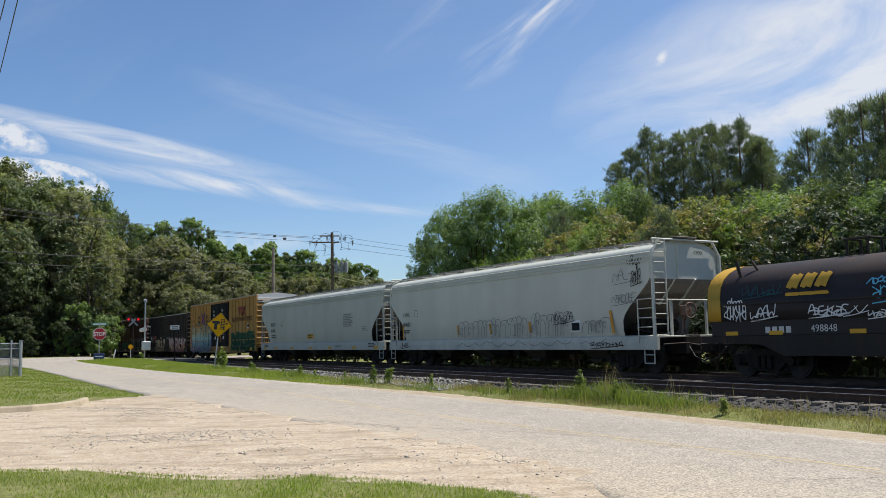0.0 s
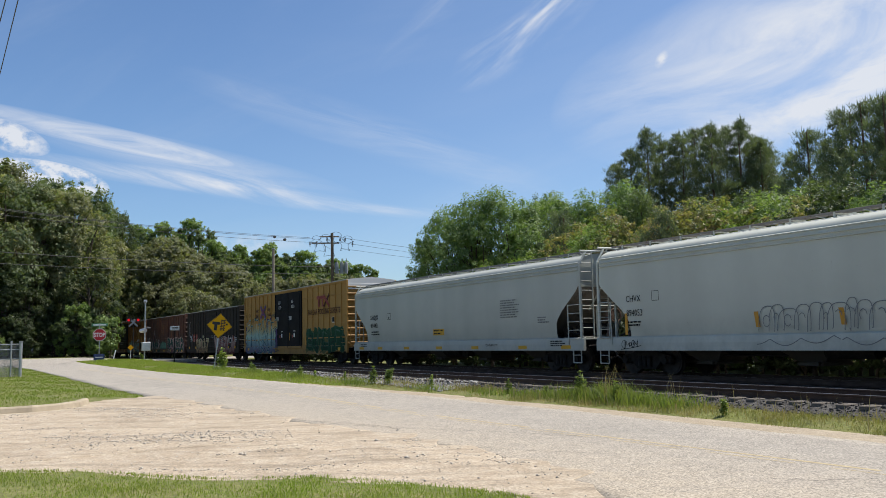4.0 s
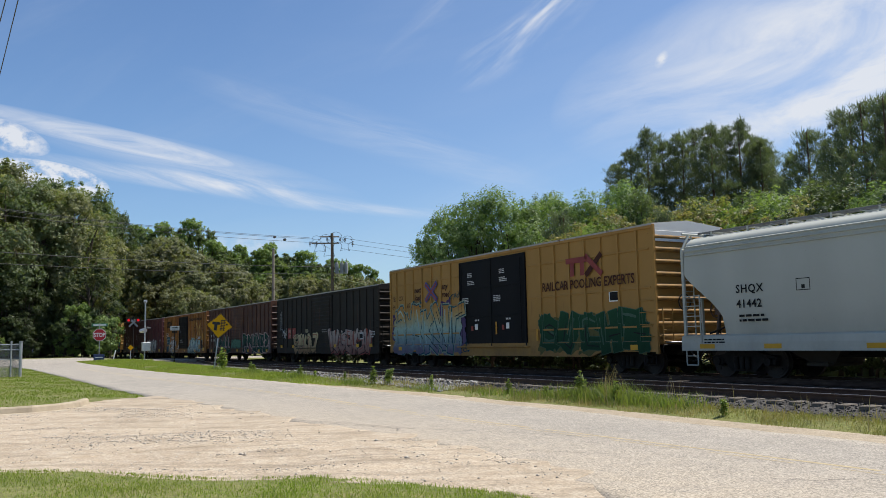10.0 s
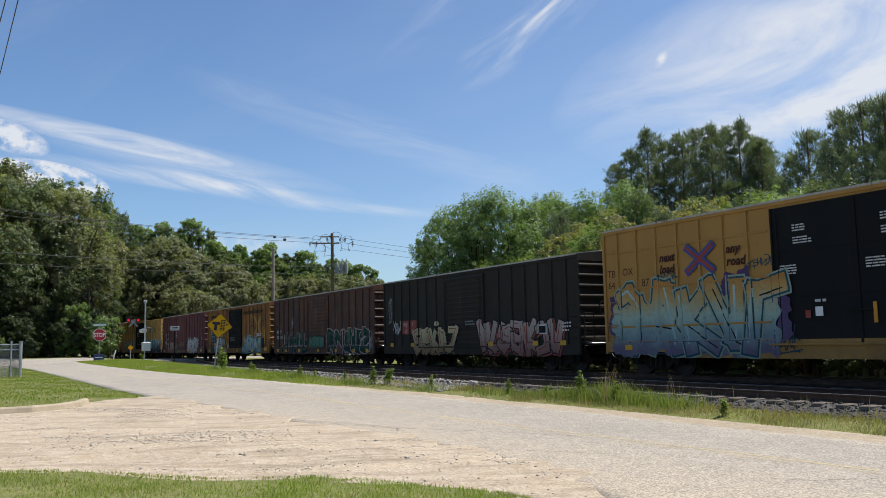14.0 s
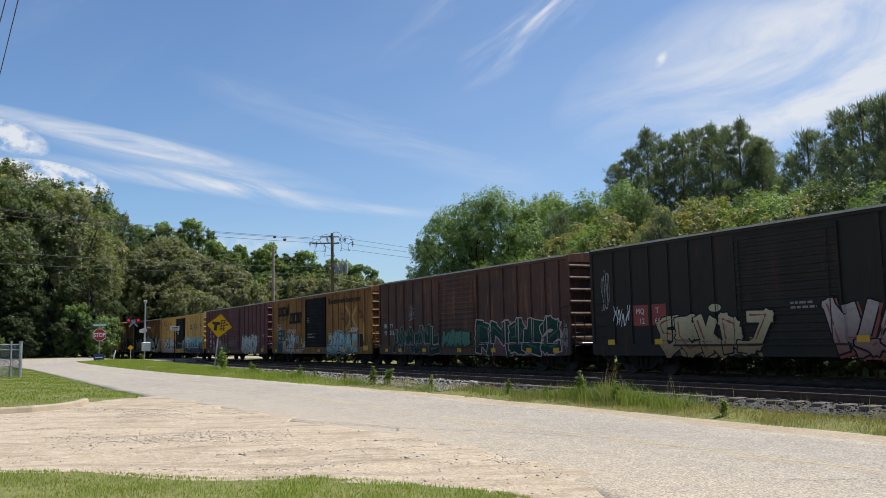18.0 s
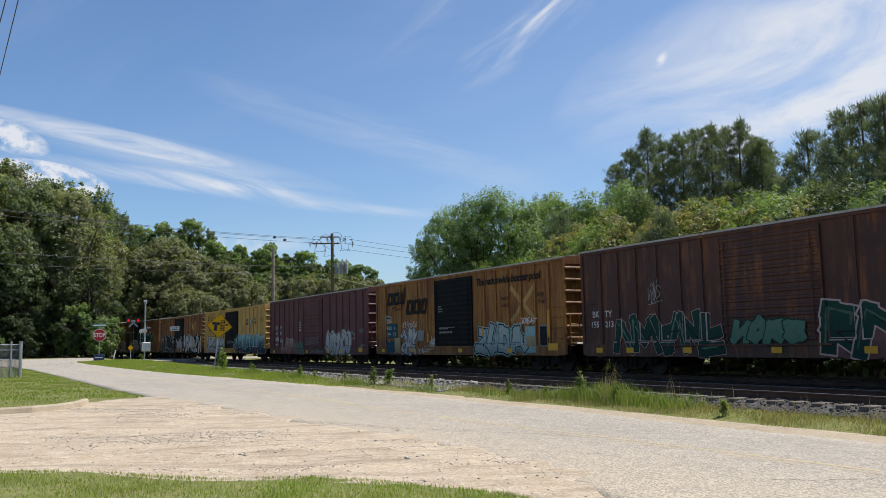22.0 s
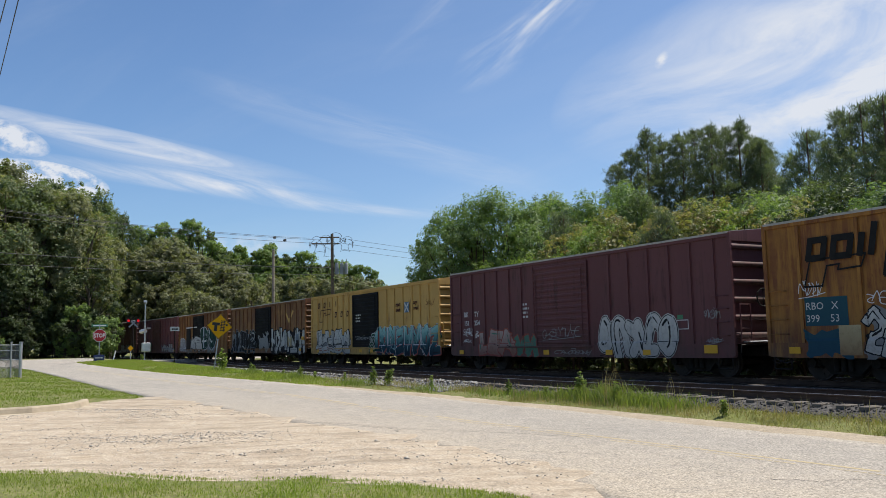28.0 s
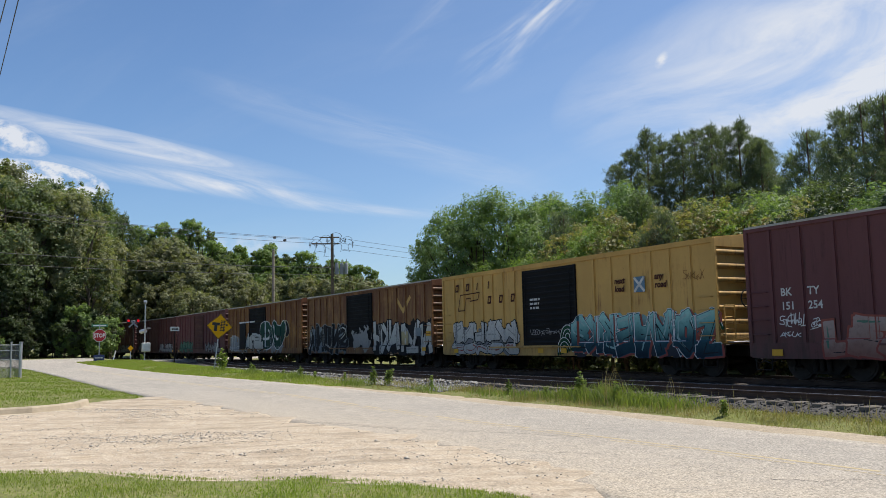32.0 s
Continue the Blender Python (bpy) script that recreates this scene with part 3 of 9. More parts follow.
def crack(pts, w, seed):
    r = np.random.default_rng(seed)
    P = []
    for (x0, y0), (x1, y1) in zip(pts[:-1], pts[1:]):
        for t in np.linspace(0, 1, 14)[:-1]:
            P.append((x0 + (x1 - x0) * t + r.normal(0, 0.025), y0 + (y1 - y0) * t + r.normal(0, 0.025)))
    P.append(pts[-1])
    m = Mesh()
    for k in range(len(P) - 1):
        a, b = Vector((*P[k], 0)), Vector((*P[k + 1], 0))
        d = (b - a).normalized().cross(Vector((0, 0, 1))) * w * (0.5 + 0.5 * math.sin(k * 0.7) ** 2)
        z0, z1 = float(rise(a.x)) + 0.0138, float(rise(b.x)) + 0.0138
        m.add([(a.x - d.x, a.y - d.y, z0), (a.x + d.x, a.y + d.y, z0), (b.x + d.x, b.y + d.y, z1), (b.x - d.x, b.y - d.y, z1)], [(0, 1, 2, 3)])
    return solid("road_crack", m, M["crack"], label="dark crack in the asphalt", category="crack", group="cracks in the road", kind="structure")


crack([(-17.6, 6.9), (-16.2, 7.35), (-14.9, 7.75), (-13.2, 8.75), (-11.6, 9.45)], 0.013, 1)
crack([(-18.6, 6.6), (-16.6, 7.0), (-15.0, 7.55), (-14.6, 7.3)], 0.014, 2)
crack([(-11.7, 7.1), (-10.6, 7.7), (-9.6, 8.4)], 0.008, 3)
crack([(-6.9, 8.3), (-6.5, 8.7), (-6.2, 9.3)], 0.008, 4)
crack([(-36, 6.0), (-32, 7.3), (-28.5, 8.8), (-27.3, 9.3)], 0.016, 5)

# kerb round the corner of the lawn
kerb_pts = [(-24.9, -3.0), (-24.75, -1.0), (-24.6, 0.3), (-24.55, 1.0), (-24.6, 1.7), (-24.95, 2.35), (-25.6, 2.9), (-26.6, 3.25), (-27.4, 3.3)]


def kerb():
    m = Mesh()
    prof = [(-0.10, -0.1), (-0.08, 0.16), (-0.05, 0.19), (0.07, 0.19), (0.10, 0.15), (0.13, 0.03), (0.48, 0.02), (0.48, -0.1)]
    rows = []
    for k, p in enumerate(kerb_pts):
        a = Vector(kerb_pts[max(0, k - 1)])
        b = Vector(kerb_pts[min(len(kerb_pts) - 1, k + 1)])
        d = (b - a).normalized()
        out = Vector((d.y, -d.x))
        z = float(rise(p[0]))
        rows.append([(p[0] + out.x * q, p[1] + out.y * q, z + h * (1 if k < len(kerb_pts) - 1 else 0.4)) for q, h in prof])
    n = len(prof)
    v = [p for r in rows for p in r]
    m.add(v, [(k * n + j, k * n + (j + 1) % n, (k + 1) * n + (j + 1) % n, (k + 1) * n + j) for k in range(len(rows) - 1) for j in range(n)])
    m.add(v, [tuple(range(n)), tuple(range(len(v) - n, len(v)))])
    solid("kerb", m, M["concrete"], label="curved pale concrete kerb round the lawn corner", category="kerb", kind="structure")


kerb()

# ------------------------------------------------------------------ track
def bed_z(x, y):
    y = np.asarray(y, dtype=float) - swing(x)
    z = np.interp(y, [14.0, 14.6, 15.05, 22.0, 22.6, 23.6, 24.0], [0.02, 0.16, 0.30, 0.30, 0.29, 0.0, -0.1])
    x = np.asarray(x, dtype=float)
    return z + 0.012 * wavy(x, y, 4.1)


solid("ballast_bed", sheet("ballast_bed", np.concatenate([np.arange(-300, -100, 4.0), np.arange(-100, 20, 0.5), np.arange(20, 120, 4.0)]), np.arange(14.0, 24.1, 0.25), bed_z, swing), M["ballast"],
      label="dark grey crushed stone bed under the tracks", category="ballast", kind="structure")

rail_prof = [(-0.07, 0.0), (0.07, 0.0), (0.07, 0.012), (0.012, 0.03), (0.012, 0.115), (0.036, 0.125), (0.036, 0.150), (0.030, 0.158), (-0.030, 0.158), (-0.036, 0.150), (-0.036, 0.125), (-0.012, 0.115), (-0.012, 0.03), (-0.07, 0.012)]
tie_of = {}
for wood_ in ("tie", "greytie"):
    tie_of[wood_] = fixed(Mesh().box(-0.11, 0.11, -1.28, 1.28, -0.16, 0.0, 0.015).make("tie"))
    tie_of[wood_].materials.append(M[wood_])


def track(y, label, x0, x1, near0, near1, wood):
    t = thing("railway_track", pose(0, y, RAIL - 0.16), label=label, category="railway track", kind="structure")
    bend = merging if wood == "greytie" else swing
    cuts = [x0] + [q for q in np.arange(-200.0, -40.0, 4.0) if q > x0] + [x1]
    for s in (-0.7525, 0.7525):
        m, h = Mesh(), Mesh()
        for prof, g in ((rail_prof, m), ([(-0.026, 0.1582), (0.026, 0.1582), (0.022, 0.1605), (-0.022, 0.1605)], h)):
            n = len(prof)
            v = [(x, a + s + float(bend(x)), b) for x in cuts for a, b in prof]
            g.add(v, [(i * n + k, i * n + (k + 1) % n, (i + 1) * n + (k + 1) % n, (i + 1) * n + k) for i in range(len(cuts) - 1) for k in range(n)])
            g.add(v, [tuple(range(n)), tuple(range(len(v) - n, len(v)))])
        r = part("rail", m, M["rail"], t)
        part("rail_head", h, M["railtop"], r, "polished steel rail head")
    rest = Mesh()
    r = random.Random(3)
    x = x0 if wood == "tie" else -84.0
    while x < x1:
        yc = float(bend(x))
        if near0 < x < near1:
            part("tie", tie_of[wood], M[wood], t, at=pose(x + r.uniform(-0.03, 0.03), yc + r.uniform(-0.04, 0.04), 0, 0, 0, r.uniform(-1, 1)))
        else:
            rest.box(x - 0.11, x + 0.11, yc - 1.28, yc + 1.28, -0.16, 0)
        x += 0.54
    part("ties", rest, M[wood], t)["kind"] = "stuff"
    return t


track(SIDING_Y, "rusty empty siding track on dark ballast", -84, 110, -75, 12, "greytie")
track(TRAIN_Y, "main track under the moving freight train", -300, 110, -45, 6, "tie")

panel = Mesh()
for a, b in ((13.9, 15.3), (15.5, 16.8), (17.0, 19.78), (19.99, 21.29), (21.5, 23.5)):
    panel.box(-90, -77, a, b, 0.1, RAIL + 0.005, 0.01)
panel.v = [(x, y + float(swing(x)) * (1 if y > 19 else 0.5), z) for x, y, z in panel.v]
solid("crossing_panel", panel, M["asphalt"], label="asphalt crossing panels between the rails", category="level crossing", kind="structure")


def stones(name, pts, size, mat, label, category, flat=0.7, seed=1):
    """Loose stones: squashed, turned octahedra in one mesh."""
    r = np.random.default_rng(seed)
    n = len(pts)
    base = np.array([(1, 0, 0), (0, 1, 0), (-1, 0, 0), (0, -1, 0), (0, 0, 1), (0, 0, -1)], dtype=float)
    tri = np.array([(0, 1, 4), (1, 2, 4), (2, 3, 4), (3, 0, 4), (1, 0, 5), (2, 1, 5), (3, 2, 5), (0, 3, 5)])
    sc = size * r.lognormal(0, 0.45, (n, 1, 1)) * r.uniform(0.55, 1.2, (n, 6, 1))
    a = r.uniform(0, 6.28, n)
    v = base[None] * sc
    tilt = r.normal(0, 0.5, n)
    v = np.stack([v[..., 0], v[..., 1] * np.cos(tilt)[:, None] - v[..., 2] * np.sin(tilt)[:, None], (v[..., 1] * np.sin(tilt)[:, None] + v[..., 2] * np.cos(tilt)[:, None]) * flat], -1)
    v = np.stack([v[..., 0] * np.cos(a)[:, None] - v[..., 1] * np.sin(a)[:, None], v[..., 0] * np.sin(a)[:, None] + v[..., 1] * np.cos(a)[:, None], v[..., 2]], -1)
    v = v + pts[:, None, :]
    q = (tri[None] + (np.arange(n) * 6)[:, None, None]).reshape(-1, 3)
    return solid(name, quick(name, v.reshape(-1, 3), q), mat, label=label, category=category, kind="stuff")


n_ = 26000
bx, by = -4 - 76 * rng.random(n_) ** 1.5, rng.uniform(14.1, 17.6, n_)
stones("ballast_stones", np.stack([bx, by, bed_z(bx, by) + 0.006], 1), 0.024, M["stone"], "loose grey ballast stones along the siding", "ballast", 0.8, 2)
n_ = 15000
bx, by = -24 - 52 * rng.random(n_) ** 1.3, rng.uniform(13.6, 15.2, n_)
stones("ballast_stones", np.stack([bx, by, np.maximum(bed_z(bx, by), ground_z(bx, by)) + 0.008], 1), 0.03, M["palestone"], "pale spilled ballast stones beside the siding", "ballast", 0.8, 6)
n_ = 75000
px_ = rng.uniform(-27.5, -6.5, n_)
py_ = rng.uniform(-0.5, 7.3, n_)
loose = ease(-0.1, 0.75, ruts(px_, py_) + 0.35 * grain(px_ * 0.7, py_ * 0.7, 8)) + 0.5 * ease(0.2, 0.8, grain(px_ * 0.5, py_ * 0.5, 9))
ok = (py_ > apron_lo(px_) + 0.15) & (py_ < near_edge(px_) + 0.25) & (rng.random(n_) < 0.025 + 0.55 * np.clip(loose, 0, 1.2) ** 2.2)
px_, py_ = px_[ok], py_[ok]
stones("loose_gravel", np.stack([px_, py_, apron_z(px_, py_) + 0.003], 1), 0.0130, M["pebble"], "loose pale gravel on the apron", "gravel", 0.7, 4)

# ------------------------------------------------------------------ freight cars
def paint_set():
    P = {}
    P["hicube"] = car_paint("hicube_yellow", (0.39, 0.207, 0.047), amount=0.16, fade=0.15, grime=0.5)
    P["railyel"] = car_paint("rusty_yellow", (0.39, 0.178, 0.026), (0.16, 0.052, 0.018), amount=0.72, fade=0.2, grime=0.75, eaves=0.55)
    P["railtan"] = car_paint("faded_cream_yellow", (0.60, 0.36, 0.10), (0.22, 0.10, 0.035), amount=0.36, fade=0.2, grime=0.6, eaves=0.15)
    P["rustyel"] = car_paint("heavily_rusted_yellow", (0.42, 0.22, 0.05), (0.15, 0.05, 0.02), amount=0.85, grime=0.85, eaves=0.95)
    P["rusttan"] = car_paint("rusted_orange_tan", (0.38, 0.20, 0.065), (0.14, 0.05, 0.022), amount=0.8, grime=0.85, eaves=0.85)
    P["black"] = car_paint("faded_black", (0.026, 0.024, 0.022), (0.07, 0.036, 0.025), amount=0.35, fade=0.10, grime=0.12, gloss=0.10)
    P["blackdoor"] = car_paint("black_door_paint", (0.009, 0.010, 0.012), (0.04, 0.025, 0.018), amount=0.1, fade=0.05, gloss=0.08)
    P["brown"] = car_paint("oxide_brown", (0.046, 0.020, 0.020), (0.20, 0.072, 0.026), amount=0.46, fade=0.12, grime=0.7, eaves=0.3)
    P["maroon"] = car_paint("oxide_maroon", (0.120, 0.038, 0.042), (0.055, 0.022, 0.02), amount=0.4, fade=0.12, grime=0.7)
    P["darkred"] = car_paint("dirty_dark_red", (0.075, 0.022, 0.022), (0.04, 0.018, 0.014), amount=0.4)
    P["hopper"] = car_paint("pale_grey_hopper", (0.545, 0.55, 0.475), (0.30, 0.24, 0.18), amount=0.04, fade=0.1, grime=0.4, rough=0.5)
    P["hopper2"] = car_paint("light_grey_hopper", (0.455, 0.462, 0.405), (0.30, 0.25, 0.20), amount=0.0, fade=0.08, grime=0.25, rough=0.45)
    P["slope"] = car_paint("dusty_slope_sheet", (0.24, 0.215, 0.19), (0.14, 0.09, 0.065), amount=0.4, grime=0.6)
    P["gear"] = car_paint("rusty_brake_gear", (0.17, 0.12, 0.10), (0.13, 0.06, 0.035), amount=0.5, grime=0.3)
    P["walk"] = car_paint("dull_walkway_steel", (0.17, 0.17, 0.165), (0.12, 0.09, 0.07), amount=0.3, grime=0.0)
    P["coil"] = car_paint("dark_coil_hood", (0.020, 0.020, 0.023), (0.10, 0.045, 0.026), amount=0.25, fade=0.08, grime=0.0, gloss=0.2, eaves=0.35)
    P["coilyel"] = car_paint("yellow_hood_end", (0.52, 0.30, 0.03), amount=0.25)
    P["roof"] = car_paint("galvanized_roof", (0.42, 0.40, 0.36), (0.14, 0.08, 0.05), amount=0.4, grime=0.0)
    P["bleached"] = car_paint("bleached_decal", (0.46, 0.27, 0.075), amount=0.5, fade=0.2, grime=0.3)
    P["grimy"] = car_paint("grimy_underframe", (0.075, 0.068, 0.06), (0.06, 0.04, 0.03), amount=0.3, grime=0.8, gloss=0.1)
    P["whitetop"] = car_paint("white_end_panel", (0.70, 0.69, 0.66), amount=0.05, grime=0)
    return P


P = paint_set()
REFLECT = plain("yellow_reflector", (0.62, 0.33, 0.01), 0.5, var=0.2)
WHITEINK = plain("white_stencil", (0.62, 0.62, 0.60), 0.6, var=0.3, scale=6, spec=0.08)
BLACKINK = plain("black_stencil", (0.02, 0.02, 0.02), 0.6, var=0.3, scale=6, spec=0.08)
BROWNINK = plain("brown_stencil", (0.08, 0.03, 0.02), 0.6, var=0.3, scale=6, spec=0.08)
GREYBAR = plain("grey_stencil", (0.25, 0.25, 0.24), 0.6, var=0.3, scale=6, spec=0.08)
BLUEINK = plain("blue_decal", (0.025, 0.055, 0.27), 0.5, var=0.2)
BLUEFADE = plain("faded_blue_decal", (0.10, 0.19, 0.28), 0.6, var=0.2)
REDINK = plain("red_decal", (0.25, 0.028, 0.022), 0.5, var=0.2)
ORANGEINK = plain("orange_marker", (0.60, 0.28, 0.02), 0.55, var=0.2)

WHEEL_R = 0.44


def wheelset_mesh():
    m = Mesh()
    for s in (-1, 1):
        y = 0.7525 * s
        m.disc((0, y, 0), WHEEL_R, (0, 1, 0), 0.12, 28)
        m.disc((0, y - 0.07 * s, 0), WHEEL_R + 0.025, (0, 1, 0), 0.03, 28)
        m.disc((0, y + 0.07 * s, 0), WHEEL_R * 0.86, (0, 1, 0), 0.02, 24)
        m.disc((0, y + 0.09 * s, 0), 0.14, (0, 1, 0), 0.06, 14)
        for k in range(4):
            a = k * math.pi / 2 + 0.3
            m.disc((0.27 * math.cos(a), y + 0.085 * s, 0.27 * math.sin(a)), 0.035, (0, 1, 0), 0.03, 8)
        m.disc((0, 1.0 * s, 0), 0.11, (0, 1, 0), 0.22, 12)
    m.tube((0, -1.08, 0), (0, 1.08, 0), 0.08, n=10)
    me = fixed(m.make("wheelset"))
    me.materials.append(M["wheel"])
    return me


def side_frame_mesh():
    m = Mesh()
    out = [(-1.15, 0.50), (-1.10, 0.62), (-0.72, 0.66), (-0.38, 0.80), (0.38, 0.80), (0.72, 0.66), (1.10, 0.62), (1.15, 0.50), (0.95, 0.40), (0.66, 0.42), (0.42, 0.18), (-0.42, 0.18), (-0.66, 0.42), (-0.95, 0.40)]
    m.prism(out, -0.08, 0.08)
    m.box(-1.12, -0.70, -0.12, 0.12, 0.36, 0.56, 0.03)
    m.box(0.70, 1.12, -0.12, 0.12, 0.36, 0.56, 0.03)
    for k in (-0.2, 0.0, 0.2):
        m.tube((k, -0.14, 0.26), (k, -0.14, 0.60), 0.075, n=10)
    for k in (-0.89, 0.89):
        m.disc((k, -0.15, 0.46), 0.12, (0, 1, 0), 0.08, 12)
    me = fixed(m.make("side_frame"))
    me.materials.append(M["steel"])
    return me


WHEELSET, SIDEFRAME = wheelset_mesh(), side_frame_mesh()
WHEELS, CARS = [], []


def running_gear(car, half, sill_z):
    """Two trucks, couplers and the centre sill."""
    for s in (-1, 1):
        b = Mesh()
        b.box(-0.22, 0.22, -1.05, 1.05, 0.42, 0.72, 0.04)
        b.disc((0, 0, 0.76), 0.3, (0, 0, 1), 0.10, 16)
        t = part("truck", b, M["steel"], car, at=pose(s * (half - 1.85), 0, 0))
        for y, turn in ((-1.0, 0), (1.0, 180)):
            part("side_frame", SIDEFRAME, M["steel"], t, at=pose(0, y, 0, 0, 0, turn))
        for x in (-0.89, 0.89):
            w = part("wheelset", WHEELSET, M["wheel"], t, at=pose(x, 0, WHEEL_R))
            WHEELS.append(w)
        c = Mesh()
        c.box(s * half if s > 0 else -half - 0.62, half + 0.62 if s > 0 else -half, -0.10, 0.10, 0.72, 0.95, 0.03)
        e = s * (half + 0.72)
        c.box(e - 0.22, e + 0.22, -0.17, 0.17, 0.66, 1.0, 0.05)
        c.box(e + s * 0.10 - 0.06, e + s * 0.10 + 0.16, -0.26, -0.10, 0.70, 0.98, 0.04)
        part("coupler", c, M["steel"], car)
        h = Mesh()
        pts = [(s * (half + 0.15), -0.35, 0.85), (s * (half + 0.4), -0.38, 0.55), (s * (half + 0.75), -0.36, 0.42), (s * (half + 0.98), -0.34, 0.50)]
        h.pipe(pts, 0.025, 6)
        part("brake_hose", h, M["blackpaint"], car)
        lv = Mesh()
        lv.pipe([(s * (half + 0.12), -1.45, 0.72), (s * (half + 0.14), -1.45, 0.95), (s * (half + 0.16), -0.5, 0.98), (s * (half + 0.4), -0.15, 0.9)], 0.018, 6)
        part("uncoupling_lever", lv, M["wheel"], car)
    cs = Mesh()
    cs.box(-half, half, -0.34, 0.34, 0.62, sill_z + 0.3, 0.02)
    cs.tube((-1.2, -0.7, 0.75), (0.2, -0.7, 0.75), 0.22, n=12)
    cs.box(0.5, 1.0, -0.9, -0.5, 0.5, 0.9, 0.03)
    cs.pipe([(-half + 2.5, -0.55, 0.62), (half - 2.5, -0.55, 0.62)], 0.03, 6)
    part("centre_sill", cs, M["steel"], car)


def mark(car, name, x0, x1, z0, z1, mat, y=-1.556, label="", slant=0.0):
    m = Mesh()
    m.prism([(x0, z0), (x1, z0), (x1 + slant, z1), (x0 + slant, z1)], y - 0.002, y + 0.002)
    return part(name, m, mat, car, label)


def stencil(car, text, x, z, size, mat, y=-1.557, **kw):
    me = letters(text, size, **kw)
    return part("lettering", me, mat, car, at=on_side(x, y, z))


def spread(car, text, x0, x1, z, size, mat, y=-1.604, **kw):
    """A line of lettering drawn out from x0 to x1."""
    me = letters(text, size, **kw)
    xs = [v.co.x for v in me.vertices]
    me.transform(Matrix.Translation((-min(xs), 0, 0)))
    me.transform(Matrix.Diagonal(((x1 - x0) / (max(xs) - min(xs)), 1, 1, 1)))
    return part("lettering", me, mat, car, at=on_side(x0, y, z))


def text_block(car, x, z, w, rows, step, mat, y=-1.557, seed=1):
    """Fine print: rows of bars."""
    r = random.Random(seed)
    m = Mesh()
    for k in range(rows):
        zz = z - k * step
        a = x
        end = x + w * r.uniform(0.6, 1.0)
        while a < end:
            b = a + r.uniform(0.06, 0.22) * max(1, step * 8)
            m.prism([(a, zz), (min(b, end), zz), (min(b, end), zz + step * 0.5), (a, zz + step * 0.5)], y - 0.001, y + 0.001)
            a = b + step * 0.35
    return part("fine_print", m, mat, car)


def ribbon_line(m, pts, w, y, closed=False, step=0.0):
    """A flat band along a line of points; neighbouring pieces lie a hair apart."""
    n = len(pts)
    for k in range(n if closed else n - 1):
        a, b = Vector(pts[k]), Vector(pts[(k + 1) % n])
        d = b - a
        if d.length < 1e-5:
            continue
        d.normalize()
        s = Vector((-d.y, d.x)) * w / 2
        e = d * w * 0.35
        a2, b2 = a - e, b + e
        yy = y - step - 0.00025 * k
        m.add([(a2.x - s.x, yy, a2.y - s.y), (b2.x - s.x, yy, b2.y - s.y), (b2.x + s.x, yy, b2.y + s.y), (a2.x + s.x, yy, a2.y + s.y)], [(0, 1, 2, 3)])


def smoothed(pts, n=2):
    for _ in range(n):
        q = [pts[0]]
        for a, b in zip(pts[:-1], pts[1:]):
            q += [(a[0] * 0.75 + b[0] * 0.25, a[1] * 0.75 + b[1] * 0.25), (a[0] * 0.25 + b[0] * 0.75, a[1] * 0.25 + b[1] * 0.75)]
        pts = q + [pts[-1]]
    return pts


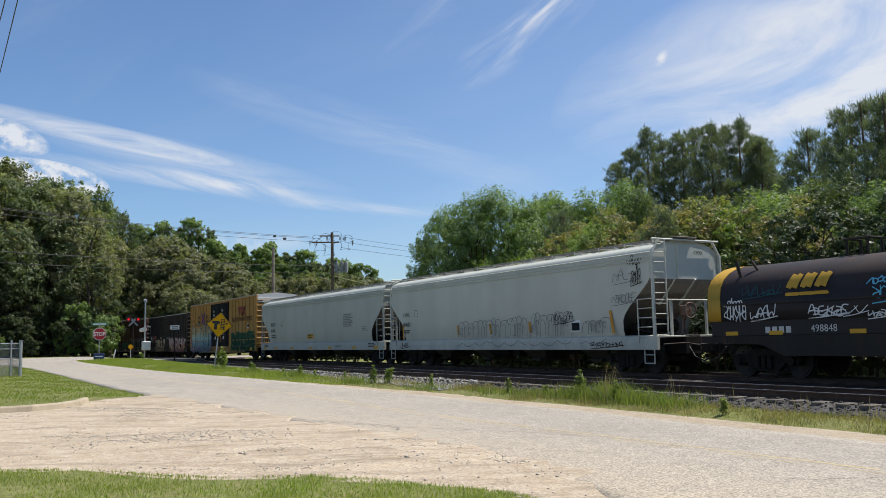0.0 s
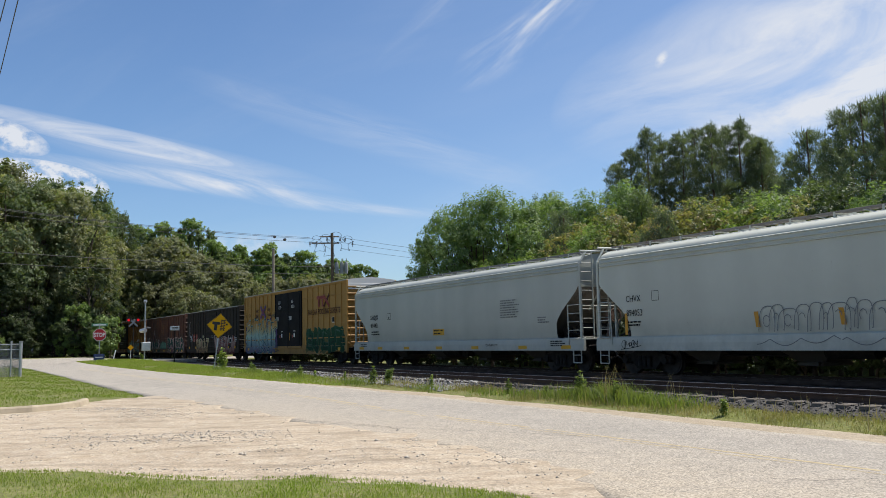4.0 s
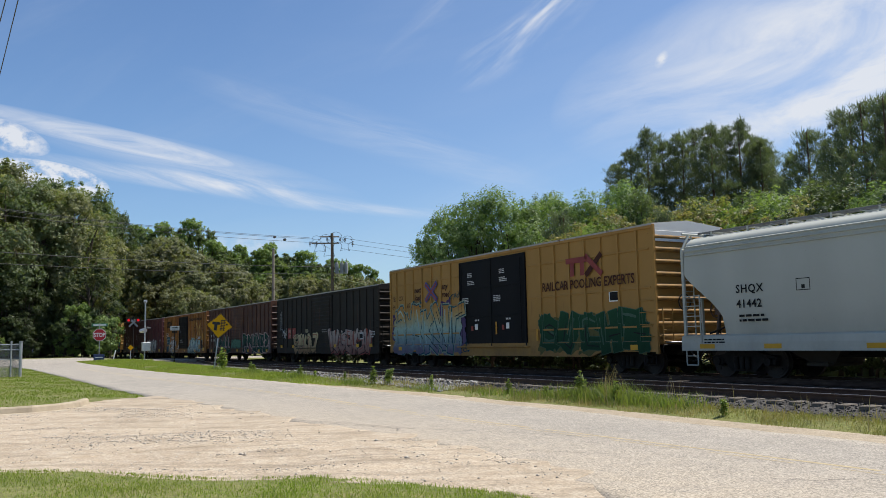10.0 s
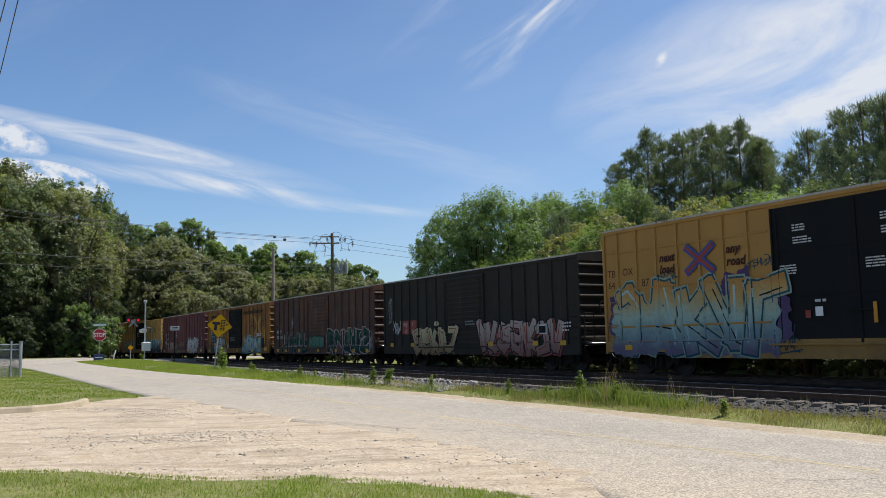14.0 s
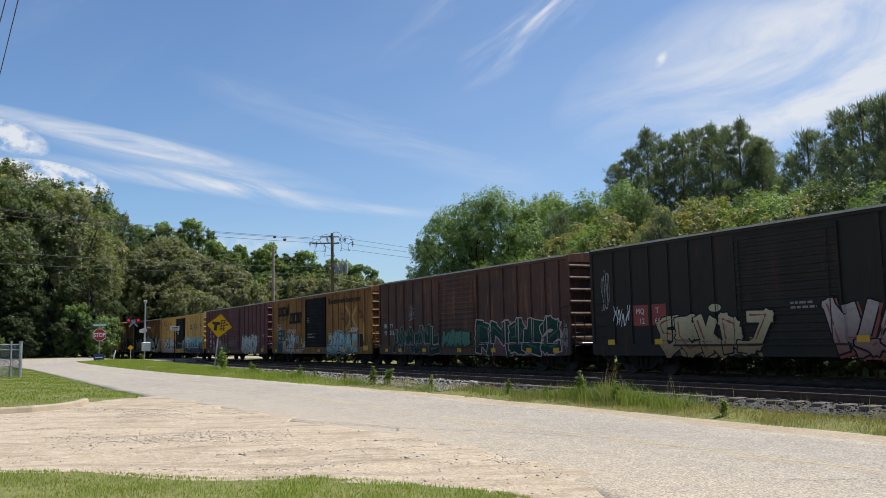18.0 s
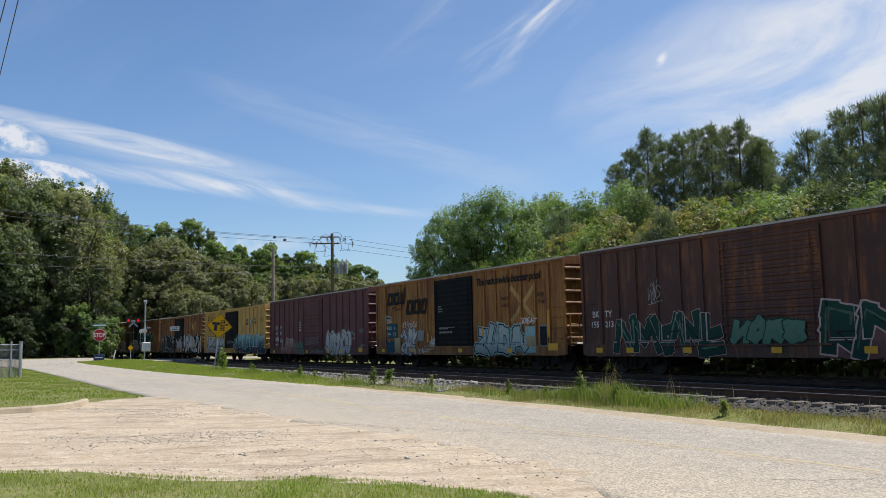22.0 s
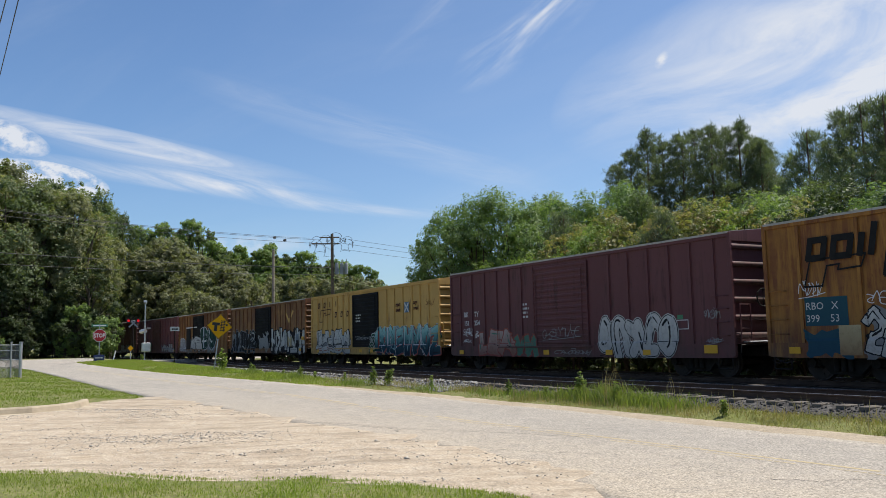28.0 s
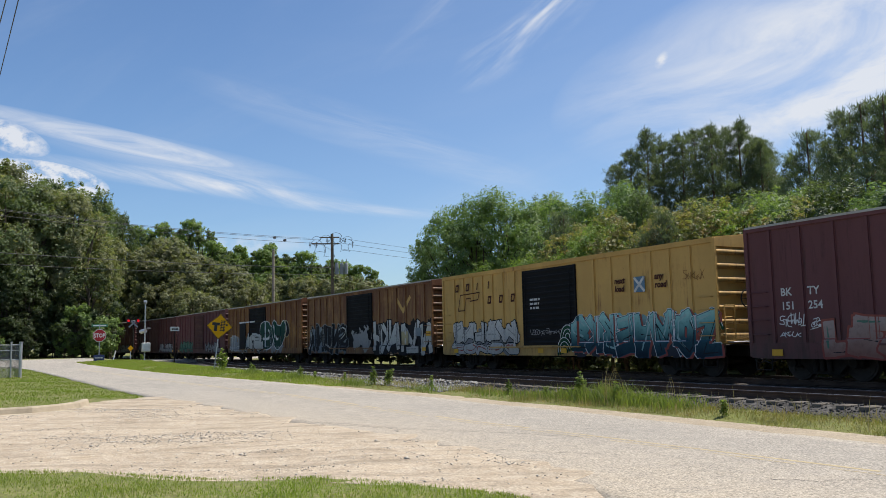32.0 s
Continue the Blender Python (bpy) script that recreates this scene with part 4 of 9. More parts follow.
SKIN = {}
GLYPH = {
    "A": [[(0, 0), (0.42, 1), (0.6, 1), (1, 0)], [(0.25, 0.36), (0.8, 0.36)]],
    "B": [[(0.12, 0), (0.12, 1), (0.7, 0.95), (0.8, 0.72), (0.3, 0.55), (0.9, 0.42), (0.85, 0.06), (0.12, 0)]],
    "C": [[(0.95, 0.85), (0.6, 1), (0.15, 0.8), (0.05, 0.4), (0.3, 0.02), (0.95, 0.1)]],
    "D": [[(0.1, 0), (0.1, 1), (0.65, 0.95), (0.95, 0.5), (0.65, 0.04), (0.1, 0)]],
    "E": [[(0.95, 1), (0.1, 0.95), (0.1, 0.02), (0.95, 0)], [(0.1, 0.5), (0.78, 0.52)]],
    "F": [[(1, 1), (0.1, 0.95), (0.12, 0)], [(0.1, 0.52), (0.78, 0.54)]],
    "G": [[(0.95, 0.9), (0.3, 1), (0.05, 0.5), (0.25, 0.03), (0.9, 0.05), (0.92, 0.45), (0.55, 0.45)]],
    "H": [[(0.08, 0), (0.14, 1)], [(0.88, 0), (0.92, 1)], [(0.1, 0.5), (0.9, 0.48)]],
    "I": [[(0.5, 0), (0.46, 1)]],
    "J": [[(0.15, 1), (0.85, 1), (0.75, 0.2), (0.45, 0), (0.05, 0.15)]],
    "K": [[(0.1, 0), (0.14, 1)], [(0.95, 1), (0.2, 0.48), (1, 0)]],
    "L": [[(0.15, 1), (0.1, 0.04), (0.95, 0.02)]],
    "M": [[(0, 0), (0.12, 1), (0.5, 0.4), (0.88, 1), (1, 0)]],
    "N": [[(0.05, 0), (0.08, 1), (0.9, 0.05), (0.95, 1)]],
    "O": [[(0.5, 1), (0.1, 0.75), (0.1, 0.25), (0.5, 0), (0.9, 0.25), (0.9, 0.75), (0.5, 1)]],
    "P": [[(0.1, 0), (0.12, 1), (0.85, 0.92), (0.85, 0.58), (0.15, 0.48)]],
    "R": [[(0.1, 0), (0.12, 1), (0.8, 0.93), (0.82, 0.62), (0.2, 0.5), (1, 0)]],
    "S": [[(0.95, 0.9), (0.5, 1), (0.08, 0.8), (0.2, 0.55), (0.85, 0.42), (0.9, 0.15), (0.4, 0), (0.02, 0.12)]],
    "T": [[(0, 0.95), (1, 1)], [(0.5, 0.95), (0.46, 0)]],
    "U": [[(0.08, 1), (0.1, 0.25), (0.45, 0), (0.88, 0.2), (0.92, 1)]],
    "V": [[(0, 1), (0.45, 0), (0.58, 0), (1, 1)]],
    "X": [[(0, 0), (1, 1)], [(0, 1), (1, 0)]],
    "Y": [[(0, 1), (0.48, 0.48), (0.5, 0)], [(1, 1), (0.48, 0.48)]],
    "Z": [[(0.05, 0.95), (0.95, 1), (0.05, 0.04), (1, 0)]],
}


def skin(car, x, z):
    """How far the near side of a car lies from its middle, so that paint follows posts, sill and door."""
    kind, posts, door, belly = SKIN[car.name]
    if kind == "hopper":
        return -1.592 if z < 1.24 else -side_y(z) - 0.012
    if kind == "coil":
        return -1.496 if z < 1.58 else -1.526 if z < 2.26 else -1.53 * math.sqrt(max(0.05, 1 - ((z - 2.25) / 0.98) ** 2.35)) - 0.004
    out = 0.005
    for p in posts:
        out = max(out, 0.005 + 0.050 * min(1, max(0, (0.12 - abs(x - p)) / 0.035)))
    out = max(out, 0.055 * min(1, max(0, (1.10 - z) / 0.04)))
    if door[0] - 0.05 < x < door[1] + 0.05 and (belly or z > 0.96):
        out = 0.082
    return -1.55 - out


def paint_film(car, x0, x1, z0, z1, field, lift, cell):
    """A film of paint on a car's side wherever field(x, z) is negative, bent over posts and sill."""
    nx, nz = max(2, int((x1 - x0) / cell)), max(2, int((z1 - z0) / cell))
    xs, zs = np.linspace(x0, x1, nx + 1), np.linspace(z0, z1, nz + 1)
    F = field(*np.meshgrid(xs, zs, indexing="ij"))
    m, at = Mesh(), {}

    def corner(i, j):
        if (i, j) not in at:
            at[(i, j)] = len(m.v)
            m.v.append((xs[i], skin(car, xs[i], zs[j]) - lift, zs[j]))
        return at[(i, j)]

    def between(a, b):
        k = (a, b) if a < b else (b, a)
        if k not in at:
            fa, fb = F[k[0]], F[k[1]]
            t = min(0.97, max(0.03, fa / (fa - fb)))
            x = xs[k[0][0]] * (1 - t) + xs[k[1][0]] * t
            z = zs[k[0][1]] * (1 - t) + zs[k[1][1]] * t
            at[k] = len(m.v)
            m.v.append((x, skin(car, x, z) - lift, z))
        return at[k]

    ins = F < 0
    some = ins[:-1, :-1] | ins[1:, :-1] | ins[1:, 1:] | ins[:-1, 1:]
    for i, j in np.argwhere(some):
        ring = [(i, j), (i + 1, j), (i + 1, j + 1), (i, j + 1)]
        f = []
        for a, b in zip(ring, ring[1:] + ring[:1]):
            if ins[a]:
                f.append(corner(*a))
            if ins[a] != ins[b]:
                f.append(between(a, b))
        if len(f) > 2:
            m.f.append(tuple(f))
            m.s.append(False)
    return m


def stroke_field(strokes, w, square):
    """Distance to thick strokes, less their half width; square: blunt ends and corners."""
    def field(X, Z):
        best = np.full(X.shape, 9.0)
        for st in strokes:
            for (ax, az), (bx, bz) in zip(st[:-1], st[1:]):
                dx, dz = bx - ax, bz - az
                n = math.hypot(dx, dz) or 1e-6
                u, v = dx / n, dz / n
                al = (X - ax) * u + (Z - az) * v
                pe = np.abs((Z - az) * u - (X - ax) * v)
                ex = np.maximum(np.maximum(-al, al - n), 0)
                best = np.minimum(best, np.maximum(pe, ex * 0.9) if square else np.hypot(pe, ex))
        return best - w
    return field


def film(name, car, strokes, w, square, lift, mat, parent, cell, label="", ragged=0.0, zmin=0.56):
    """One patch of paint along strokes, as a part."""
    px, pz = [p[0] for st in strokes for p in st], [p[1] for st in strokes for p in st]
    f = stroke_field(strokes, w, square)
    g = (lambda X, Z: f(X, Z) + ragged * (wavy(X, Z, 9.0) + 0.7 * wavy(X + 3, Z, 23.0))) if ragged else f
    pad = w * 1.1 + 0.03
    m = paint_film(car, min(px) - pad, max(px) + pad, max(zmin, min(pz) - pad), max(pz) + pad, g, lift, cell)
    return part(name, m, mat, parent, label) if m.f else None


def cloud_of(car, x0, x1, z0, z1, mat, seed, lift=0.002, rough=0.16, label="cloud of spray paint"):
    """A ragged field of sprayed colour behind a piece."""
    cx, cz, hx, hz = (x0 + x1) / 2, (z0 + z1) / 2, (x1 - x0) / 2, (z1 - z0) / 2

    def field(X, Z):
        e = np.maximum(np.abs(X - cx) - hx, (np.abs(Z - cz) - hz))
        return e + rough * (wavy(X + seed, Z, 4.2) + 0.6 * wavy(X, Z + seed, 11.0)) + rough * 0.5

    m = paint_film(car, x0 - rough * 2, x1 + rough * 2, max(0.58, z0 - rough * 2), z1 + rough * 2, field, lift, 0.05)
    return part("graffiti_cloud", m, mat, car, label)


def graffiti(car, forms, x0, x1, z0, z1, fill, line, inner=None, seed=1, square=True, lw=0.04, back=None, label="spray-painted shape", fat=0.17, drop=None, rim=None, over=1.26, lean=0.16, bend=0.0):
    """A painted piece: fat leaning shapes side by side, each with outline, shine and drips, over a cloud of colour."""
    r = random.Random(seed)
    wide = [{"M": 1.35, "I": 0.6, "A": 1.15}.get(c, 1.0) for c in forms]
    w, H = (x1 - x0) / sum(wide), z1 - z0
    if back is not None:
        cloud_of(car, x0, x1, z0 - 0.1, z1 - 0.1, back, seed)
    x = x0
    for k, c in enumerate(forms):
        ww = w * wide[k]
        fw = min(w, H) * fat * r.uniform(0.9, 1.12)
        hh = H * r.uniform(0.86, 1.0)
        oz = z0 + (H - hh) * r.uniform(0, 0.6) + bend * math.sin(math.pi * (k + 0.5) / len(forms))
        sk, ph = r.uniform(-lean, lean), r.uniform(0, 6)
        aw = max(0.05, ww * over - 2 * fw - lw)
        ax = x + (ww - aw) / 2

        def place(u, v):
            return (ax + (u + 0.13 * math.sin(4 * v + ph) + 0.06 * math.sin(7 * u + ph)) * aw + sk * (v - 0.5) * hh, oz + fw + lw + (v + 0.08 * math.sin(5 * u + 2 * ph)) * (hh - 2 * fw - 2 * lw))

        flip, turn = r.random() < 0.5, r.random() < 0.3
        st = [[place(1 - u if flip else u, 1 - v if turn else v) for u, v in q] for q in GLYPH[c]]
        if not square:
            st = [smoothed(q) for q in st]
        lift = 0.006 + 0.0022 * k
        t = film("graffiti_shape", car, st, fw, square, lift + 0.0008, fill, car, 0.034, label)
        if drop is not None:
            film("drop_shade", car, [[(a + drop[0], b + drop[1]) for a, b in q] for q in st], fw + lw, square, lift - 0.0006, drop[2], t, 0.04)
        film("outline", car, st, fw + lw, square, lift, line, t, 0.034)
        if rim is not None:
            film("rim", car, st, fw + lw * 1.9, square, lift - 0.0012, rim, t, 0.04)
        if inner is not None:
            q = [(a - fw * 0.35, b + fw * 0.3) for a, b in st[0]]
            film("highlight", car, [q[: max(2, len(q) * 2 // 3)]], max(0.016, fw * 0.16), False, lift + 0.0013, inner, t, 0.03, ragged=0.012)
            q = [(a + fw * 0.5, b - fw * 0.45) for a, b in st[-1]]
            film("stroke", car, [q[len(q) // 3:]], max(0.012, fw * 0.09), False, lift + 0.0014, SPR["blackline"] if line is not SPR["blackline"] else fill, t, 0.024, ragged=0.006)
        x += ww
    return car


def tag(car, forms, x0, x1, z0, z1, mat, seed=1, lw=0.015, slant=0.25):
    """A quick scribbled tag: thin looping strokes that run into one another, some with an underline."""
    r = random.Random(seed)
    forms = forms + forms[::-1][: len(forms) // 2 + 1]
    w, H = (x1 - x0) / len(forms), z1 - z0
    st = []
    for k, c in enumerate(forms):
        k0, g, fx, fz, rise_ = x0 + w * (k - 0.25), r.uniform(0.55, 1.15), r.random() < 0.5, r.random() < 0.4, r.uniform(-0.1, 0.25)
        for q in GLYPH[c]:
            q = [((1 - u if fx else u), (1 - v if fz else v)) for u, v in q]
            st.append(smoothed([(k0 + (u * 1.5 + r.uniform(-0.14, 0.14) + slant * (v - 0.5)) * w, z0 + (rise_ + v * g + r.uniform(-0.1, 0.1)) * H) for u, v in q]))
    if r.random() < 0.5:
        st.append(smoothed([(x0 - 0.05, z0 - 0.06), ((x0 + x1) / 2, z0 - 0.02), (x1 + 0.1, z0 + 0.06)]))
    return film("scrawled_tag", car, st, lw * 0.8, False, 0.004, mat, car, max(0.016, lw))


def bubble_outline(car, x0, x1, z0, z1, seed):
    """Thin outlines of swollen round shapes side by side, with a scalloped line below on the sill."""
    r = random.Random(seed)
    x = x0
    while x < x1 - 0.15:
        w = r.uniform(0.32, 0.62)
        top = z1 - r.uniform(0.0, 0.14)
        n = 18
        arch = []
        for q in range(n + 1):
            a = math.pi * (1.12 - 1.24 * q / n)
            c, s_ = math.cos(a), math.sin(a)
            arch.append((x + w / 2 + w * 0.55 * math.copysign(abs(c) ** 0.7, c) + 0.06 * s_, z0 + 0.06 + (top - z0 - 0.06) * max(0.0, s_) ** 0.6 - (0.10 if s_ < 0 else 0) * r.random()))
        m = Mesh()
        ribbon_line(m, arch, 0.022, -1.574)
        part("graffiti_outline", m, SPR["fadeblack"], car)
        if r.random() < 0.75:
            m = Mesh()
            zc, k = z0 + (top - z0) * r.uniform(0.4, 0.6), r.uniform(0.05, 0.13)
            ribbon_line(m, [(x + w / 2 + k * math.cos(0.8 * q), zc + 1.4 * k * math.sin(0.8 * q)) for q in range(r.choice((4, 6, 8)))], 0.02, -1.5745)
            part("graffiti_mark", m, SPR["fadeblack"], car)
        x += w * r.uniform(0.62, 0.9)
    low = [(x0 - 0.1 + (x1 - x0 + 0.25) * f, 1.12 - 0.17 * abs(math.sin(f * (x1 - x0) * 3.6 + seed)) - 0.04 * math.sin(5 * f)) for f in np.linspace(0, 1, 46)]
    m = Mesh()
    ribbon_line(m, low, 0.022, -1.592)
    part("graffiti_outline", m, SPR["fadeblack"], car)


def faded_cross(car, x, z, w, h):
    """A sun-bleached cross emblem: four short bars round a gap."""
    for sx in (-1, 1):
        for sz in (-1, 1):
            m = Mesh()
            a, b = (x + sx * 0.09, z + sz * 0.06), (x + sx * w / 2, z + sz * h / 2)
            ribbon_line(m, [a, b], 0.20, -1.5575 - 0.001 * (sx + 1) - 0.0005 * (sz + 1))
            part("emblem_bar", m, P["bleached"], car)


SPR = {}
SPR["white"] = spray("white_spray", ((0.34, 0.33, 0.31), (0.56, 0.56, 0.53)), amount=0.35)
SPR["cream"] = spray("cream_spray", ((0.24, 0.15, 0.08), (0.40, 0.34, 0.20), (0.52, 0.47, 0.31)))
SPR["pinkwhite"] = spray("pale_pink_spray", ((0.20, 0.10, 0.08), (0.34, 0.27, 0.24), (0.42, 0.37, 0.34)))
SPR["blackline"] = spray("black_spray", ((0.015, 0.015, 0.017), (0.02, 0.02, 0.022)), amount=0.05)
SPR["whiteline"] = spray("white_spray_line", ((0.55, 0.55, 0.54), (0.62, 0.62, 0.62)), amount=0.1)
SPR["pinkline"] = spray("dusty_pink_spray", ((0.42, 0.28, 0.25), (0.48, 0.36, 0.33)))
SPR["teal"] = spray("dark_teal_spray", ((0.013, 0.040, 0.032), (0.018, 0.062, 0.046)))
SPR["greygreen"] = spray("pale_green_spray", ((0.07, 0.15, 0.11), (0.11, 0.21, 0.15)))
SPR["sunset"] = spray("sunset_spray", ((0.12, 0.105, 0.155), (0.17, 0.25, 0.27), (0.30, 0.42, 0.36), (0.42, 0.30, 0.12), (0.42, 0.20, 0.05)), 0.75, 2.9)
SPR["purple"] = spray("purple_spray", ((0.10, 0.085, 0.15), (0.075, 0.045, 0.12)))
SPR["darkteal"] = spray("teal_outline_spray", ((0.02, 0.06, 0.09), (0.025, 0.08, 0.10)), amount=0.1)
SPR["leafgreen"] = spray("deep_green_spray", ((0.012, 0.045, 0.022), (0.02, 0.075, 0.035)))
SPR["dullgreen"] = spray("dull_green_spray", ((0.045, 0.09, 0.06), (0.08, 0.14, 0.10)))
SPR["palegreen"] = spray("mint_spray", ((0.20, 0.26, 0.19), (0.26, 0.32, 0.25)))
SPR["aquaband"] = spray("aqua_band_spray", ((0.03, 0.03, 0.04), (0.03, 0.05, 0.06), (0.08, 0.12, 0.13), (0.22, 0.40, 0.40)), 0.6, 2.0)
SPR["pinkfade"] = spray("faded_pink_spray", ((0.12, 0.06, 0.06), (0.20, 0.12, 0.115)), amount=0.5)
SPR["ice"] = spray("ice_blue_spray", ((0.18, 0.32, 0.33), (0.34, 0.48, 0.46)))
SPR["mint"] = spray("pale_mint_spray", ((0.16, 0.20, 0.19), (0.34, 0.42, 0.39), (0.30, 0.40, 0.38)), 0.6, 1.9, amount=0.35)
SPR["aqua"] = spray("aqua_spray", ((0.008, 0.018, 0.03), (0.02, 0.06, 0.08), (0.13, 0.30, 0.29), (0.30, 0.55, 0.52)), 0.6, 2.0)
SPR["grey"] = spray("grey_spray", ((0.20, 0.20, 0.20), (0.30, 0.30, 0.30)))
SPR["bluegrey"] = spray("blue_grey_spray", ((0.12, 0.14, 0.16), (0.26, 0.30, 0.32)))
SPR["redbrown"] = spray("brick_spray", ((0.22, 0.06, 0.05), (0.30, 0.10, 0.07)))
SPR["bluetag"] = spray("light_blue_spray", ((0.10, 0.38, 0.55), (0.12, 0.42, 0.60)))
SPR["greenhaze"] = spray("thin_green_spray", ((0.10, 0.10, 0.04), (0.13, 0.12, 0.045)), amount=0.5)
SPR["rustorange"] = spray("rust_orange_spray", ((0.30, 0.12, 0.03), (0.42, 0.19, 0.05)))
SPR["bleachtag"] = spray("worn_brown_spray", ((0.30, 0.17, 0.06), (0.26, 0.14, 0.05)))
SPR["fadeblack"] = spray("thin_black_spray", ((0.17, 0.175, 0.18), (0.20, 0.205, 0.21)))


def door_mesh(x0, x1, z0, z1, y, ribs=14):
    m = Mesh()
    m.box(x0, x1, y + 0.01, y + 0.06, z0, z1, 0.008)
    h = (z1 - z0) / ribs
    if ribs < 5:
        # smooth plug doors: two leaves with a seam and shallow frames
        xm = (x0 + x1) / 2
        m.box(xm - 0.035, xm + 0.035, y - 0.02, y + 0.02, z0, z1, 0.006)
        for k in range(ribs + 1):
            za = min(z0 + h * k, z1 - 0.06)
            m.box(x0 + 0.05, x1 - 0.05, y - 0.004, y + 0.02, za, za + 0.06, 0.004)
    for k in range(ribs if ribs > 5 else 0):
        za = z0 + h * (k + 0.22)
        m.along([(y + 0.012, za), (y - 0.018, za + h * 0.15), (y - 0.018, za + h * 0.42), (y + 0.012, za + h * 0.56)], x0 + 0.07, x1 - 0.07)
    m.box(x0, x0 + 0.06, y - 0.03, y + 0.03, z0, z1, 0.008)
    m.box(x1 - 0.06, x1, y - 0.03, y + 0.03, z0, z1, 0.008)
    return m


def boxcar(half, zb, zt, paint, label, door, doorpaint, posts, roofpaint=None, ends=7, endpaint=None, ridge=0.17, belly=0.0, hbars=(), crown=None, doorlabel=""):
    """A steel boxcar along x, near side towards -y, z from the top of rail."""
    car = thing("boxcar", label=label, category="freight car", group="cars of the freight train")
    CARS.append(car)
    SKIN[car.name] = ("box", posts, door, belly)
    W, fl = 1.55, 0.98
    b = Mesh()
    b.box(-half + 0.03, half - 0.03, -W, W, fl, zt - 0.02, 0.02)
    part("body", b, paint, car)
    # roof: low ridge with standing seams
    rf = Mesh()
    rf.along([(-W - 0.06, zt - 0.05), (-W - 0.06, zt + 0.01), (0, zt + ridge), (W + 0.06, zt + 0.01), (W + 0.06, zt - 0.05)], -half, half)
    k = -half + 0.6
    while k < half - 0.3:
        rf.along([(-W - 0.03, zt + 0.012), (0, zt + ridge + 0.035), (W + 0.03, zt + 0.012), (W + 0.03, zt - 0.01), (0, zt + ridge - 0.02), (-W - 0.03, zt - 0.01)], k - 0.03, k + 0.03)
        k += 1.22
    part("roof", rf, roofpaint or P["roof"], car, "weathered metal roof with standing seams")
    for s in (-1, 1):
        t = Mesh()
        t.box(-half, half, s * W - 0.05, s * W + 0.05, zt - 0.15, zt - 0.03, 0.012)
        part("top_chord", t, paint, car)
        d = Mesh()
        if belly:
            d.prism([(-half, zb + 0.12), (-half * 0.72, zb + 0.12), (-half * 0.66, zb - belly), (half * 0.66, zb - belly), (half * 0.72, zb + 0.12), (half, zb + 0.12), (half, fl + 0.10), (-half, fl + 0.10)], s * W - 0.05, s * W + 0.05)
        else:
            d.prism([(-half, zb + 0.02), (-half + 0.6, zb), (half - 0.6, zb), (half, zb + 0.02), (half, fl + 0.02), (-half, fl + 0.02)], s * W - 0.05, s * W + 0.045)
        part("side_sill", d, paint, car)
        # door on both sides
        dm = door_mesh(door[0], door[1], fl + 0.02 if not belly else 0.98, zt - 0.22, -W - 0.045, 3 if hbars else 14) if s < 0 else Mesh().box(door[0], door[1], W, W + 0.07, fl, zt - 0.22, 0.01)
        dd = part("door", dm, doorpaint, car, doorlabel)
        if s < 0:
            xm = (door[0] + door[1]) / 2
            for q in (door[0] + 0.22, door[1] - 0.30):
                hb = Mesh()
                hb.tube((q, -W - 0.085, fl + 0.1), (q, -W - 0.085, zt - 0.4), 0.016, n=6)
                part("lock_rod", hb, doorpaint, dd)
            hb = Mesh()
            hb.box(xm - 0.35, xm + 0.35, -W - 0.10, -W - 0.07, 1.75, 1.80, 0.005)
            part("lock_bar", hb, doorpaint, dd)
        rl = Mesh()
        rl.box(door[0] - (0.2 if belly else 2.4), door[1] + 0.2, s * (W + 0.10) - 0.03, s * (W + 0.10) + 0.03, fl - 0.06, fl - 0.01, 0.006)
        part("door_track", rl, paint, car)
    pm = Mesh()
    pm.prism([(-0.075, fl + 0.02), (0.075, fl + 0.02), (0.075, zt - 0.15), (-0.075, zt - 0.15)], -0.012, 0.0)
    pm.prism([(-0.045, fl + 0.02), (0.045, fl + 0.02), (0.045, zt - 0.15), (-0.045, zt - 0.15)], -0.05, -0.012)
    pme = fixed(pm.make("side_post"))
    pme.materials.append(paint)
    for x in posts:
        part("side_post", pme, paint, car, at=pose(x, -W, 0))
        part("side_post", pme, paint, car, at=pose(x, W, 0, 0, 0, 180))
    for z in hbars:
        for a, c in ((-half + 0.2, door[0] - 0.15), (door[1] + 0.15, half - 0.2)):
            m = Mesh()
            m.box(a, c, -W - 0.03, -W, z - 0.03, z + 0.03, 0.008)
            part("side_stiffener", m, paint, car)
    # ends: rolled ribs
    rib = Mesh()
    n = 8
    prof = [(0.10 * math.sin(math.pi * q / n), 0.085 * math.cos(math.pi * q / n)) for q in range(n + 1)]
    v = [(x, y, z) for y in (-W + 0.03, W - 0.03) for x, z in prof]
    rib.add(v, [(q, q + 1, n + 2 + q, n + 1 + q) for q in range(n)], True)
    rib.add(v, [tuple(range(n + 1)), tuple(range(n + 1, 2 * n + 2))])
    rme = fixed(rib.make("end_rib"))
    rme.materials.append(endpaint or paint)
    z0, z1 = fl + 0.25, zt - 0.42
    for s in (-1, 1):
        for q in range(ends):
            z = z0 + (z1 - z0) * q / (ends - 1)
            part("end_rib", rme, endpaint or paint, car, at=pose(s * (half - 0.035), 0, z, 0, 0, 0 if s > 0 else 180))
        for y in (-1, 1):
            cp = Mesh()
            cp.box(s * half - 0.07, s * half + 0.05, y * W - 0.055, y * W + 0.05, zb + 0.05, zt - 0.02, 0.012)
            part("corner_post", cp, paint, car)
        ep = Mesh()
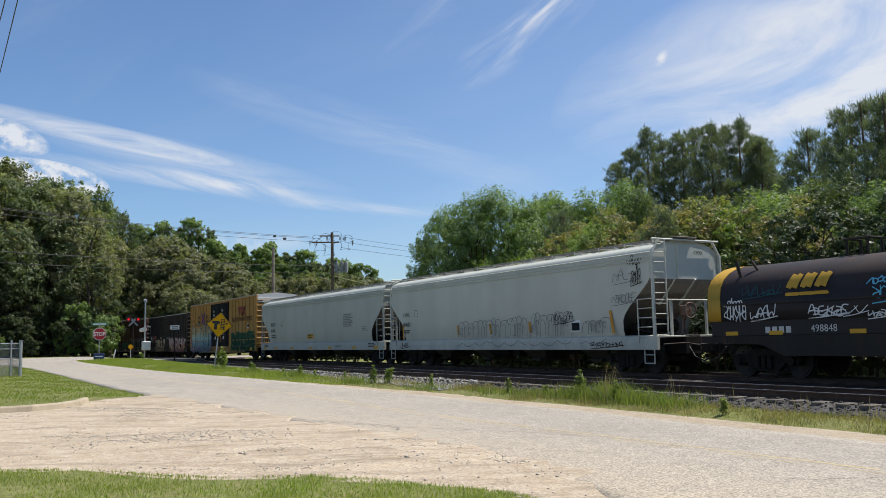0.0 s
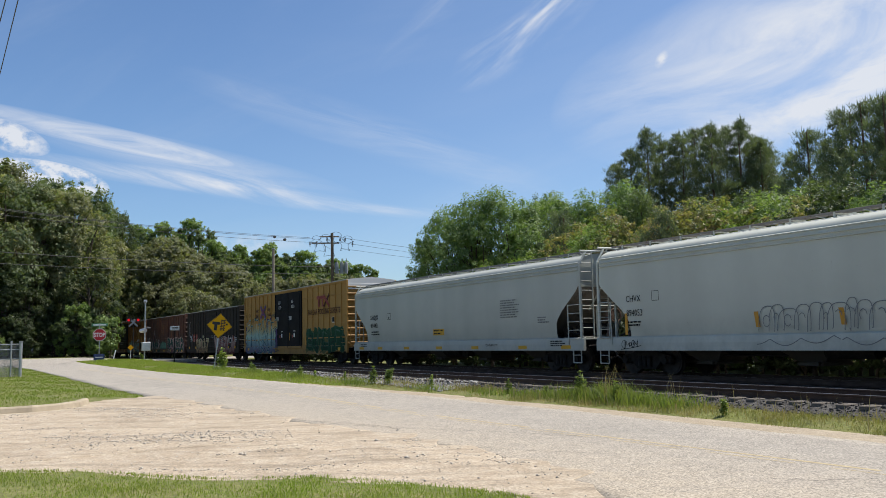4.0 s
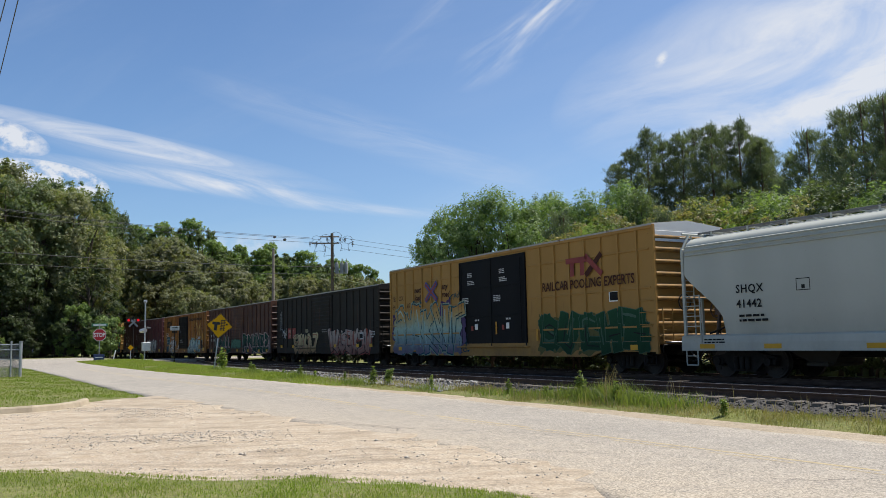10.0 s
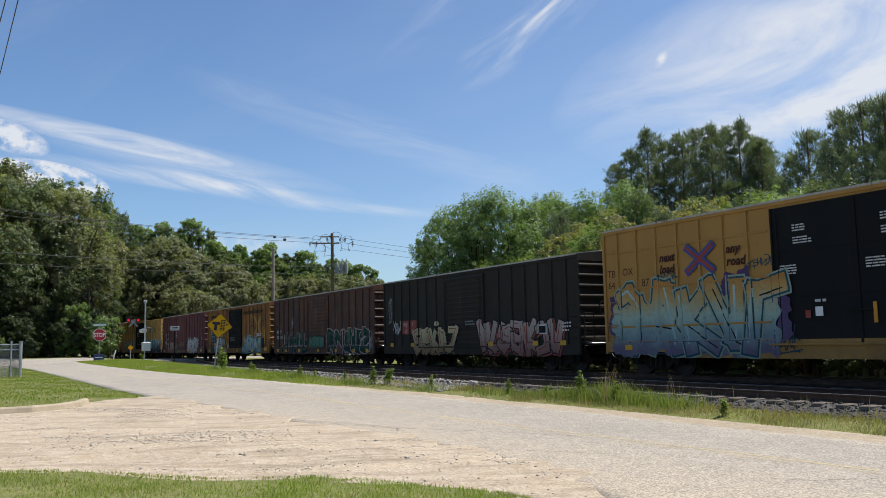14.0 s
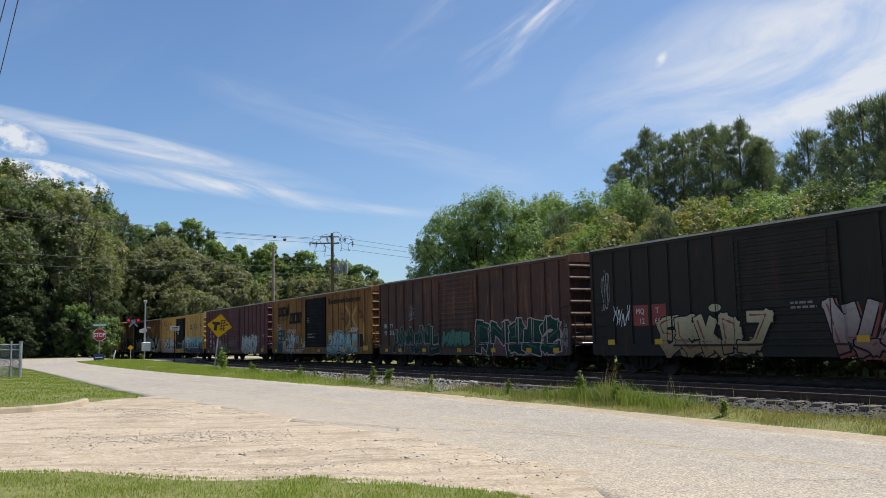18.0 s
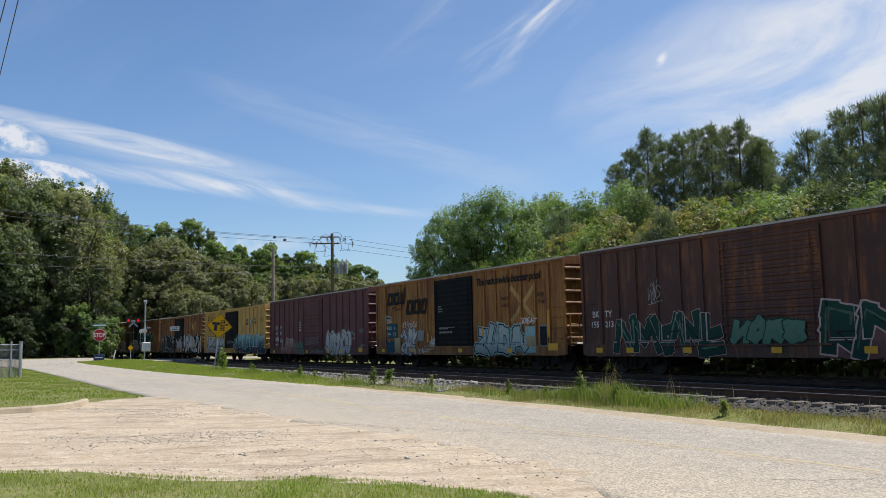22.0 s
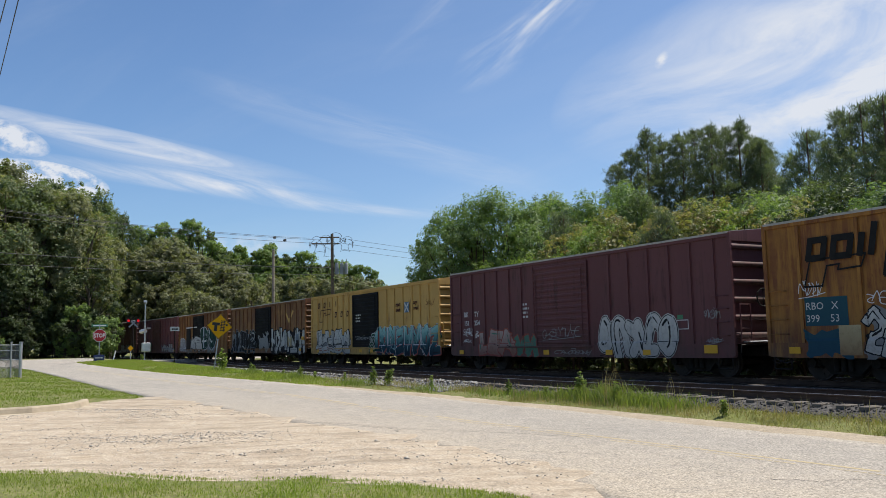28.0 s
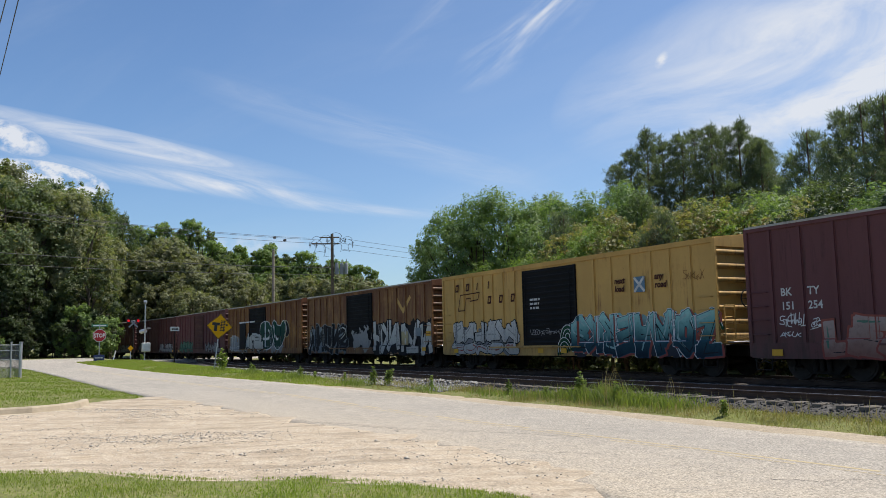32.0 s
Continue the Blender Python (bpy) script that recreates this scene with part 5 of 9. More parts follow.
        ep.prism([(-W, zt - 0.26), (W, zt - 0.26), (W, zt), (0, zt + ridge - 0.02), (-W, zt)], -0.02, 0.02)
        ep.v = [(s * (half + 0.005) + y, x, z) for x, y, z in ep.v]
        part("end_panel", ep, crown or endpaint or paint, car)
        # end ladder, low, and sill step
        ld = Mesh()
        for y in (-1.42, -1.0):
            ld.tube((s * (half + 0.14), y, fl + 0.05), (s * (half + 0.14), y, fl + 1.15), 0.018, n=6)
        for q in range(4):
            ld.tube((s * (half + 0.14), -1.42, fl + 0.1 + q * 0.34), (s * (half + 0.14), -1.0, fl + 0.1 + q * 0.34), 0.014, n=6)
        part("end_ladder", ld, endpaint or paint, car)
        for q in range(4):
            gi = Mesh()
            gi.pipe([(s * (half - 0.12), -W - 0.03, fl + 0.25 + 0.38 * q), (s * (half - 0.12), -W - 0.12, fl + 0.25 + 0.38 * q), (s * (half - 0.62), -W - 0.12, fl + 0.25 + 0.38 * q), (s * (half - 0.62), -W - 0.03, fl + 0.25 + 0.38 * q)], 0.013, 6)
            part("grab_iron", gi, paint, car)
        st = Mesh()
        st.pipe([(s * (half - 0.1), -W, zb + 0.05), (s * (half - 0.1), -W, zb - 0.30), (s * (half - 0.62), -W, zb - 0.30), (s * (half - 0.62), -W, zb + 0.05)], 0.02, 6)
        part("sill_step", st, M["steel"], car)
        pf = Mesh()
        pf.box(s * (half + 0.16) - 0.12, s * (half + 0.16) + 0.12, -1.25, 1.25, 1.02, 1.06, 0.01)
        part("crossover_platform", pf, M["galv"], car)
    bw = Mesh()
    q0 = Vector((half + 0.24, -0.55, 2.3))
    ring = [q0 + Vector((0, 0.26 * math.cos(a * math.pi / 6), 0.26 * math.sin(a * math.pi / 6))) for a in range(13)]
    bw.pipe(ring, 0.02, 6)
    for a in range(0, 12, 3):
        bw.tube(q0, ring[a], 0.012, n=5)
    part("brake_wheel", bw, M["steel"], car)
    running_gear(car, half, zb)
    return car


def reflectors(car, xs, z, w=0.34, h=0.17, y=-1.634):
    for x in xs:
        mark(car, "reflector", x - w / 2, x + w / 2, z, z + h, REFLECT, y, "yellow reflective patch")


def pool_emblem(car, x, ink=BROWNINK, y=-1.604, k=1.0, lw=0.045):
    """The old pool emblem, drawn as plain shapes: the outline of a hooked bar."""
    a, b = x
    m = Mesh()
    ribbon_line(m, [(a + p * k, b + q * k) for p, q in ((0, -0.02), (0.2, 0.66), (1.75, 0.70), (1.62, 0.40), (0.98, 0.36), (1.03, 0.50), (0.68, 0.48), (0.52, -0.02))], lw, y, True)
    part("emblem", m, ink, car, "stencilled pool emblem")


def emblem_block(car, x, z, w, h, lw, ink, y=-1.604):
    """One plain leaning block of an emblem: a hollow one, or a single bar where it has no width."""
    m, k = Mesh(), 0.2 * h
    ribbon_line(m, [(x, z), (x + w, z), (x + w + k, z + h), (x + k, z + h)] if w else [(x, z), (x + k, z + h)], lw, y, w > 0)
    part("emblem_block", m, ink, car)


def x_emblem(car, x, z, w, h, m1, m2, t1=0.24, t2=0.11, y=-1.606):
    """A cross of two broad bars with a narrower bar of another colour along each."""
    for k, sx in enumerate((-1, 1)):
        for j, (mt, t) in enumerate(((m1, t1), (m2, t2))):
            m = Mesh()
            ribbon_line(m, [(x - sx * w / 2, z - h / 2), (x + sx * w / 2, z + h / 2)], t, y - 0.002 * k - 0.004 * j)
            part("emblem_bar", m, mt, car)


def rainbow_piece(car):
    """The big fresh piece on the yellow car: orange, mint and lilac shapes with teal edges and purple clouds."""
    for k, (a, b, c, d) in enumerate(((-9.3, -8.6, 1.25, 2.65), (-7.6, -6.7, 2.65, 3.0), (-4.3, -3.3, 2.35, 3.05), (-3.0, -2.5, 1.5, 2.8), (-2.5, -1.95, 0.95, 2.5))):
        cloud_of(car, a, b, c, d, SPR["purple"], 3.0 * k, 0.002 + 0.0012 * k, 0.13, "cloud of purple spray paint")
    cloud_of(car, -9.1, -2.3, 0.6, 2.25, SPR["sunset"], 7.7, 0.0085, 0.12, "orange, mint and lilac fade of spray paint")
    graffiti(car, "CAKVL", -8.8, -2.25, 0.72, 2.95, SPR["sunset"], SPR["darkteal"], SPR["ice"], seed=8, fat=0.20, lw=0.055, lean=0.30, rim=SPR["palegreen"], over=1.2, label="orange, mint and lilac spray-painted shape with teal edge")
    tag(car, "NLAVN", -8.9, -2.6, 0.72, 1.45, SPR["darkteal"], 5, 0.022)
    tag(car, "VCV", -2.6, -1.85, 0.75, 1.35, SPR["darkteal"], 6, 0.02)
    tag(car, "NVEN", -3.45, -2.55, 3.05, 3.35, SPR["darkteal"], 7, 0.016)
    tag(car, "NAVE", -7.0, -6.1, 2.98, 3.25, SPR["darkteal"], 8, 0.016)


def side_y(z):
    """Half width of a hopper's bulged side at a height."""
    return float(np.interp(z, [1.2, 1.5, 1.9, 2.4, 3.0, 3.5, 3.85, 4.02, 4.14, 4.22, 4.29, 4.33], [1.44, 1.50, 1.545, 1.57, 1.57, 1.55, 1.51, 1.42, 1.22, 0.92, 0.48, 0.0]))


def hopper(half, paint, label, board, inset=0.22):
    """A centre-flow covered hopper: bulged body, flat end walls over slope sheets, walkway on top."""
    car = thing("covered_hopper", label=label, category="freight car", group="cars of the freight train")
    CARS.append(car)
    SKIN[car.name] = ("hopper", (), (0, 0), 0)
    zs = [1.2, 1.28, 1.4, 1.55, 1.75, 1.9, 2.05, 2.2, 2.4, 2.6, 2.8, 2.95, 3.05, 3.25, 3.5, 3.7, 3.85, 3.95, 4.02, 4.08, 4.14, 4.18, 4.22, 4.29, 4.33]

    def hl(z):
        return half - inset - float(np.interp(z, [1.2, 1.4, 1.75, 1.95, 2.2, 2.6, 2.9, 3.05], [1.38, 1.40, 1.36, 1.24, 0.98, 0.48, 0.12, 0.0]))

    m = Mesh()
    n = len(zs)
    cols = 14
    for s in (-1, 1):
        v = []
        for z in zs:
            for k in range(cols + 1):
                v.append((hl(z) * (2 * k / cols - 1), s * side_y(z), z))
        m.add(v, [(a * (cols + 1) + k, a * (cols + 1) + k + 1, (a + 1) * (cols + 1) + k + 1, (a + 1) * (cols + 1) + k) for a in range(n - 1) for k in range(cols)], True)
    part("body", m, paint, car)
    for s in (-1, 1):
        ends(car, half, paint, s, inset, n, zs)
    for s in (-1, 1):
        sd = Mesh()
        sd.along([(s * 1.50, 0.78), (s * 1.585, 0.78), (s * 1.585, 1.02), (s * 1.56, 1.20), (s * 1.47, 1.24), (s * 1.47, 0.82)], -half, half)
        part("side_sill", sd, paint, car)
        for z in (3.90, 3.77, 3.64):
            yy = side_y(z)
            tr = Mesh()
            tr.along([(s * (yy - 0.02), z - 0.03), (s * (yy + 0.05), z - 0.022), (s * (yy + 0.05), z + 0.005), (s * (yy - 0.03), z + 0.03)], -half + inset + 0.02, half - inset - 0.02)
            part("side_bead", tr, paint, car)
    # roof walkway: a thin board each side of the hatches, on upright brackets with a raking stay
    for y in (-1, 1):
        w = Mesh()
        w.box(-half + 0.3, half - 0.3, y * 0.98 - 0.015, y * 0.98 + 0.015, 4.30, 4.36, 0.005)
        part("walkway_edge", w, board, car)
        w = Mesh()
        for q in (0.46, 0.62, 0.78, 0.94):
            w.box(-half + 0.3, half - 0.3, y * q - 0.03, y * q + 0.03, 4.34, 4.36, 0.0)
        part("walkway", w, board, car, "grated roof walkway")
        k = -half + 0.85
        while k < half - 0.6:
            w = Mesh()
            w.box(k - 0.025, k + 0.025, min(y * 0.35, y * 0.98), max(y * 0.35, y * 0.98), 4.29, 4.335)
            w.box(k - 0.03, k + 0.03, y * 1.0 - 0.012, y * 1.0 + 0.012, 4.12, 4.34, 0.004)
            w.tube((k, y * 1.0, 4.13), (k - 0.55, y * 0.99, 4.30), 0.013, n=5)
            part("walkway_bracket", w, paint, car)
            k += 1.35
    for k in range(10):
        h = Mesh()
        x = -half + 2.0 + k * (2 * half - 4.0) / 9
        h.disc((x, 0, 4.33), 0.28, (0, 0, 1), 0.10, 14)
        h.disc((x, 0, 4.385), 0.22, (0, 0, 1), 0.03, 14)
        part("hatch", h, paint, car)
    # discharge pockets
    for k in range(4):
        x = -half + 4.0 + k * (2 * half - 8.0) / 3
        o = Mesh()
        v = [(x - 1.45, -1.3, 1.25), (x + 1.45, -1.3, 1.25), (x + 1.45, 1.3, 1.25), (x - 1.45, 1.3, 1.25), (x - 0.35, -0.5, 0.42), (x + 0.35, -0.5, 0.42), (x + 0.35, 0.5, 0.42), (x - 0.35, 0.5, 0.42)]
        o.add(v, [(0, 1, 5, 4), (1, 2, 6, 5), (2, 3, 7, 6), (3, 0, 4, 7), (4, 5, 6, 7), (0, 1, 2, 3)])
        pk = part("discharge_pocket", o, P["grimy"], car)
        g = Mesh()
        g.box(x - 0.4, x + 0.4, -0.65, 0.65, 0.34, 0.44, 0.02)
        g.disc((x + 0.3, -0.72, 0.40), 0.06, (0, 1, 0), 0.10, 10)
        part("outlet_gate", g, P["grimy"], pk)
    running_gear(car, half, 0.95)
    return car


def ends(car, half, paint, s, inset, n, zs):
    """One end of a hopper: flat wall, slope sheet under it, corner posts, ladders, brake gear on the platform."""
    xw = half - inset - 0.02
    e = Mesh()
    top = [(-side_y(z), z) for z in zs if z > 3.0] + [(side_y(z), z) for z in zs[::-1] if z > 3.0]
    v = [(s * (xw - d), y * 0.996, z) for d in (0.0, 0.03) for y, z in top]
    k = len(top)
    e.add(v, [tuple(range(k)), tuple(range(k, 2 * k))] + [(i, (i + 1) % k, k + (i + 1) % k, k + i) for i in range(k)])
    part("end_wall", e, paint, car)
    part("lettering", letters("CHVX" if inset < 0.3 and paint is P["hopper"] else "SHQX", 0.17, 0.9), BLACKINK, car, at=pose(s * (xw + 0.004), 0.45 * s, 3.88, 90, 0, 90 * s))
    sl = Mesh()
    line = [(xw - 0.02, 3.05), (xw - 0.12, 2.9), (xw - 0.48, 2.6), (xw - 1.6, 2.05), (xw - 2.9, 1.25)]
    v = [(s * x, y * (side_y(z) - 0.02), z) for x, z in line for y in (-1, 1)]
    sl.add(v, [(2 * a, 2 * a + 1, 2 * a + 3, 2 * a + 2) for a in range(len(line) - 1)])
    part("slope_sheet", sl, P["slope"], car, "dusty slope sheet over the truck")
    for y in (-0.45, 0.45):
        g = Mesh()
        g.tube((s * (xw + 0.02), y, 3.06), (s * (xw - 0.75), y, 2.25), 0.035, n=8)
        part("gusset", g, paint, car)
    g = Mesh()
    g.box(min(s * (xw - 0.01), s * (xw + 0.05)), max(s * (xw - 0.01), s * (xw + 0.05)), -0.34, -0.27, 3.05, 4.2, 0.008)
    part("wall_stiffener", g, paint, car)
    xe = s * (half - 0.14)
    for y in (-1, 1):
        f = Mesh()
        f.box(xe - 0.05, xe + 0.05, y * 1.53 - 0.04, y * 1.53 + 0.04, 0.80, 3.85, 0.01)
        f.tube((xe, y * 1.53, 3.82), (xe, y * 1.22, 4.32), 0.042, n=8)
        part("corner_post", f, paint, car)
        f = Mesh()
        f.box(xe - 0.04, xe + 0.04, y * 0.78 - 0.04, y * 0.78 + 0.04, 1.22, 2.38, 0.008)
        part("platform_post", f, paint, car)
    f = Mesh()
    f.tube((xe, -1.5, 4.32), (xe, 1.5, 4.32), 0.035, n=8)
    part("top_rail", f, paint, car)
    f = Mesh()
    f.tube((s * (half - 0.08), -1.5, 2.36), (s * (half - 0.08), 1.5, 2.36), 0.022, n=8)
    part("hand_rail", f, paint, car)
    f = Mesh()
    f.box(min(s * (half - 0.05), s * (half - 0.6)), max(s * (half - 0.05), s * (half - 0.6)), -0.55, 0.45, 4.40, 4.43, 0.006)
    part("roof_platform", f, board_of(paint), car)
    f = Mesh()
    f.box(min(s * half, s * (half - 0.7)), max(s * half, s * (half - 0.7)), -1.5, 1.5, 1.16, 1.22, 0.01)
    part("end_platform", f, paint, car)
    # brake gear
    q0 = Vector((s * (half - 0.02), -0.05, 2.02))
    ring = [q0 + Vector((0, 0.25 * math.cos(a * math.pi / 6), 0.25 * math.sin(a * math.pi / 6))) for a in range(13)]
    p = Mesh().pipe(ring, 0.022, 6)
    for a in range(0, 12, 2):
        p.tube(q0, ring[a], 0.012, n=5)
    p.disc(q0, 0.06, (1, 0, 0), 0.06, 10)
    part("brake_wheel", p, P["gear"], car)
    p = Mesh()
    p.box(min(s * (half - 0.35), s * (half - 0.08)), max(s * (half - 0.35), s * (half - 0.08)), -0.22, 0.12, 1.85, 2.2, 0.03)
    p.tube((s * (half - 0.22), -0.28, 1.22), (s * (half - 0.22), -0.12, 1.95), 0.05, n=8)
    p.pipe([(s * (half - 0.2), -0.05, 1.85), (s * (half - 0.25), -0.18, 1.5), (s * (half - 0.2), -0.1, 1.22)], 0.02, 6)
    part("brake_housing", p, P["gear"], car)
    p = Mesh()
    p.tube((s * (half - 1.2), -0.75, 1.55), (s * (half - 1.2), 0.4, 1.55), 0.22, n=14)
    p.box(min(s * (half - 1.75), s * (half - 1.5)), max(s * (half - 1.75), s * (half - 1.5)), -1.1, -0.8, 1.25, 1.65, 0.03)
    p.pipe([(s * (half - 2.2), -1.0, 1.3), (s * (half - 1.3), -1.15, 1.45), (s * (half - 0.6), -1.0, 1.28)], 0.03, 6)
    part("brake_gear", p, M["steel"], car)
    # ladders: a tall one up the end, a short one on the side, a step below
    l = Mesh()
    l.tube((s * (half - 0.06), -1.03, 1.2), (s * (half - 0.06), -1.03, 4.3), 0.024, n=6)
    for q in range(10):
        l.tube((s * (half - 0.06), -1.52, 1.25 + q * 0.33), (s * (half - 0.06), -1.03, 1.25 + q * 0.33), 0.015, n=6)
    part("end_ladder", l, paint, car)
    l = Mesh()
    for q in range(3):
        l.tube((s * (half - 0.06), 1.1, 1.5 + q * 0.33), (s * (half - 0.06), 1.55, 1.5 + q * 0.33), 0.014, n=6)
    l.tube((s * (half - 0.06), 1.1, 1.2), (s * (half - 0.06), 1.1, 2.36), 0.02, n=6)
    part("end_ladder", l, paint, car)
    xa, xd = s * (half - 0.16), s * (half - 0.80)
    l = Mesh()
    l.tube((xd, -1.60, 0.98), (xd, -1.60, 2.42), 0.022, n=6)
    for q in range(5):
        l.tube((xa, -1.60, 1.2 + q * 0.30), (xd, -1.60, 1.2 + q * 0.30), 0.015, n=6)
    part("side_ladder", l, paint, car)
    st = Mesh()
    st.pipe([(xa, -1.56, 0.95), (xa, -1.56, 0.35), (s * (half - 0.6), -1.56, 0.35), (s * (half - 0.6), -1.56, 0.95)], 0.022, 6)
    st.tube((xa, -1.56, 0.62), (s * (half - 0.6), -1.56, 0.62), 0.016, n=6)
    part("sill_step", st, paint, car)


def board_of(paint):
    return P["slope"] if paint is P["hopper"] else P["walk"]


def hy_at(z):
    return -side_y(z) - 0.006


def coil_car():
    half = 7.1
    car = thing("coil_car", label="black coil car with a rounded hood and yellow hood end", category="freight car", group="cars of the freight train")
    CARS.append(car)
    SKIN[car.name] = ("coil", (), (0, 0), 0)
    b = Mesh()
    b.box(-half, half, -1.5, 1.5, 0.98, 1.16, 0.02)
    for s in (-1, 1):
        b.prism([(-half, 0.98), (-half * 0.7, 0.92), (-half * 0.6, 0.62), (half * 0.6, 0.62), (half * 0.7, 0.92), (half, 0.98), (half, 1.16), (-half, 1.16)], s * 1.5 - 0.05, s * 1.5 + 0.05)
    part("deck", b, P["black"], car)
    w = Mesh()
    for s in (-1, 1):
        w.box(-half + 0.35, half - 0.35, s * 1.45 - 0.04, s * 1.45 + 0.04, 1.16, 1.58, 0.01)
    part("trough_wall", w, P["coil"], car)
    prof = [(-1.52, 1.58), (-1.52, 2.25)]
    for q in range(13):
        a = math.pi - math.pi * q / 12
        prof.append((1.52 * math.cos(a), 2.25 + 0.98 * math.sin(a) ** 0.85))
    prof += [(1.52, 1.58)]
    h = Mesh()
    h.along(prof, -half + 0.75, half - 0.75, True, True)
    hood = part("hood", h, P["coil"], car, "dark rounded hood, dusty on top")
    for s in (-1, 1):
        e = Mesh()
        sc = [(y * 1.012, z + 0.012) for y, z in prof]
        x0, x1 = (-half + 0.3, -half + 0.76) if s < 0 else (half - 0.76, half - 0.3)
        e.along(sc, x0, x1, True, True)
        part("hood_end", e, P["coilyel"], car, "chipped yellow hood end")
    for x in (-5.75, 5.75):
        part("lifting_lug", Mesh().pipe([(x, -1.25, 2.75), (x - 0.14, -1.28, 3.3)], 0.05, 6).pipe([(x + 0.38, -1.0, 3.0), (x + 0.16, -1.0, 3.3)], 0.04, 6), P["black"], hood)
    lg = Mesh()
    for x in (-3.05, -2.45):
        lg.pipe([(x, -0.3, 3.15), (x, -0.3, 3.66), (x, 0.3, 3.66), (x, 0.3, 3.15)], 0.035, 6)
    lg.box(-3.15, -2.35, -0.34, -0.26, 3.62, 3.69, 0.02)
    part("lifting_bracket", lg, P["black"], hood)
    for z in (2.05,):
        r = Mesh()
        r.box(-half + 0.8, half - 0.8, -1.56, -1.52, z - 0.03, z + 0.03, 0.01)
        part("hood_band", r, P["coil"], hood)
    # emblem as plain yellow blocks
    for x in (-3.95, -3.52, -3.09):
        film("emblem_block", car, [[(x - 0.02, 2.49), (x + 0.05, 2.68)], [(x + 0.16, 2.49), (x + 0.23, 2.68)]], 0.085, True, 0.003, P["coilyel"], hood, 0.03, "yellow emblem block")
    for x in (-4.06, -3.62, -3.2):
        film("emblem_bar", car, [[(x, 2.24), (x + 0.34, 2.24)]], 0.045, True, 0.003, P["coilyel"], hood, 0.03)
    stencil(car, "498848", -3.42, 1.24, 0.27, WHITEINK, -1.495, squeeze=0.95)
    for k in range(4):
        mark(car, "lettering_bar", -4.84 + k * 0.22, -4.68 + k * 0.22, 1.23, 1.40, WHITEINK, -1.495)
    for k in (-6.0, -4.5, -2.1, 1.2, 3.6, 6.0):
        mark(car, "reflector", k - 0.22, k + 0.22, 1.18, 1.29, REFLECT, -1.498, "yellow reflective patch")
    tag(car, "SBOR", -6.2, -5.45, 1.62, 2.12, SPR["whiteline"], 3, 0.020), tag(car, "MA", -5.25, -4.5, 1.62, 1.95, SPR["whiteline"], 4, 0.020)
    tag(car, "AEESK", -3.4, -2.35, 1.64, 1.9, SPR["whiteline"], 5, 0.020), tag(car, "V", -2.4, -1.85, 1.66, 1.84, SPR["whiteline"], 6, 0.014)
    tag(car, "NASEL", -1.75, -0.9, 1.58, 1.74, SPR["whiteline"], 7, 0.016)
    tag(car, "VDO", -1.7, -1.1, 2.36, 2.55, SPR["bluetag"], 8, 0.018), tag(car, "RO", -1.6, -0.9, 1.95, 2.3, SPR["bluetag"], 9, 0.018)
    tag(car, "NVAN", -5.5, -4.3, 2.25, 2.5, SPR["darkteal"], 10, 0.014)
    running_gear(car, half, 0.95)
    return car


FRONT = {}


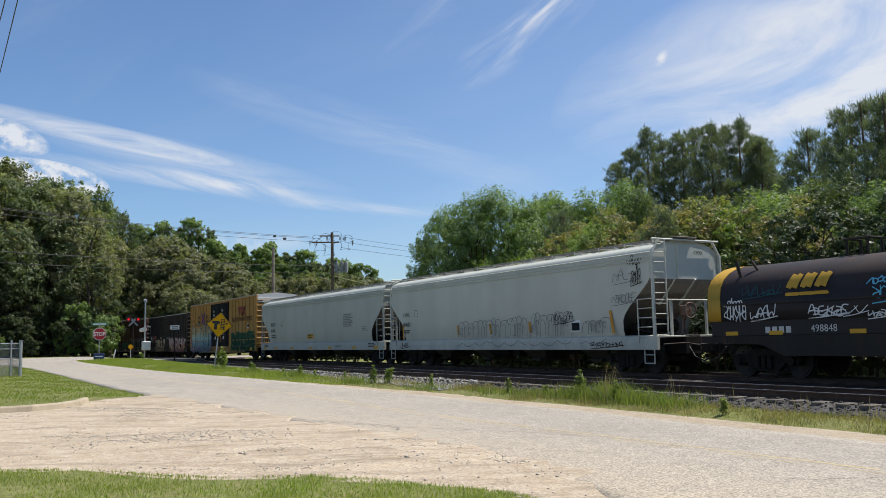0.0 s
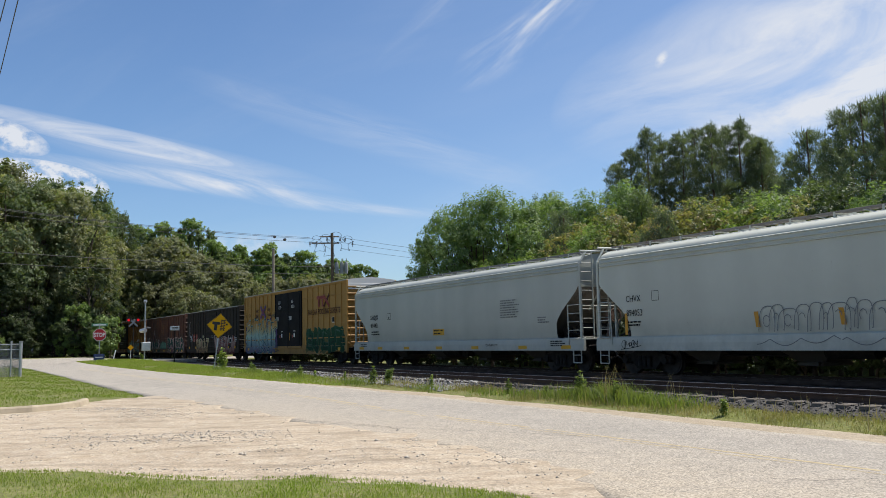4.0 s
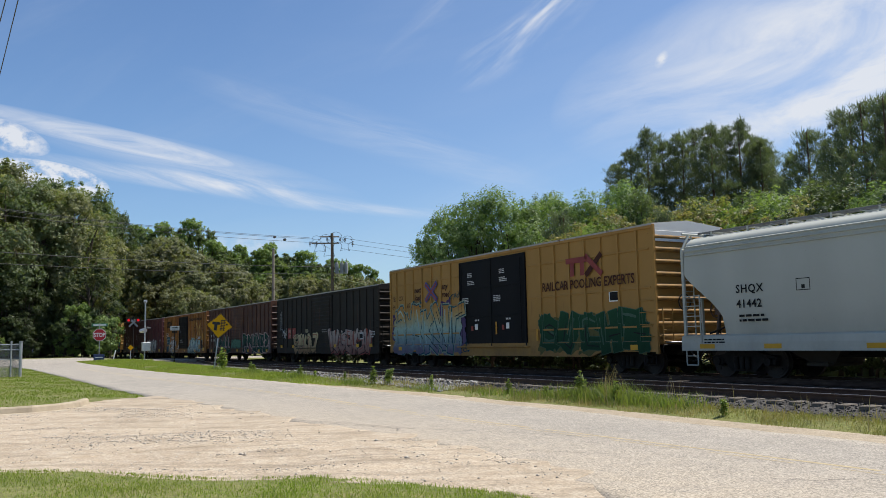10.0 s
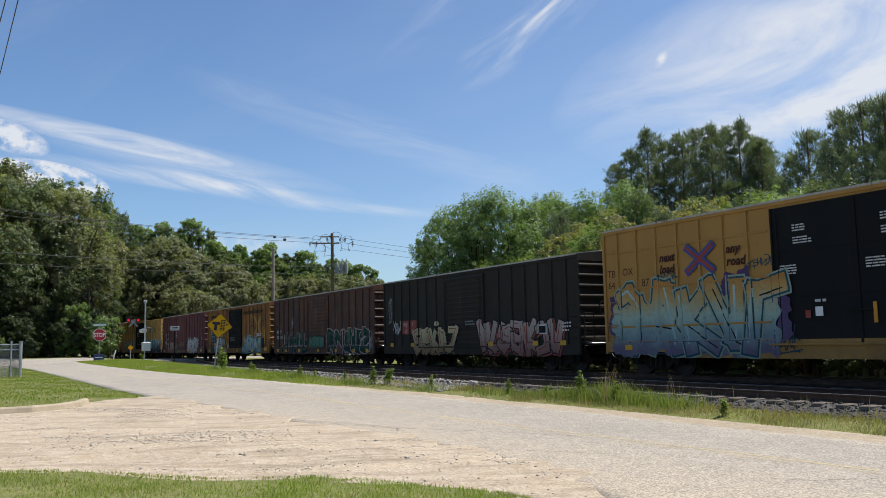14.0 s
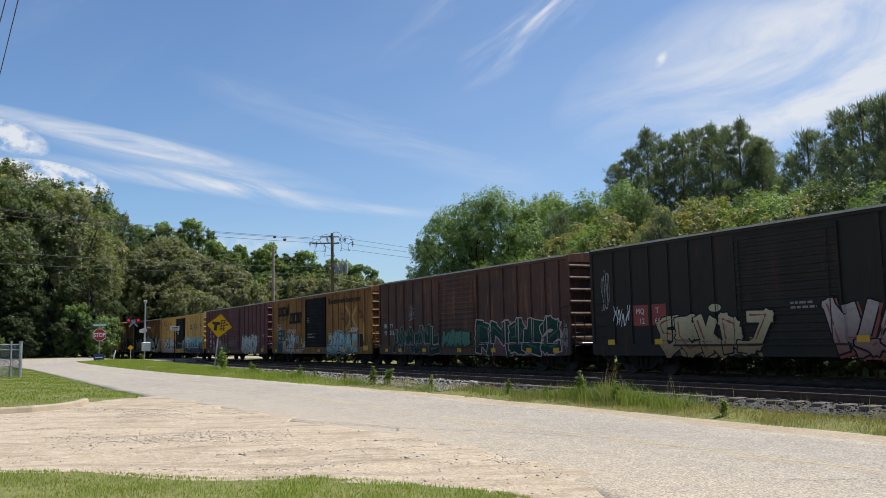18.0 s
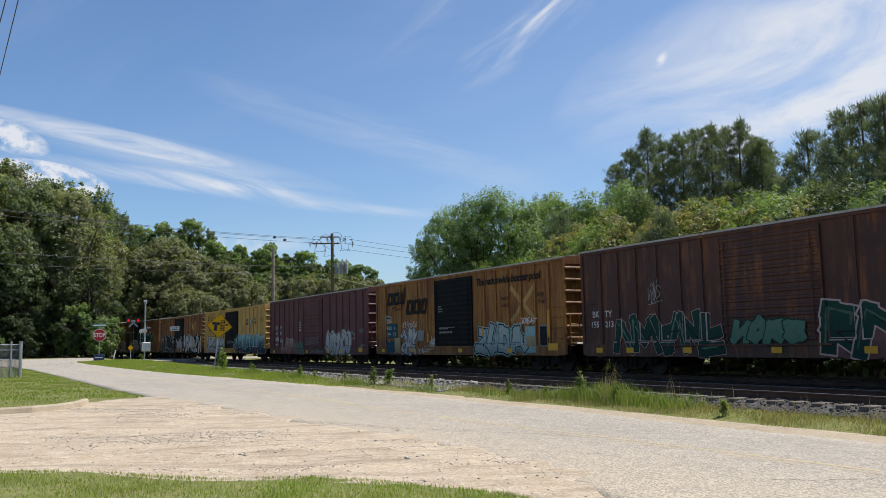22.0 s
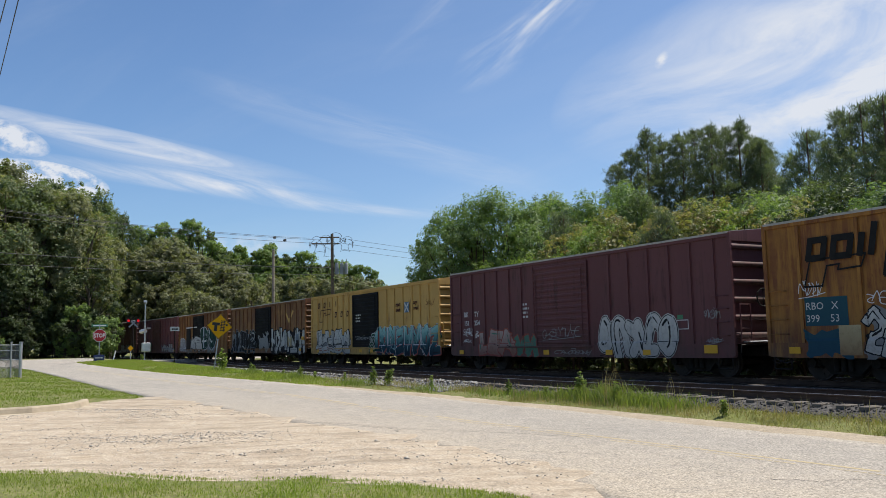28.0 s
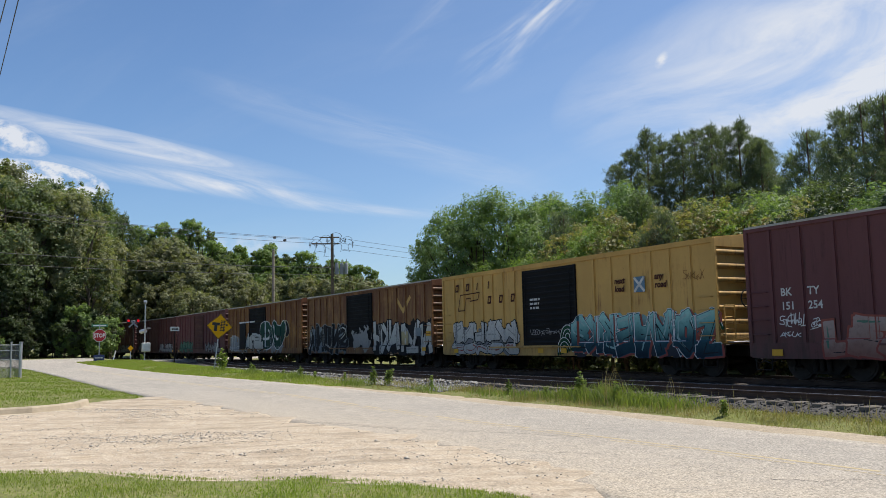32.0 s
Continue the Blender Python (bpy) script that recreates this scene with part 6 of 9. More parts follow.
def train():
    # positions: middle of each car along the track at 16 s
    def put(car, s):
        FRONT[car.name] = s
        return car

    put(coil_car(), 54.4)
    # pale grey hopper with outlines of faded tags
    h = put(hopper(9.5, P["hopper"], "pale grey covered hopper with faded black graffiti outlines", P["slope"]), 36.0)
    stencil(h, "CHVX", -7.95, 2.36, 0.30, BLACKINK, -1.584, squeeze=0.85)
    stencil(h, "894053", -7.95, 1.90, 0.30, BLACKINK, -1.578, squeeze=0.85)
    text_block(h, -8.0, 1.68, 1.0, 2, 0.10, BLACKINK, -1.545, 3)
    for k, x in enumerate((-2.8, -0.2, 2.6)):
        bubble_outline(h, x + 0.15, x + 2.45, 1.30, 2.02 + 0.08 * k, 30 + k)
        mark(h, "orange_marker", x + 0.02, x + 0.16, 1.42, 1.85, ORANGEINK, hy_at(1.6) - 0.03, slant=-0.06)
    mark(h, "orange_marker", 7.42, 7.54, 1.32, 2.1, ORANGEINK, hy_at(1.9) - 0.03, slant=-0.14)
    mark(h, "orange_marker", -8.05, -7.93, 1.3, 2.0, ORANGEINK, hy_at(1.7) - 0.03)
    mark(h, "placard", 5.15, 5.7, 1.42, 1.82, M["white"], hy_at(1.6) - 0.02, "white placard with black print")
    mark(h, "placard_print", 5.2, 5.65, 1.46, 1.74, BLACKINK, hy_at(1.6) - 0.026)
    tag(h, "NAVE", 4.1, 5.3, 1.75, 2.1, SPR["blackline"], 9, 0.013)
    tag(h, "NRV", 8.25, 8.85, 3.55, 3.8, SPR["blackline"], 10, 0.013)
    tag(h, "MAL", 7.6, 8.7, 3.0, 3.4, SPR["fadeblack"], 11, 0.013)
    tag(h, "RV", 8.45, 8.85, 2.9, 3.45, SPR["blackline"], 12, 0.016)
    tag(h, "NERO", 7.5, 8.6, 2.3, 2.65, SPR["fadeblack"], 13, 0.013)
    tag(h, "SNARNO", 6.3, 7.9, 0.87, 1.06, SPR["blackline"], 14, 0.013)
    tag(h, "DINO", -8.2, -7.4, 0.88, 1.1, SPR["blackline"], 15, 0.013)
    bubble_outline(h, 5.85, 7.0, 1.35, 1.9, 40)
    fr = Mesh()
    ribbon_line(fr, [(-6.75, 2.36), (-6.45, 2.36), (-6.45, 2.66), (-6.75, 2.66)], 0.015, hy_at(2.5), True)
    part("small_frame", fr, BLACKINK, h)
    # light grey hopper with clean lettering
    h = put(hopper(9.9, P["hopper2"], "light grey covered hopper with black lettering and yellow patches", P["walk"]), 15.9)
    stencil(h, "SHQX", -7.75, 2.40, 0.32, BLACKINK, -1.585, bold=0.006, spacing=1.15)
    stencil(h, "41442", -7.75, 1.98, 0.32, BLACKINK, -1.58, bold=0.006, spacing=1.1)
    text_block(h, -7.7, 1.72, 1.0, 2, 0.13, BLACKINK, -1.55, 5)
    fr = Mesh()
    ribbon_line(fr, [(-5.75, 2.36), (-5.35, 2.36), (-5.35, 2.66), (-5.75, 2.66)], 0.02, hy_at(2.5), True)
    part("small_frame", fr, BLACKINK, h)
    mark(h, "small_mark", -5.6, -5.5, 2.40, 2.5, BLACKINK, hy_at(2.45))
    mark(h, "notice", -1.0, 0.0, 1.48, 1.76, REFLECT, hy_at(1.6) - 0.012, "yellow notice with black print")
    text_block(h, -0.95, 1.66, 0.9, 2, 0.13, BLACKINK, hy_at(1.6) - 0.017, 6)
    text_block(h, 4.7, 2.75, 1.6, 8, 0.095, GREYBAR, hy_at(2.5) - 0.012, 7)
    text_block(h, 7.2, 2.0, 0.8, 3, 0.09, GREYBAR, hy_at(1.9) - 0.012, 8)
    stencil(h, "CENTER FLOW", 3.55, 0.96, 0.13, BLACKINK, -1.592)
    text_block(h, 8.0, 1.1, 0.9, 3, 0.08, BLACKINK, -1.592, 9)
    text_block(h, -9.0, 1.08, 0.9, 2, 0.08, BLACKINK, -1.592, 10)
    for k in (-8.9, -6.6, -3.6, -0.4, 2.7, 6.2, 8.9):
        mark(h, "reflector", k - 0.28, k + 0.28, 0.84, 0.97, REFLECT, -1.59, "yellow reflective patch")
    # tall yellow boxcar
    c = put(boxcar(9.4, 0.62, 4.82, P["hicube"], "tall yellow high-cube boxcar with black plug doors and bright graffiti", (-2.55, 2.42), P["blackdoor"],
                   [-8.75, -7.85, -6.97, -6.06, -5.15, -4.25, -3.38, 3.36, 4.23, 5.11, 5.98, 6.85, 7.73, 8.63], ends=9, belly=0.05, hbars=(1.55, 2.79, 4.03), crown=P["whitetop"], doorlabel="black plug doors with white stencils"), -4.45)
    cr = Mesh()
    cr.box(9.40, 9.44, -1.5, 1.5, 4.25, 4.60, 0.008)
    part("end_panel", cr, P["whitetop"], c, "white upper end panel")
    stencil(c, "TB", -9.28, 3.22, 0.34, BROWNINK), stencil(c, "OX", -8.55, 3.24, 0.34, BROWNINK)
    stencil(c, "64", -9.26, 2.84, 0.34, BROWNINK), stencil(c, "43", -8.5, 2.84, 0.34, BROWNINK), stencil(c, "87", -7.65, 2.84, 0.34, BROWNINK)
    stencil(c, "next\nload", -6.78, 3.54, 0.36, BROWNINK, -1.604, slant=0.2, bold=0.012), stencil(c, "any\nroad", -4.12, 3.56, 0.36, BROWNINK, -1.604, slant=0.2, bold=0.012)
    x_emblem(c, -5.12, 3.50, 0.98, 0.72, BLUEINK, REDINK)
    for x0, x1, za, zb_ in ((4.98, 6.18, 3.88, 4.08), (5.22, 5.44, 3.42, 3.885), (5.78, 6.0, 3.42, 3.885)):
        mark(c, "emblem_bar", x0, x1, za, zb_, REDINK, -1.606, "dark red emblem bar")
    for k, (a, b) in enumerate((((6.12, 3.44), (6.88, 4.06)), ((6.12, 4.06), (6.88, 3.44)))):
        m = Mesh()
        ribbon_line(m, [a, b], 0.2, -1.606 - 0.002 * k)
        part("emblem_bar", m, REDINK if k else BROWNINK, c, "dark red emblem bar")
    spread(c, "RAILCAR POOLING EXPERTS", 3.52, 8.52, 2.98, 0.46, BROWNINK, bold=0.008)
    mark(c, "placard", 7.2, 7.75, 2.42, 2.78, M["white"], -1.558, "white placard with black print")
    mark(c, "placard_print", 7.25, 7.70, 2.46, 2.74, BLACKINK, -1.561)
    for x in (-1.85, 0.62):
        text_block(c, x, 4.05, 0.6, 3, 0.07, WHITEINK, -1.62, 31)
        text_block(c, x, 3.72, 0.7, 3, 0.07, WHITEINK, -1.62, 32)
        text_block(c, x - 0.45, 3.0, 0.6, 4, 0.07, WHITEINK, -1.62, 33)
    for x in (-1.3, 1.05):
        mark(c, "red_patch", x - 0.3, x - 0.14, 1.62, 1.82, REDINK, -1.622)
        mark(c, "white_patch", x, x + 0.22, 1.66, 1.90, M["white"], -1.622)
        text_block(c, x, 2.02, 0.4, 1, 0.14, WHITEINK, -1.62, 34)
    mark(c, "orange_marker", 0.28, 0.38, 1.45, 1.95, ORANGEINK, -1.622)
    mark(c, "orange_marker", 3.05, 3.17, 1.15, 1.6, ORANGEINK, -1.607)
    rainbow_piece(c)
    graffiti(c, "SUCHE", 3.25, 8.95, 0.74, 2.15, SPR["leafgreen"], SPR["dullgreen"], SPR["dullgreen"], seed=12, lw=0.022, label="deep green spray-painted shape", fat=0.21, over=1.15, back=SPR["greenhaze"])
    reflectors(c, (-8.3, 8.4), 0.80)
    # black boxcar
    c = put(boxcar(7.85, 0.62, 4.25, P["black"], "faded black boxcar with cream and white graffiti", (-1.65, 1.68), P["black"],
                   [-6.8, -5.95, -5.1, -4.25, -3.4, -2.45, 2.76, 3.69, 4.59, 5.46, 6.33, 7.19], ends=8), -23.2)
    mark(c, "number_panel", -5.9, -4.4, 1.58, 2.24, REDINK, -1.556, "faded red number panel")
    stencil(c, "MQ", -5.75, 1.96, 0.25, WHITEINK, -1.561), stencil(c, "T", -4.85, 1.96, 0.25, WHITEINK, -1.561), stencil(c, "12", -5.6, 1.64, 0.25, WHITEINK, -1.561), stencil(c, "64", -4.9, 1.64, 0.25, WHITEINK, -1.561)
    cloud_of(c, -4.5, -0.8, 0.6, 1.0, SPR["cream"], 2.0)
    graffiti(c, "SGKRJ", -4.7, -0.6, 0.60, 1.95, SPR["cream"], SPR["blackline"], SPR["redbrown"], seed=21, lw=0.035, fat=0.21, lean=0.3)
    graffiti(c, "O", -2.62, -2.2, 1.88, 2.15, SPR["cream"], SPR["blackline"], None, seed=23, lw=0.02, fat=0.2, square=False)
    graffiti(c, "NUSGKJV", 1.35, 6.9, 0.60, 2.05, SPR["pinkwhite"], SPR["blackline"], SPR["redbrown"], seed=27, lw=0.045, drop=(0.07, -0.06, SPR["redbrown"]), fat=0.20, lean=0.22)
    tag(c, "XAYV", -6.75, -6.0, 1.62, 2.15, SPR["whiteline"], 5, 0.016)
    tag(c, "SOZ", -7.4, -7.0, 2.1, 3.2, SPR["grey"], 6, 0.012)
    mark(c, "small_panel", 5.5, 6.0, 1.40, 1.76, SPR["whiteline"], -1.612), mark(c, "small_panel", 5.55, 5.95, 1.45, 1.71, BLACKINK, -1.615)
    text_block(c, 6.95, 1.75, 0.6, 3, 0.13, WHITEINK, -1.612, 42)
    text_block(c, 0.2, 2.0, 0.9, 2, 0.12, GREYBAR, -1.63, 41)
    reflectors(c, (-6.9, -4.7, -1.0, 2.2, 5.3, 7.0), 0.98)
    # brown boxcar
    c = put(boxcar(7.85, 0.60, 4.25, P["brown"], "rust-streaked brown boxcar with teal and pink graffiti", (-1.65, 1.70), P["brown"],
                   [-6.9, -6.04, -5.17, -4.22, -3.22, -2.34, 2.61, 3.62, 4.6, 5.52, 6.43, 7.29], ends=7), -40.25)
    stencil(c, "BK", -7.4, 1.93, 0.29, WHITEINK, bold=0.006), stencil(c, "TY", -6.75, 1.93, 0.29, WHITEINK, bold=0.006), stencil(c, "155", -7.5, 1.58, 0.29, WHITEINK, bold=0.006), stencil(c, "213", -6.75, 1.58, 0.29, WHITEINK, bold=0.006)
    graffiti(c, "VMANF", -6.3, -1.6, 0.60, 1.98, SPR["teal"], SPR["pinkline"], SPR["greygreen"], seed=31, lw=0.016, fat=0.20, lean=0.1)
    graffiti(c, "NORS", -1.25, 1.05, 0.95, 1.74, SPR["greygreen"], SPR["teal"], None, seed=32, lw=0.03, fat=0.20)
    graffiti(c, "RMSES", 1.65, 7.3, 0.58, 2.04, SPR["teal"], SPR["pinkline"], SPR["dullgreen"], seed=33, lw=0.045, fat=0.20, back=SPR["pinkfade"], lean=0.18)
    tag(c, "NSV", -4.6, -4.1, 2.3, 3.1, SPR["grey"], 7, 0.012)
    tag(c, "NOAS", 7.4, 7.75, 0.8, 1.9, SPR["grey"], 8, 0.012)
    reflectors(c, (-7.0, -5.5, -3.0, 0.2, 2.9, 5.4, 7.1), 0.72)
    # rusty yellow pool boxcar
    c = put(boxcar(7.9, 0.61, 4.21, P["railyel"], "rusty yellow pool boxcar with a black door and silver graffiti", (-1.65, 1.60), P["blackdoor"],
                   [-6.85, -5.16, -3.41, -2.43, 2.55, 3.42, 4.32, 5.21, 6.14, 7.02], ends=7), -57.1)
    for x, z, w, h in ((-6.55, 3.15, 0.42, 0.46), (-5.85, 3.15, 0.46, 0.46), (-5.1, 3.15, 0.0, 0.46), (-4.8, 3.15, 0.0, 0.68), (-4.45, 2.62, 0.46, 0.54), (-3.7, 2.62, 0.46, 0.54), (-2.95, 2.62, 0.42, 0.54)):
        emblem_block(c, x, z, w, h, 0.17, BLACKINK)
    pool_emblem(c, (-6.7, 2.45), BLACKINK)
    stencil(c, "The nationwide boxcar pool", 1.95, 3.52, 0.42, BLACKINK, -1.604, slant=0.2, squeeze=0.95, bold=0.014)
    stencil(c, "next\nload", 3.85, 2.82, 0.28, BLACKINK, -1.604, slant=0.2), stencil(c, "any\nroad", 6.35, 2.85, 0.28, BLACKINK, -1.604, slant=0.2)
    faded_cross(c, 5.30, 2.62, 1.55, 1.3)
    stencil(c, "RBO", -6.75, 1.84, 0.27, WHITEINK, -1.561), stencil(c, "X", -6.0, 1.84, 0.27, WHITEINK, -1.561), stencil(c, "399", -6.75, 1.52, 0.27, WHITEINK, -1.561), stencil(c, "53", -6.05, 1.52, 0.27, WHITEINK, -1.561)
    mark(c, "number_panel", -6.8, -5.55, 1.42, 2.15, SPR["darkteal"], -1.557, "dark blue number panel")
    cloud_of(c, 2.1, 6.0, 0.66, 1.55, SPR["bluegrey"], 4.0)
    graffiti(c, "ZUDA", 2.0, 5.4, 0.60, 1.88, SPR["mint"], SPR["blackline"], SPR["white"], seed=41, lw=0.045, fat=0.20, rim=SPR["ice"])
    mark(c, "painted_panel", 5.48, 6.14, 0.72, 1.72, SPR["ice"], -1.614), mark(c, "painted_panel", 5.55, 6.08, 0.95, 1.35, SPR["cream"], -1.617)
    mark(c, "painted_panel", 6.4, 6.9, 0.95, 1.75, SPR["bluegrey"], -1.608), mark(c, "painted_panel", 6.44, 6.86, 1.0, 1.7, BLACKINK, -1.611)
    cloud_of(c, -6.85, -5.4, 0.64, 1.3, SPR["darkteal"], 5.0)
    mark(c, "painted_panel", -5.8, -5.2, 0.68, 1.42, SPR["cream"], -1.612)
    graffiti(c, "SAK", -5.1, -3.5, 0.62, 1.85, SPR["white"], SPR["blackline"], SPR["blackline"], seed=57, lw=0.03, back=SPR["fadeblack"], fat=0.2)
    mark(c, "painted_panel", -3.35, -2.75, 1.25, 1.75, SPR["grey"], -1.612)
    tag(c, "SVETOK", -5.0, -3.4, 1.9, 2.2, SPR["whiteline"], 8, 0.014)
    tag(c, "NVK", -6.85, -6.25, 2.2, 2.6, SPR["whiteline"], 9, 0.014)
    tag(c, "COTEM", 5.2, 6.2, 1.85, 2.1, SPR["whiteline"], 10, 0.02)
    tag(c, "NOOR", -3.3, -2.4, 0.7, 0.95, SPR["whiteline"], 11, 0.013)
    tag(c, "SAKE", -2.3, -1.75, 0.8, 1.4, SPR["whiteline"], 12, 0.013)
    mark(c, "orange_marker", 6.9, 7.05, 1.3, 2.3, ORANGEINK, -1.607), mark(c, "orange_marker", 2.35, 2.47, 1.4, 1.8, ORANGEINK, -1.607)
    mark(c, "orange_marker", -2.4, -2.28, 1.2, 1.6, ORANGEINK, -1.607)
    text_block(c, -1.3, 2.75, 0.5, 3, 0.11, GREYBAR, -1.63, 43)
    text_block(c, -1.2, 1.75, 1.8, 2, 0.18, GREYBAR, -1.63, 44)
    reflectors(c, (-7.1, -3.9, 0.6, 4.4), 0.72)
    reflectors(c, (7.25,), 0.80, 0.6, 0.26)
    # maroon boxcar
    c = put(boxcar(7.87, 0.58, 4.20, P["maroon"], "dark maroon boxcar with rounded white graffiti", (-1.68, 1.55), P["maroon"],
                   [-7.11, -6.16, -5.17, -4.25, -3.36, -2.5, 2.65, 3.58, 4.52, 5.44, 6.33, 7.25], ends=6), -74.1)
    stencil(c, "BK", -6.85, 2.25, 0.29, WHITEINK, bold=0.006), stencil(c, "TY", -6.02, 2.25, 0.29, WHITEINK, bold=0.006), stencil(c, "151", -6.85, 1.88, 0.29, WHITEINK, bold=0.006), stencil(c, "254", -6.02, 1.88, 0.29, WHITEINK, bold=0.006)
    graffiti(c, "LEA", -5.65, -3.0, 0.58, 1.66, SPR["pinkwhite"], SPR["redbrown"], SPR["greygreen"], seed=51, lw=0.05, fat=0.20)
    graffiti(c, "VN", -2.95, -1.5, 0.58, 1.45, SPR["greygreen"], SPR["redbrown"], None, seed=53, lw=0.04, fat=0.20)
    graffiti(c, "OUKCO", 2.05, 5.7, 0.56, 2.05, SPR["white"], SPR["blackline"], SPR["blackline"], seed=52, square=False, lw=0.03, fat=0.25, rim=SPR["white"], bend=-0.05)
    tag(c, "LDUOPEZNEO", 2.2, 5.5, 0.63, 0.88, SPR["blackline"], 16, 0.013)
    fr = Mesh()
    ribbon_line(fr, [(5.6, 1.45), (6.15, 1.45), (6.15, 1.72), (5.6, 1.72)], 0.025, -1.56, True)
    part("small_frame", fr, WHITEINK, c)
    mark(c, "green_sticker", 5.72, 5.95, 1.75, 1.88, M["green"], -1.56)
    text_block(c, -2.5, 2.55, 0.5, 4, 0.16, WHITEINK, -1.56, 51)
    tag(c, "STEM", -6.9, -6.1, 1.45, 1.75, SPR["whiteline"], 11, 0.016)
    tag(c, "AKU", -6.9, -6.3, 1.15, 1.3, SPR["whiteline"], 17, 0.012), tag(c, "GS", -5.95, -5.65, 1.4, 1.6, SPR["whiteline"], 18, 0.013)
    tag(c, "ONSETYL", -1.05, 1.05, 1.25, 1.65, SPR["grey"], 12, 0.014)
    tag(c, "CLAMDS", -0.4, 1.6, 0.66, 0.84, SPR["grey"], 13, 0.014)
    tag(c, "SVKE", 6.8, 7.4, 1.75, 2.0, SPR["grey"], 14, 0.012), tag(c, "NASE", 6.9, 7.4, 1.02, 1.15, SPR["grey"], 19, 0.012)
    reflectors(c, (-7.0, -0.9, 2.6, 4.4), 0.66)
    reflectors(c, (7.05,), 0.72, 0.5, 0.24)
    # faded cream-yellow pool boxcar
    c = put(boxcar(7.95, 0.62, 4.10, P["railtan"], "faded cream-yellow pool boxcar with a dark door and aqua graffiti", (-1.7, 1.55), P["blackdoor"],
                   [-6.98, -6.19, -5.45, -4.66, -3.9, -3.12, -2.3, 2.53, 3.42, 4.34, 5.32, 6.13, 7.0], ends=7, roofpaint=P["railtan"]), -91.1)
    for k in range(4):
        emblem_block(c, -6.80 + k * 0.88, 3.39, 0.19 if k < 2 else 0.0, 0.25, 0.075, BROWNINK)
    for k in range(3):
        emblem_block(c, -4.20 + k * 0.85, 2.77, 0.19, 0.25, 0.075, BROWNINK)
    pool_emblem(c, (-6.6, 2.55))
    stencil(c, "next\nload", 3.62, 3.02, 0.27, BROWNINK, -1.604, slant=0.2, bold=0.012), stencil(c, "any\nroad", 5.5, 3.05, 0.27, BROWNINK, -1.604, slant=0.2, bold=0.012)
    mark(c, "emblem_panel", 4.56, 5.06, 2.68, 3.18, BLUEFADE, -1.6, "faded blue square"), x_emblem(c, 4.81, 2.93, 0.42, 0.42, WHITEINK, WHITEINK, 0.09, 0.05)
    cloud_of(c, -7.0, -2.2, 0.66, 1.75, SPR["fadeblack"], 6.0)
    graffiti(c, "BATEM", -7.0, -2.2, 1.12, 2.08, SPR["white"], SPR["blackline"], SPR["grey"], seed=61, lw=0.035, fat=0.2)
    graffiti(c, "SONCJ", -7.05, -2.1, 0.60, 1.22, SPR["white"], SPR["blackline"], SPR["redbrown"], seed=63, square=False, lw=0.03, fat=0.20)
    tag(c, "NV", -4.9, -4.5, 1.75, 2.1, SPR["blackline"], 21, 0.016)
    cloud_of(c, 1.35, 7.75, 0.60, 1.95, SPR["aquaband"], 8.0)
    for q, (a, b, n) in enumerate(((1.05, 1.2, 3), (0.85, 0.75, 3), (7.72, 1.35, 3), (7.6, 0.85, 2))):
        for i in range(n):
            ring = [(a + (0.14 + 0.13 * i) * math.cos(t), b + (0.14 + 0.13 * i) * math.sin(t) * 1.15) for t in np.linspace(0.2, 3.3, 9)]
            g = film("graffiti_arc", c, [ring], 0.055, False, 0.0035 + 0.0009 * i + 0.003 * (q % 2), SPR["leafgreen"], c, 0.034, "dark green sprayed arc")
            film("outline", c, [[(u, v + 0.07) for u, v in ring]], 0.014, False, 0.0042 + 0.0009 * i + 0.003 * (q % 2), SPR["whiteline"], g, 0.022)
    graffiti(c, "SKREAMOZ", 1.35, 7.9, 0.62, 2.02, SPR["aqua"], SPR["darkteal"], SPR["ice"], seed=62, label="aqua spray-painted shape with white outline", fat=0.22, lw=0.022, drop=(0.09, -0.05, SPR["redbrown"]), rim=SPR["whiteline"], lean=0.12)
    graffiti(c, "O", 6.1, 6.85, 0.85, 1.68, SPR["rustorange"], SPR["redbrown"], None, seed=64, square=False, lw=0.03, fat=0.25)
    tag(c, "VESONAME", -1.2, 0.7, 1.4, 1.6, SPR["grey"], 15, 0.013)
    tag(c, "SXNK", 6.7, 7.5, 2.9, 3.15, SPR["bleachtag"], 22, 0.013)
    text_block(c, -1.2, 2.7, 0.8, 3, 0.16, WHITEINK, -1.63, 61)
    reflectors(c, (-6.8, -0.6, 0.8), 0.72)
    # rusted yellow boxcar, black door
    c = put(boxcar(7.95, 0.66, 4.10, P["rusttan"], "heavily rusted yellow boxcar with black and white graffiti", (-1.85, 1.45), P["blackdoor"],
                   [-6.9, -5.9, -4.9, -3.9, -2.9, 2.3, 3.3, 4.3, 5.3, 6.3, 7.2], ends=8), -108.1)
    cloud_of(c, -7.6, -1.9, 0.7, 2.2, SPR["bluegrey"], 9.0)
    graffiti(c, "HNENS", -7.5, -1.8, 0.7, 2.45, SPR["blackline"], SPR["bluegrey"], SPR["white"], seed=71, lw=0.03, fat=0.2)
    cloud_of(c, -1.0, 1.4, 0.8, 2.1, SPR["grey"], 10.0, 0.003, 0.3)
    graffiti(c, "HKAATN", 1.6, 7.8, 0.66, 2.35, SPR["white"], SPR["blackline"], SPR["grey"], seed=72, lw=0.05, back=SPR["blackline"], fat=0.16, lean=0.3)
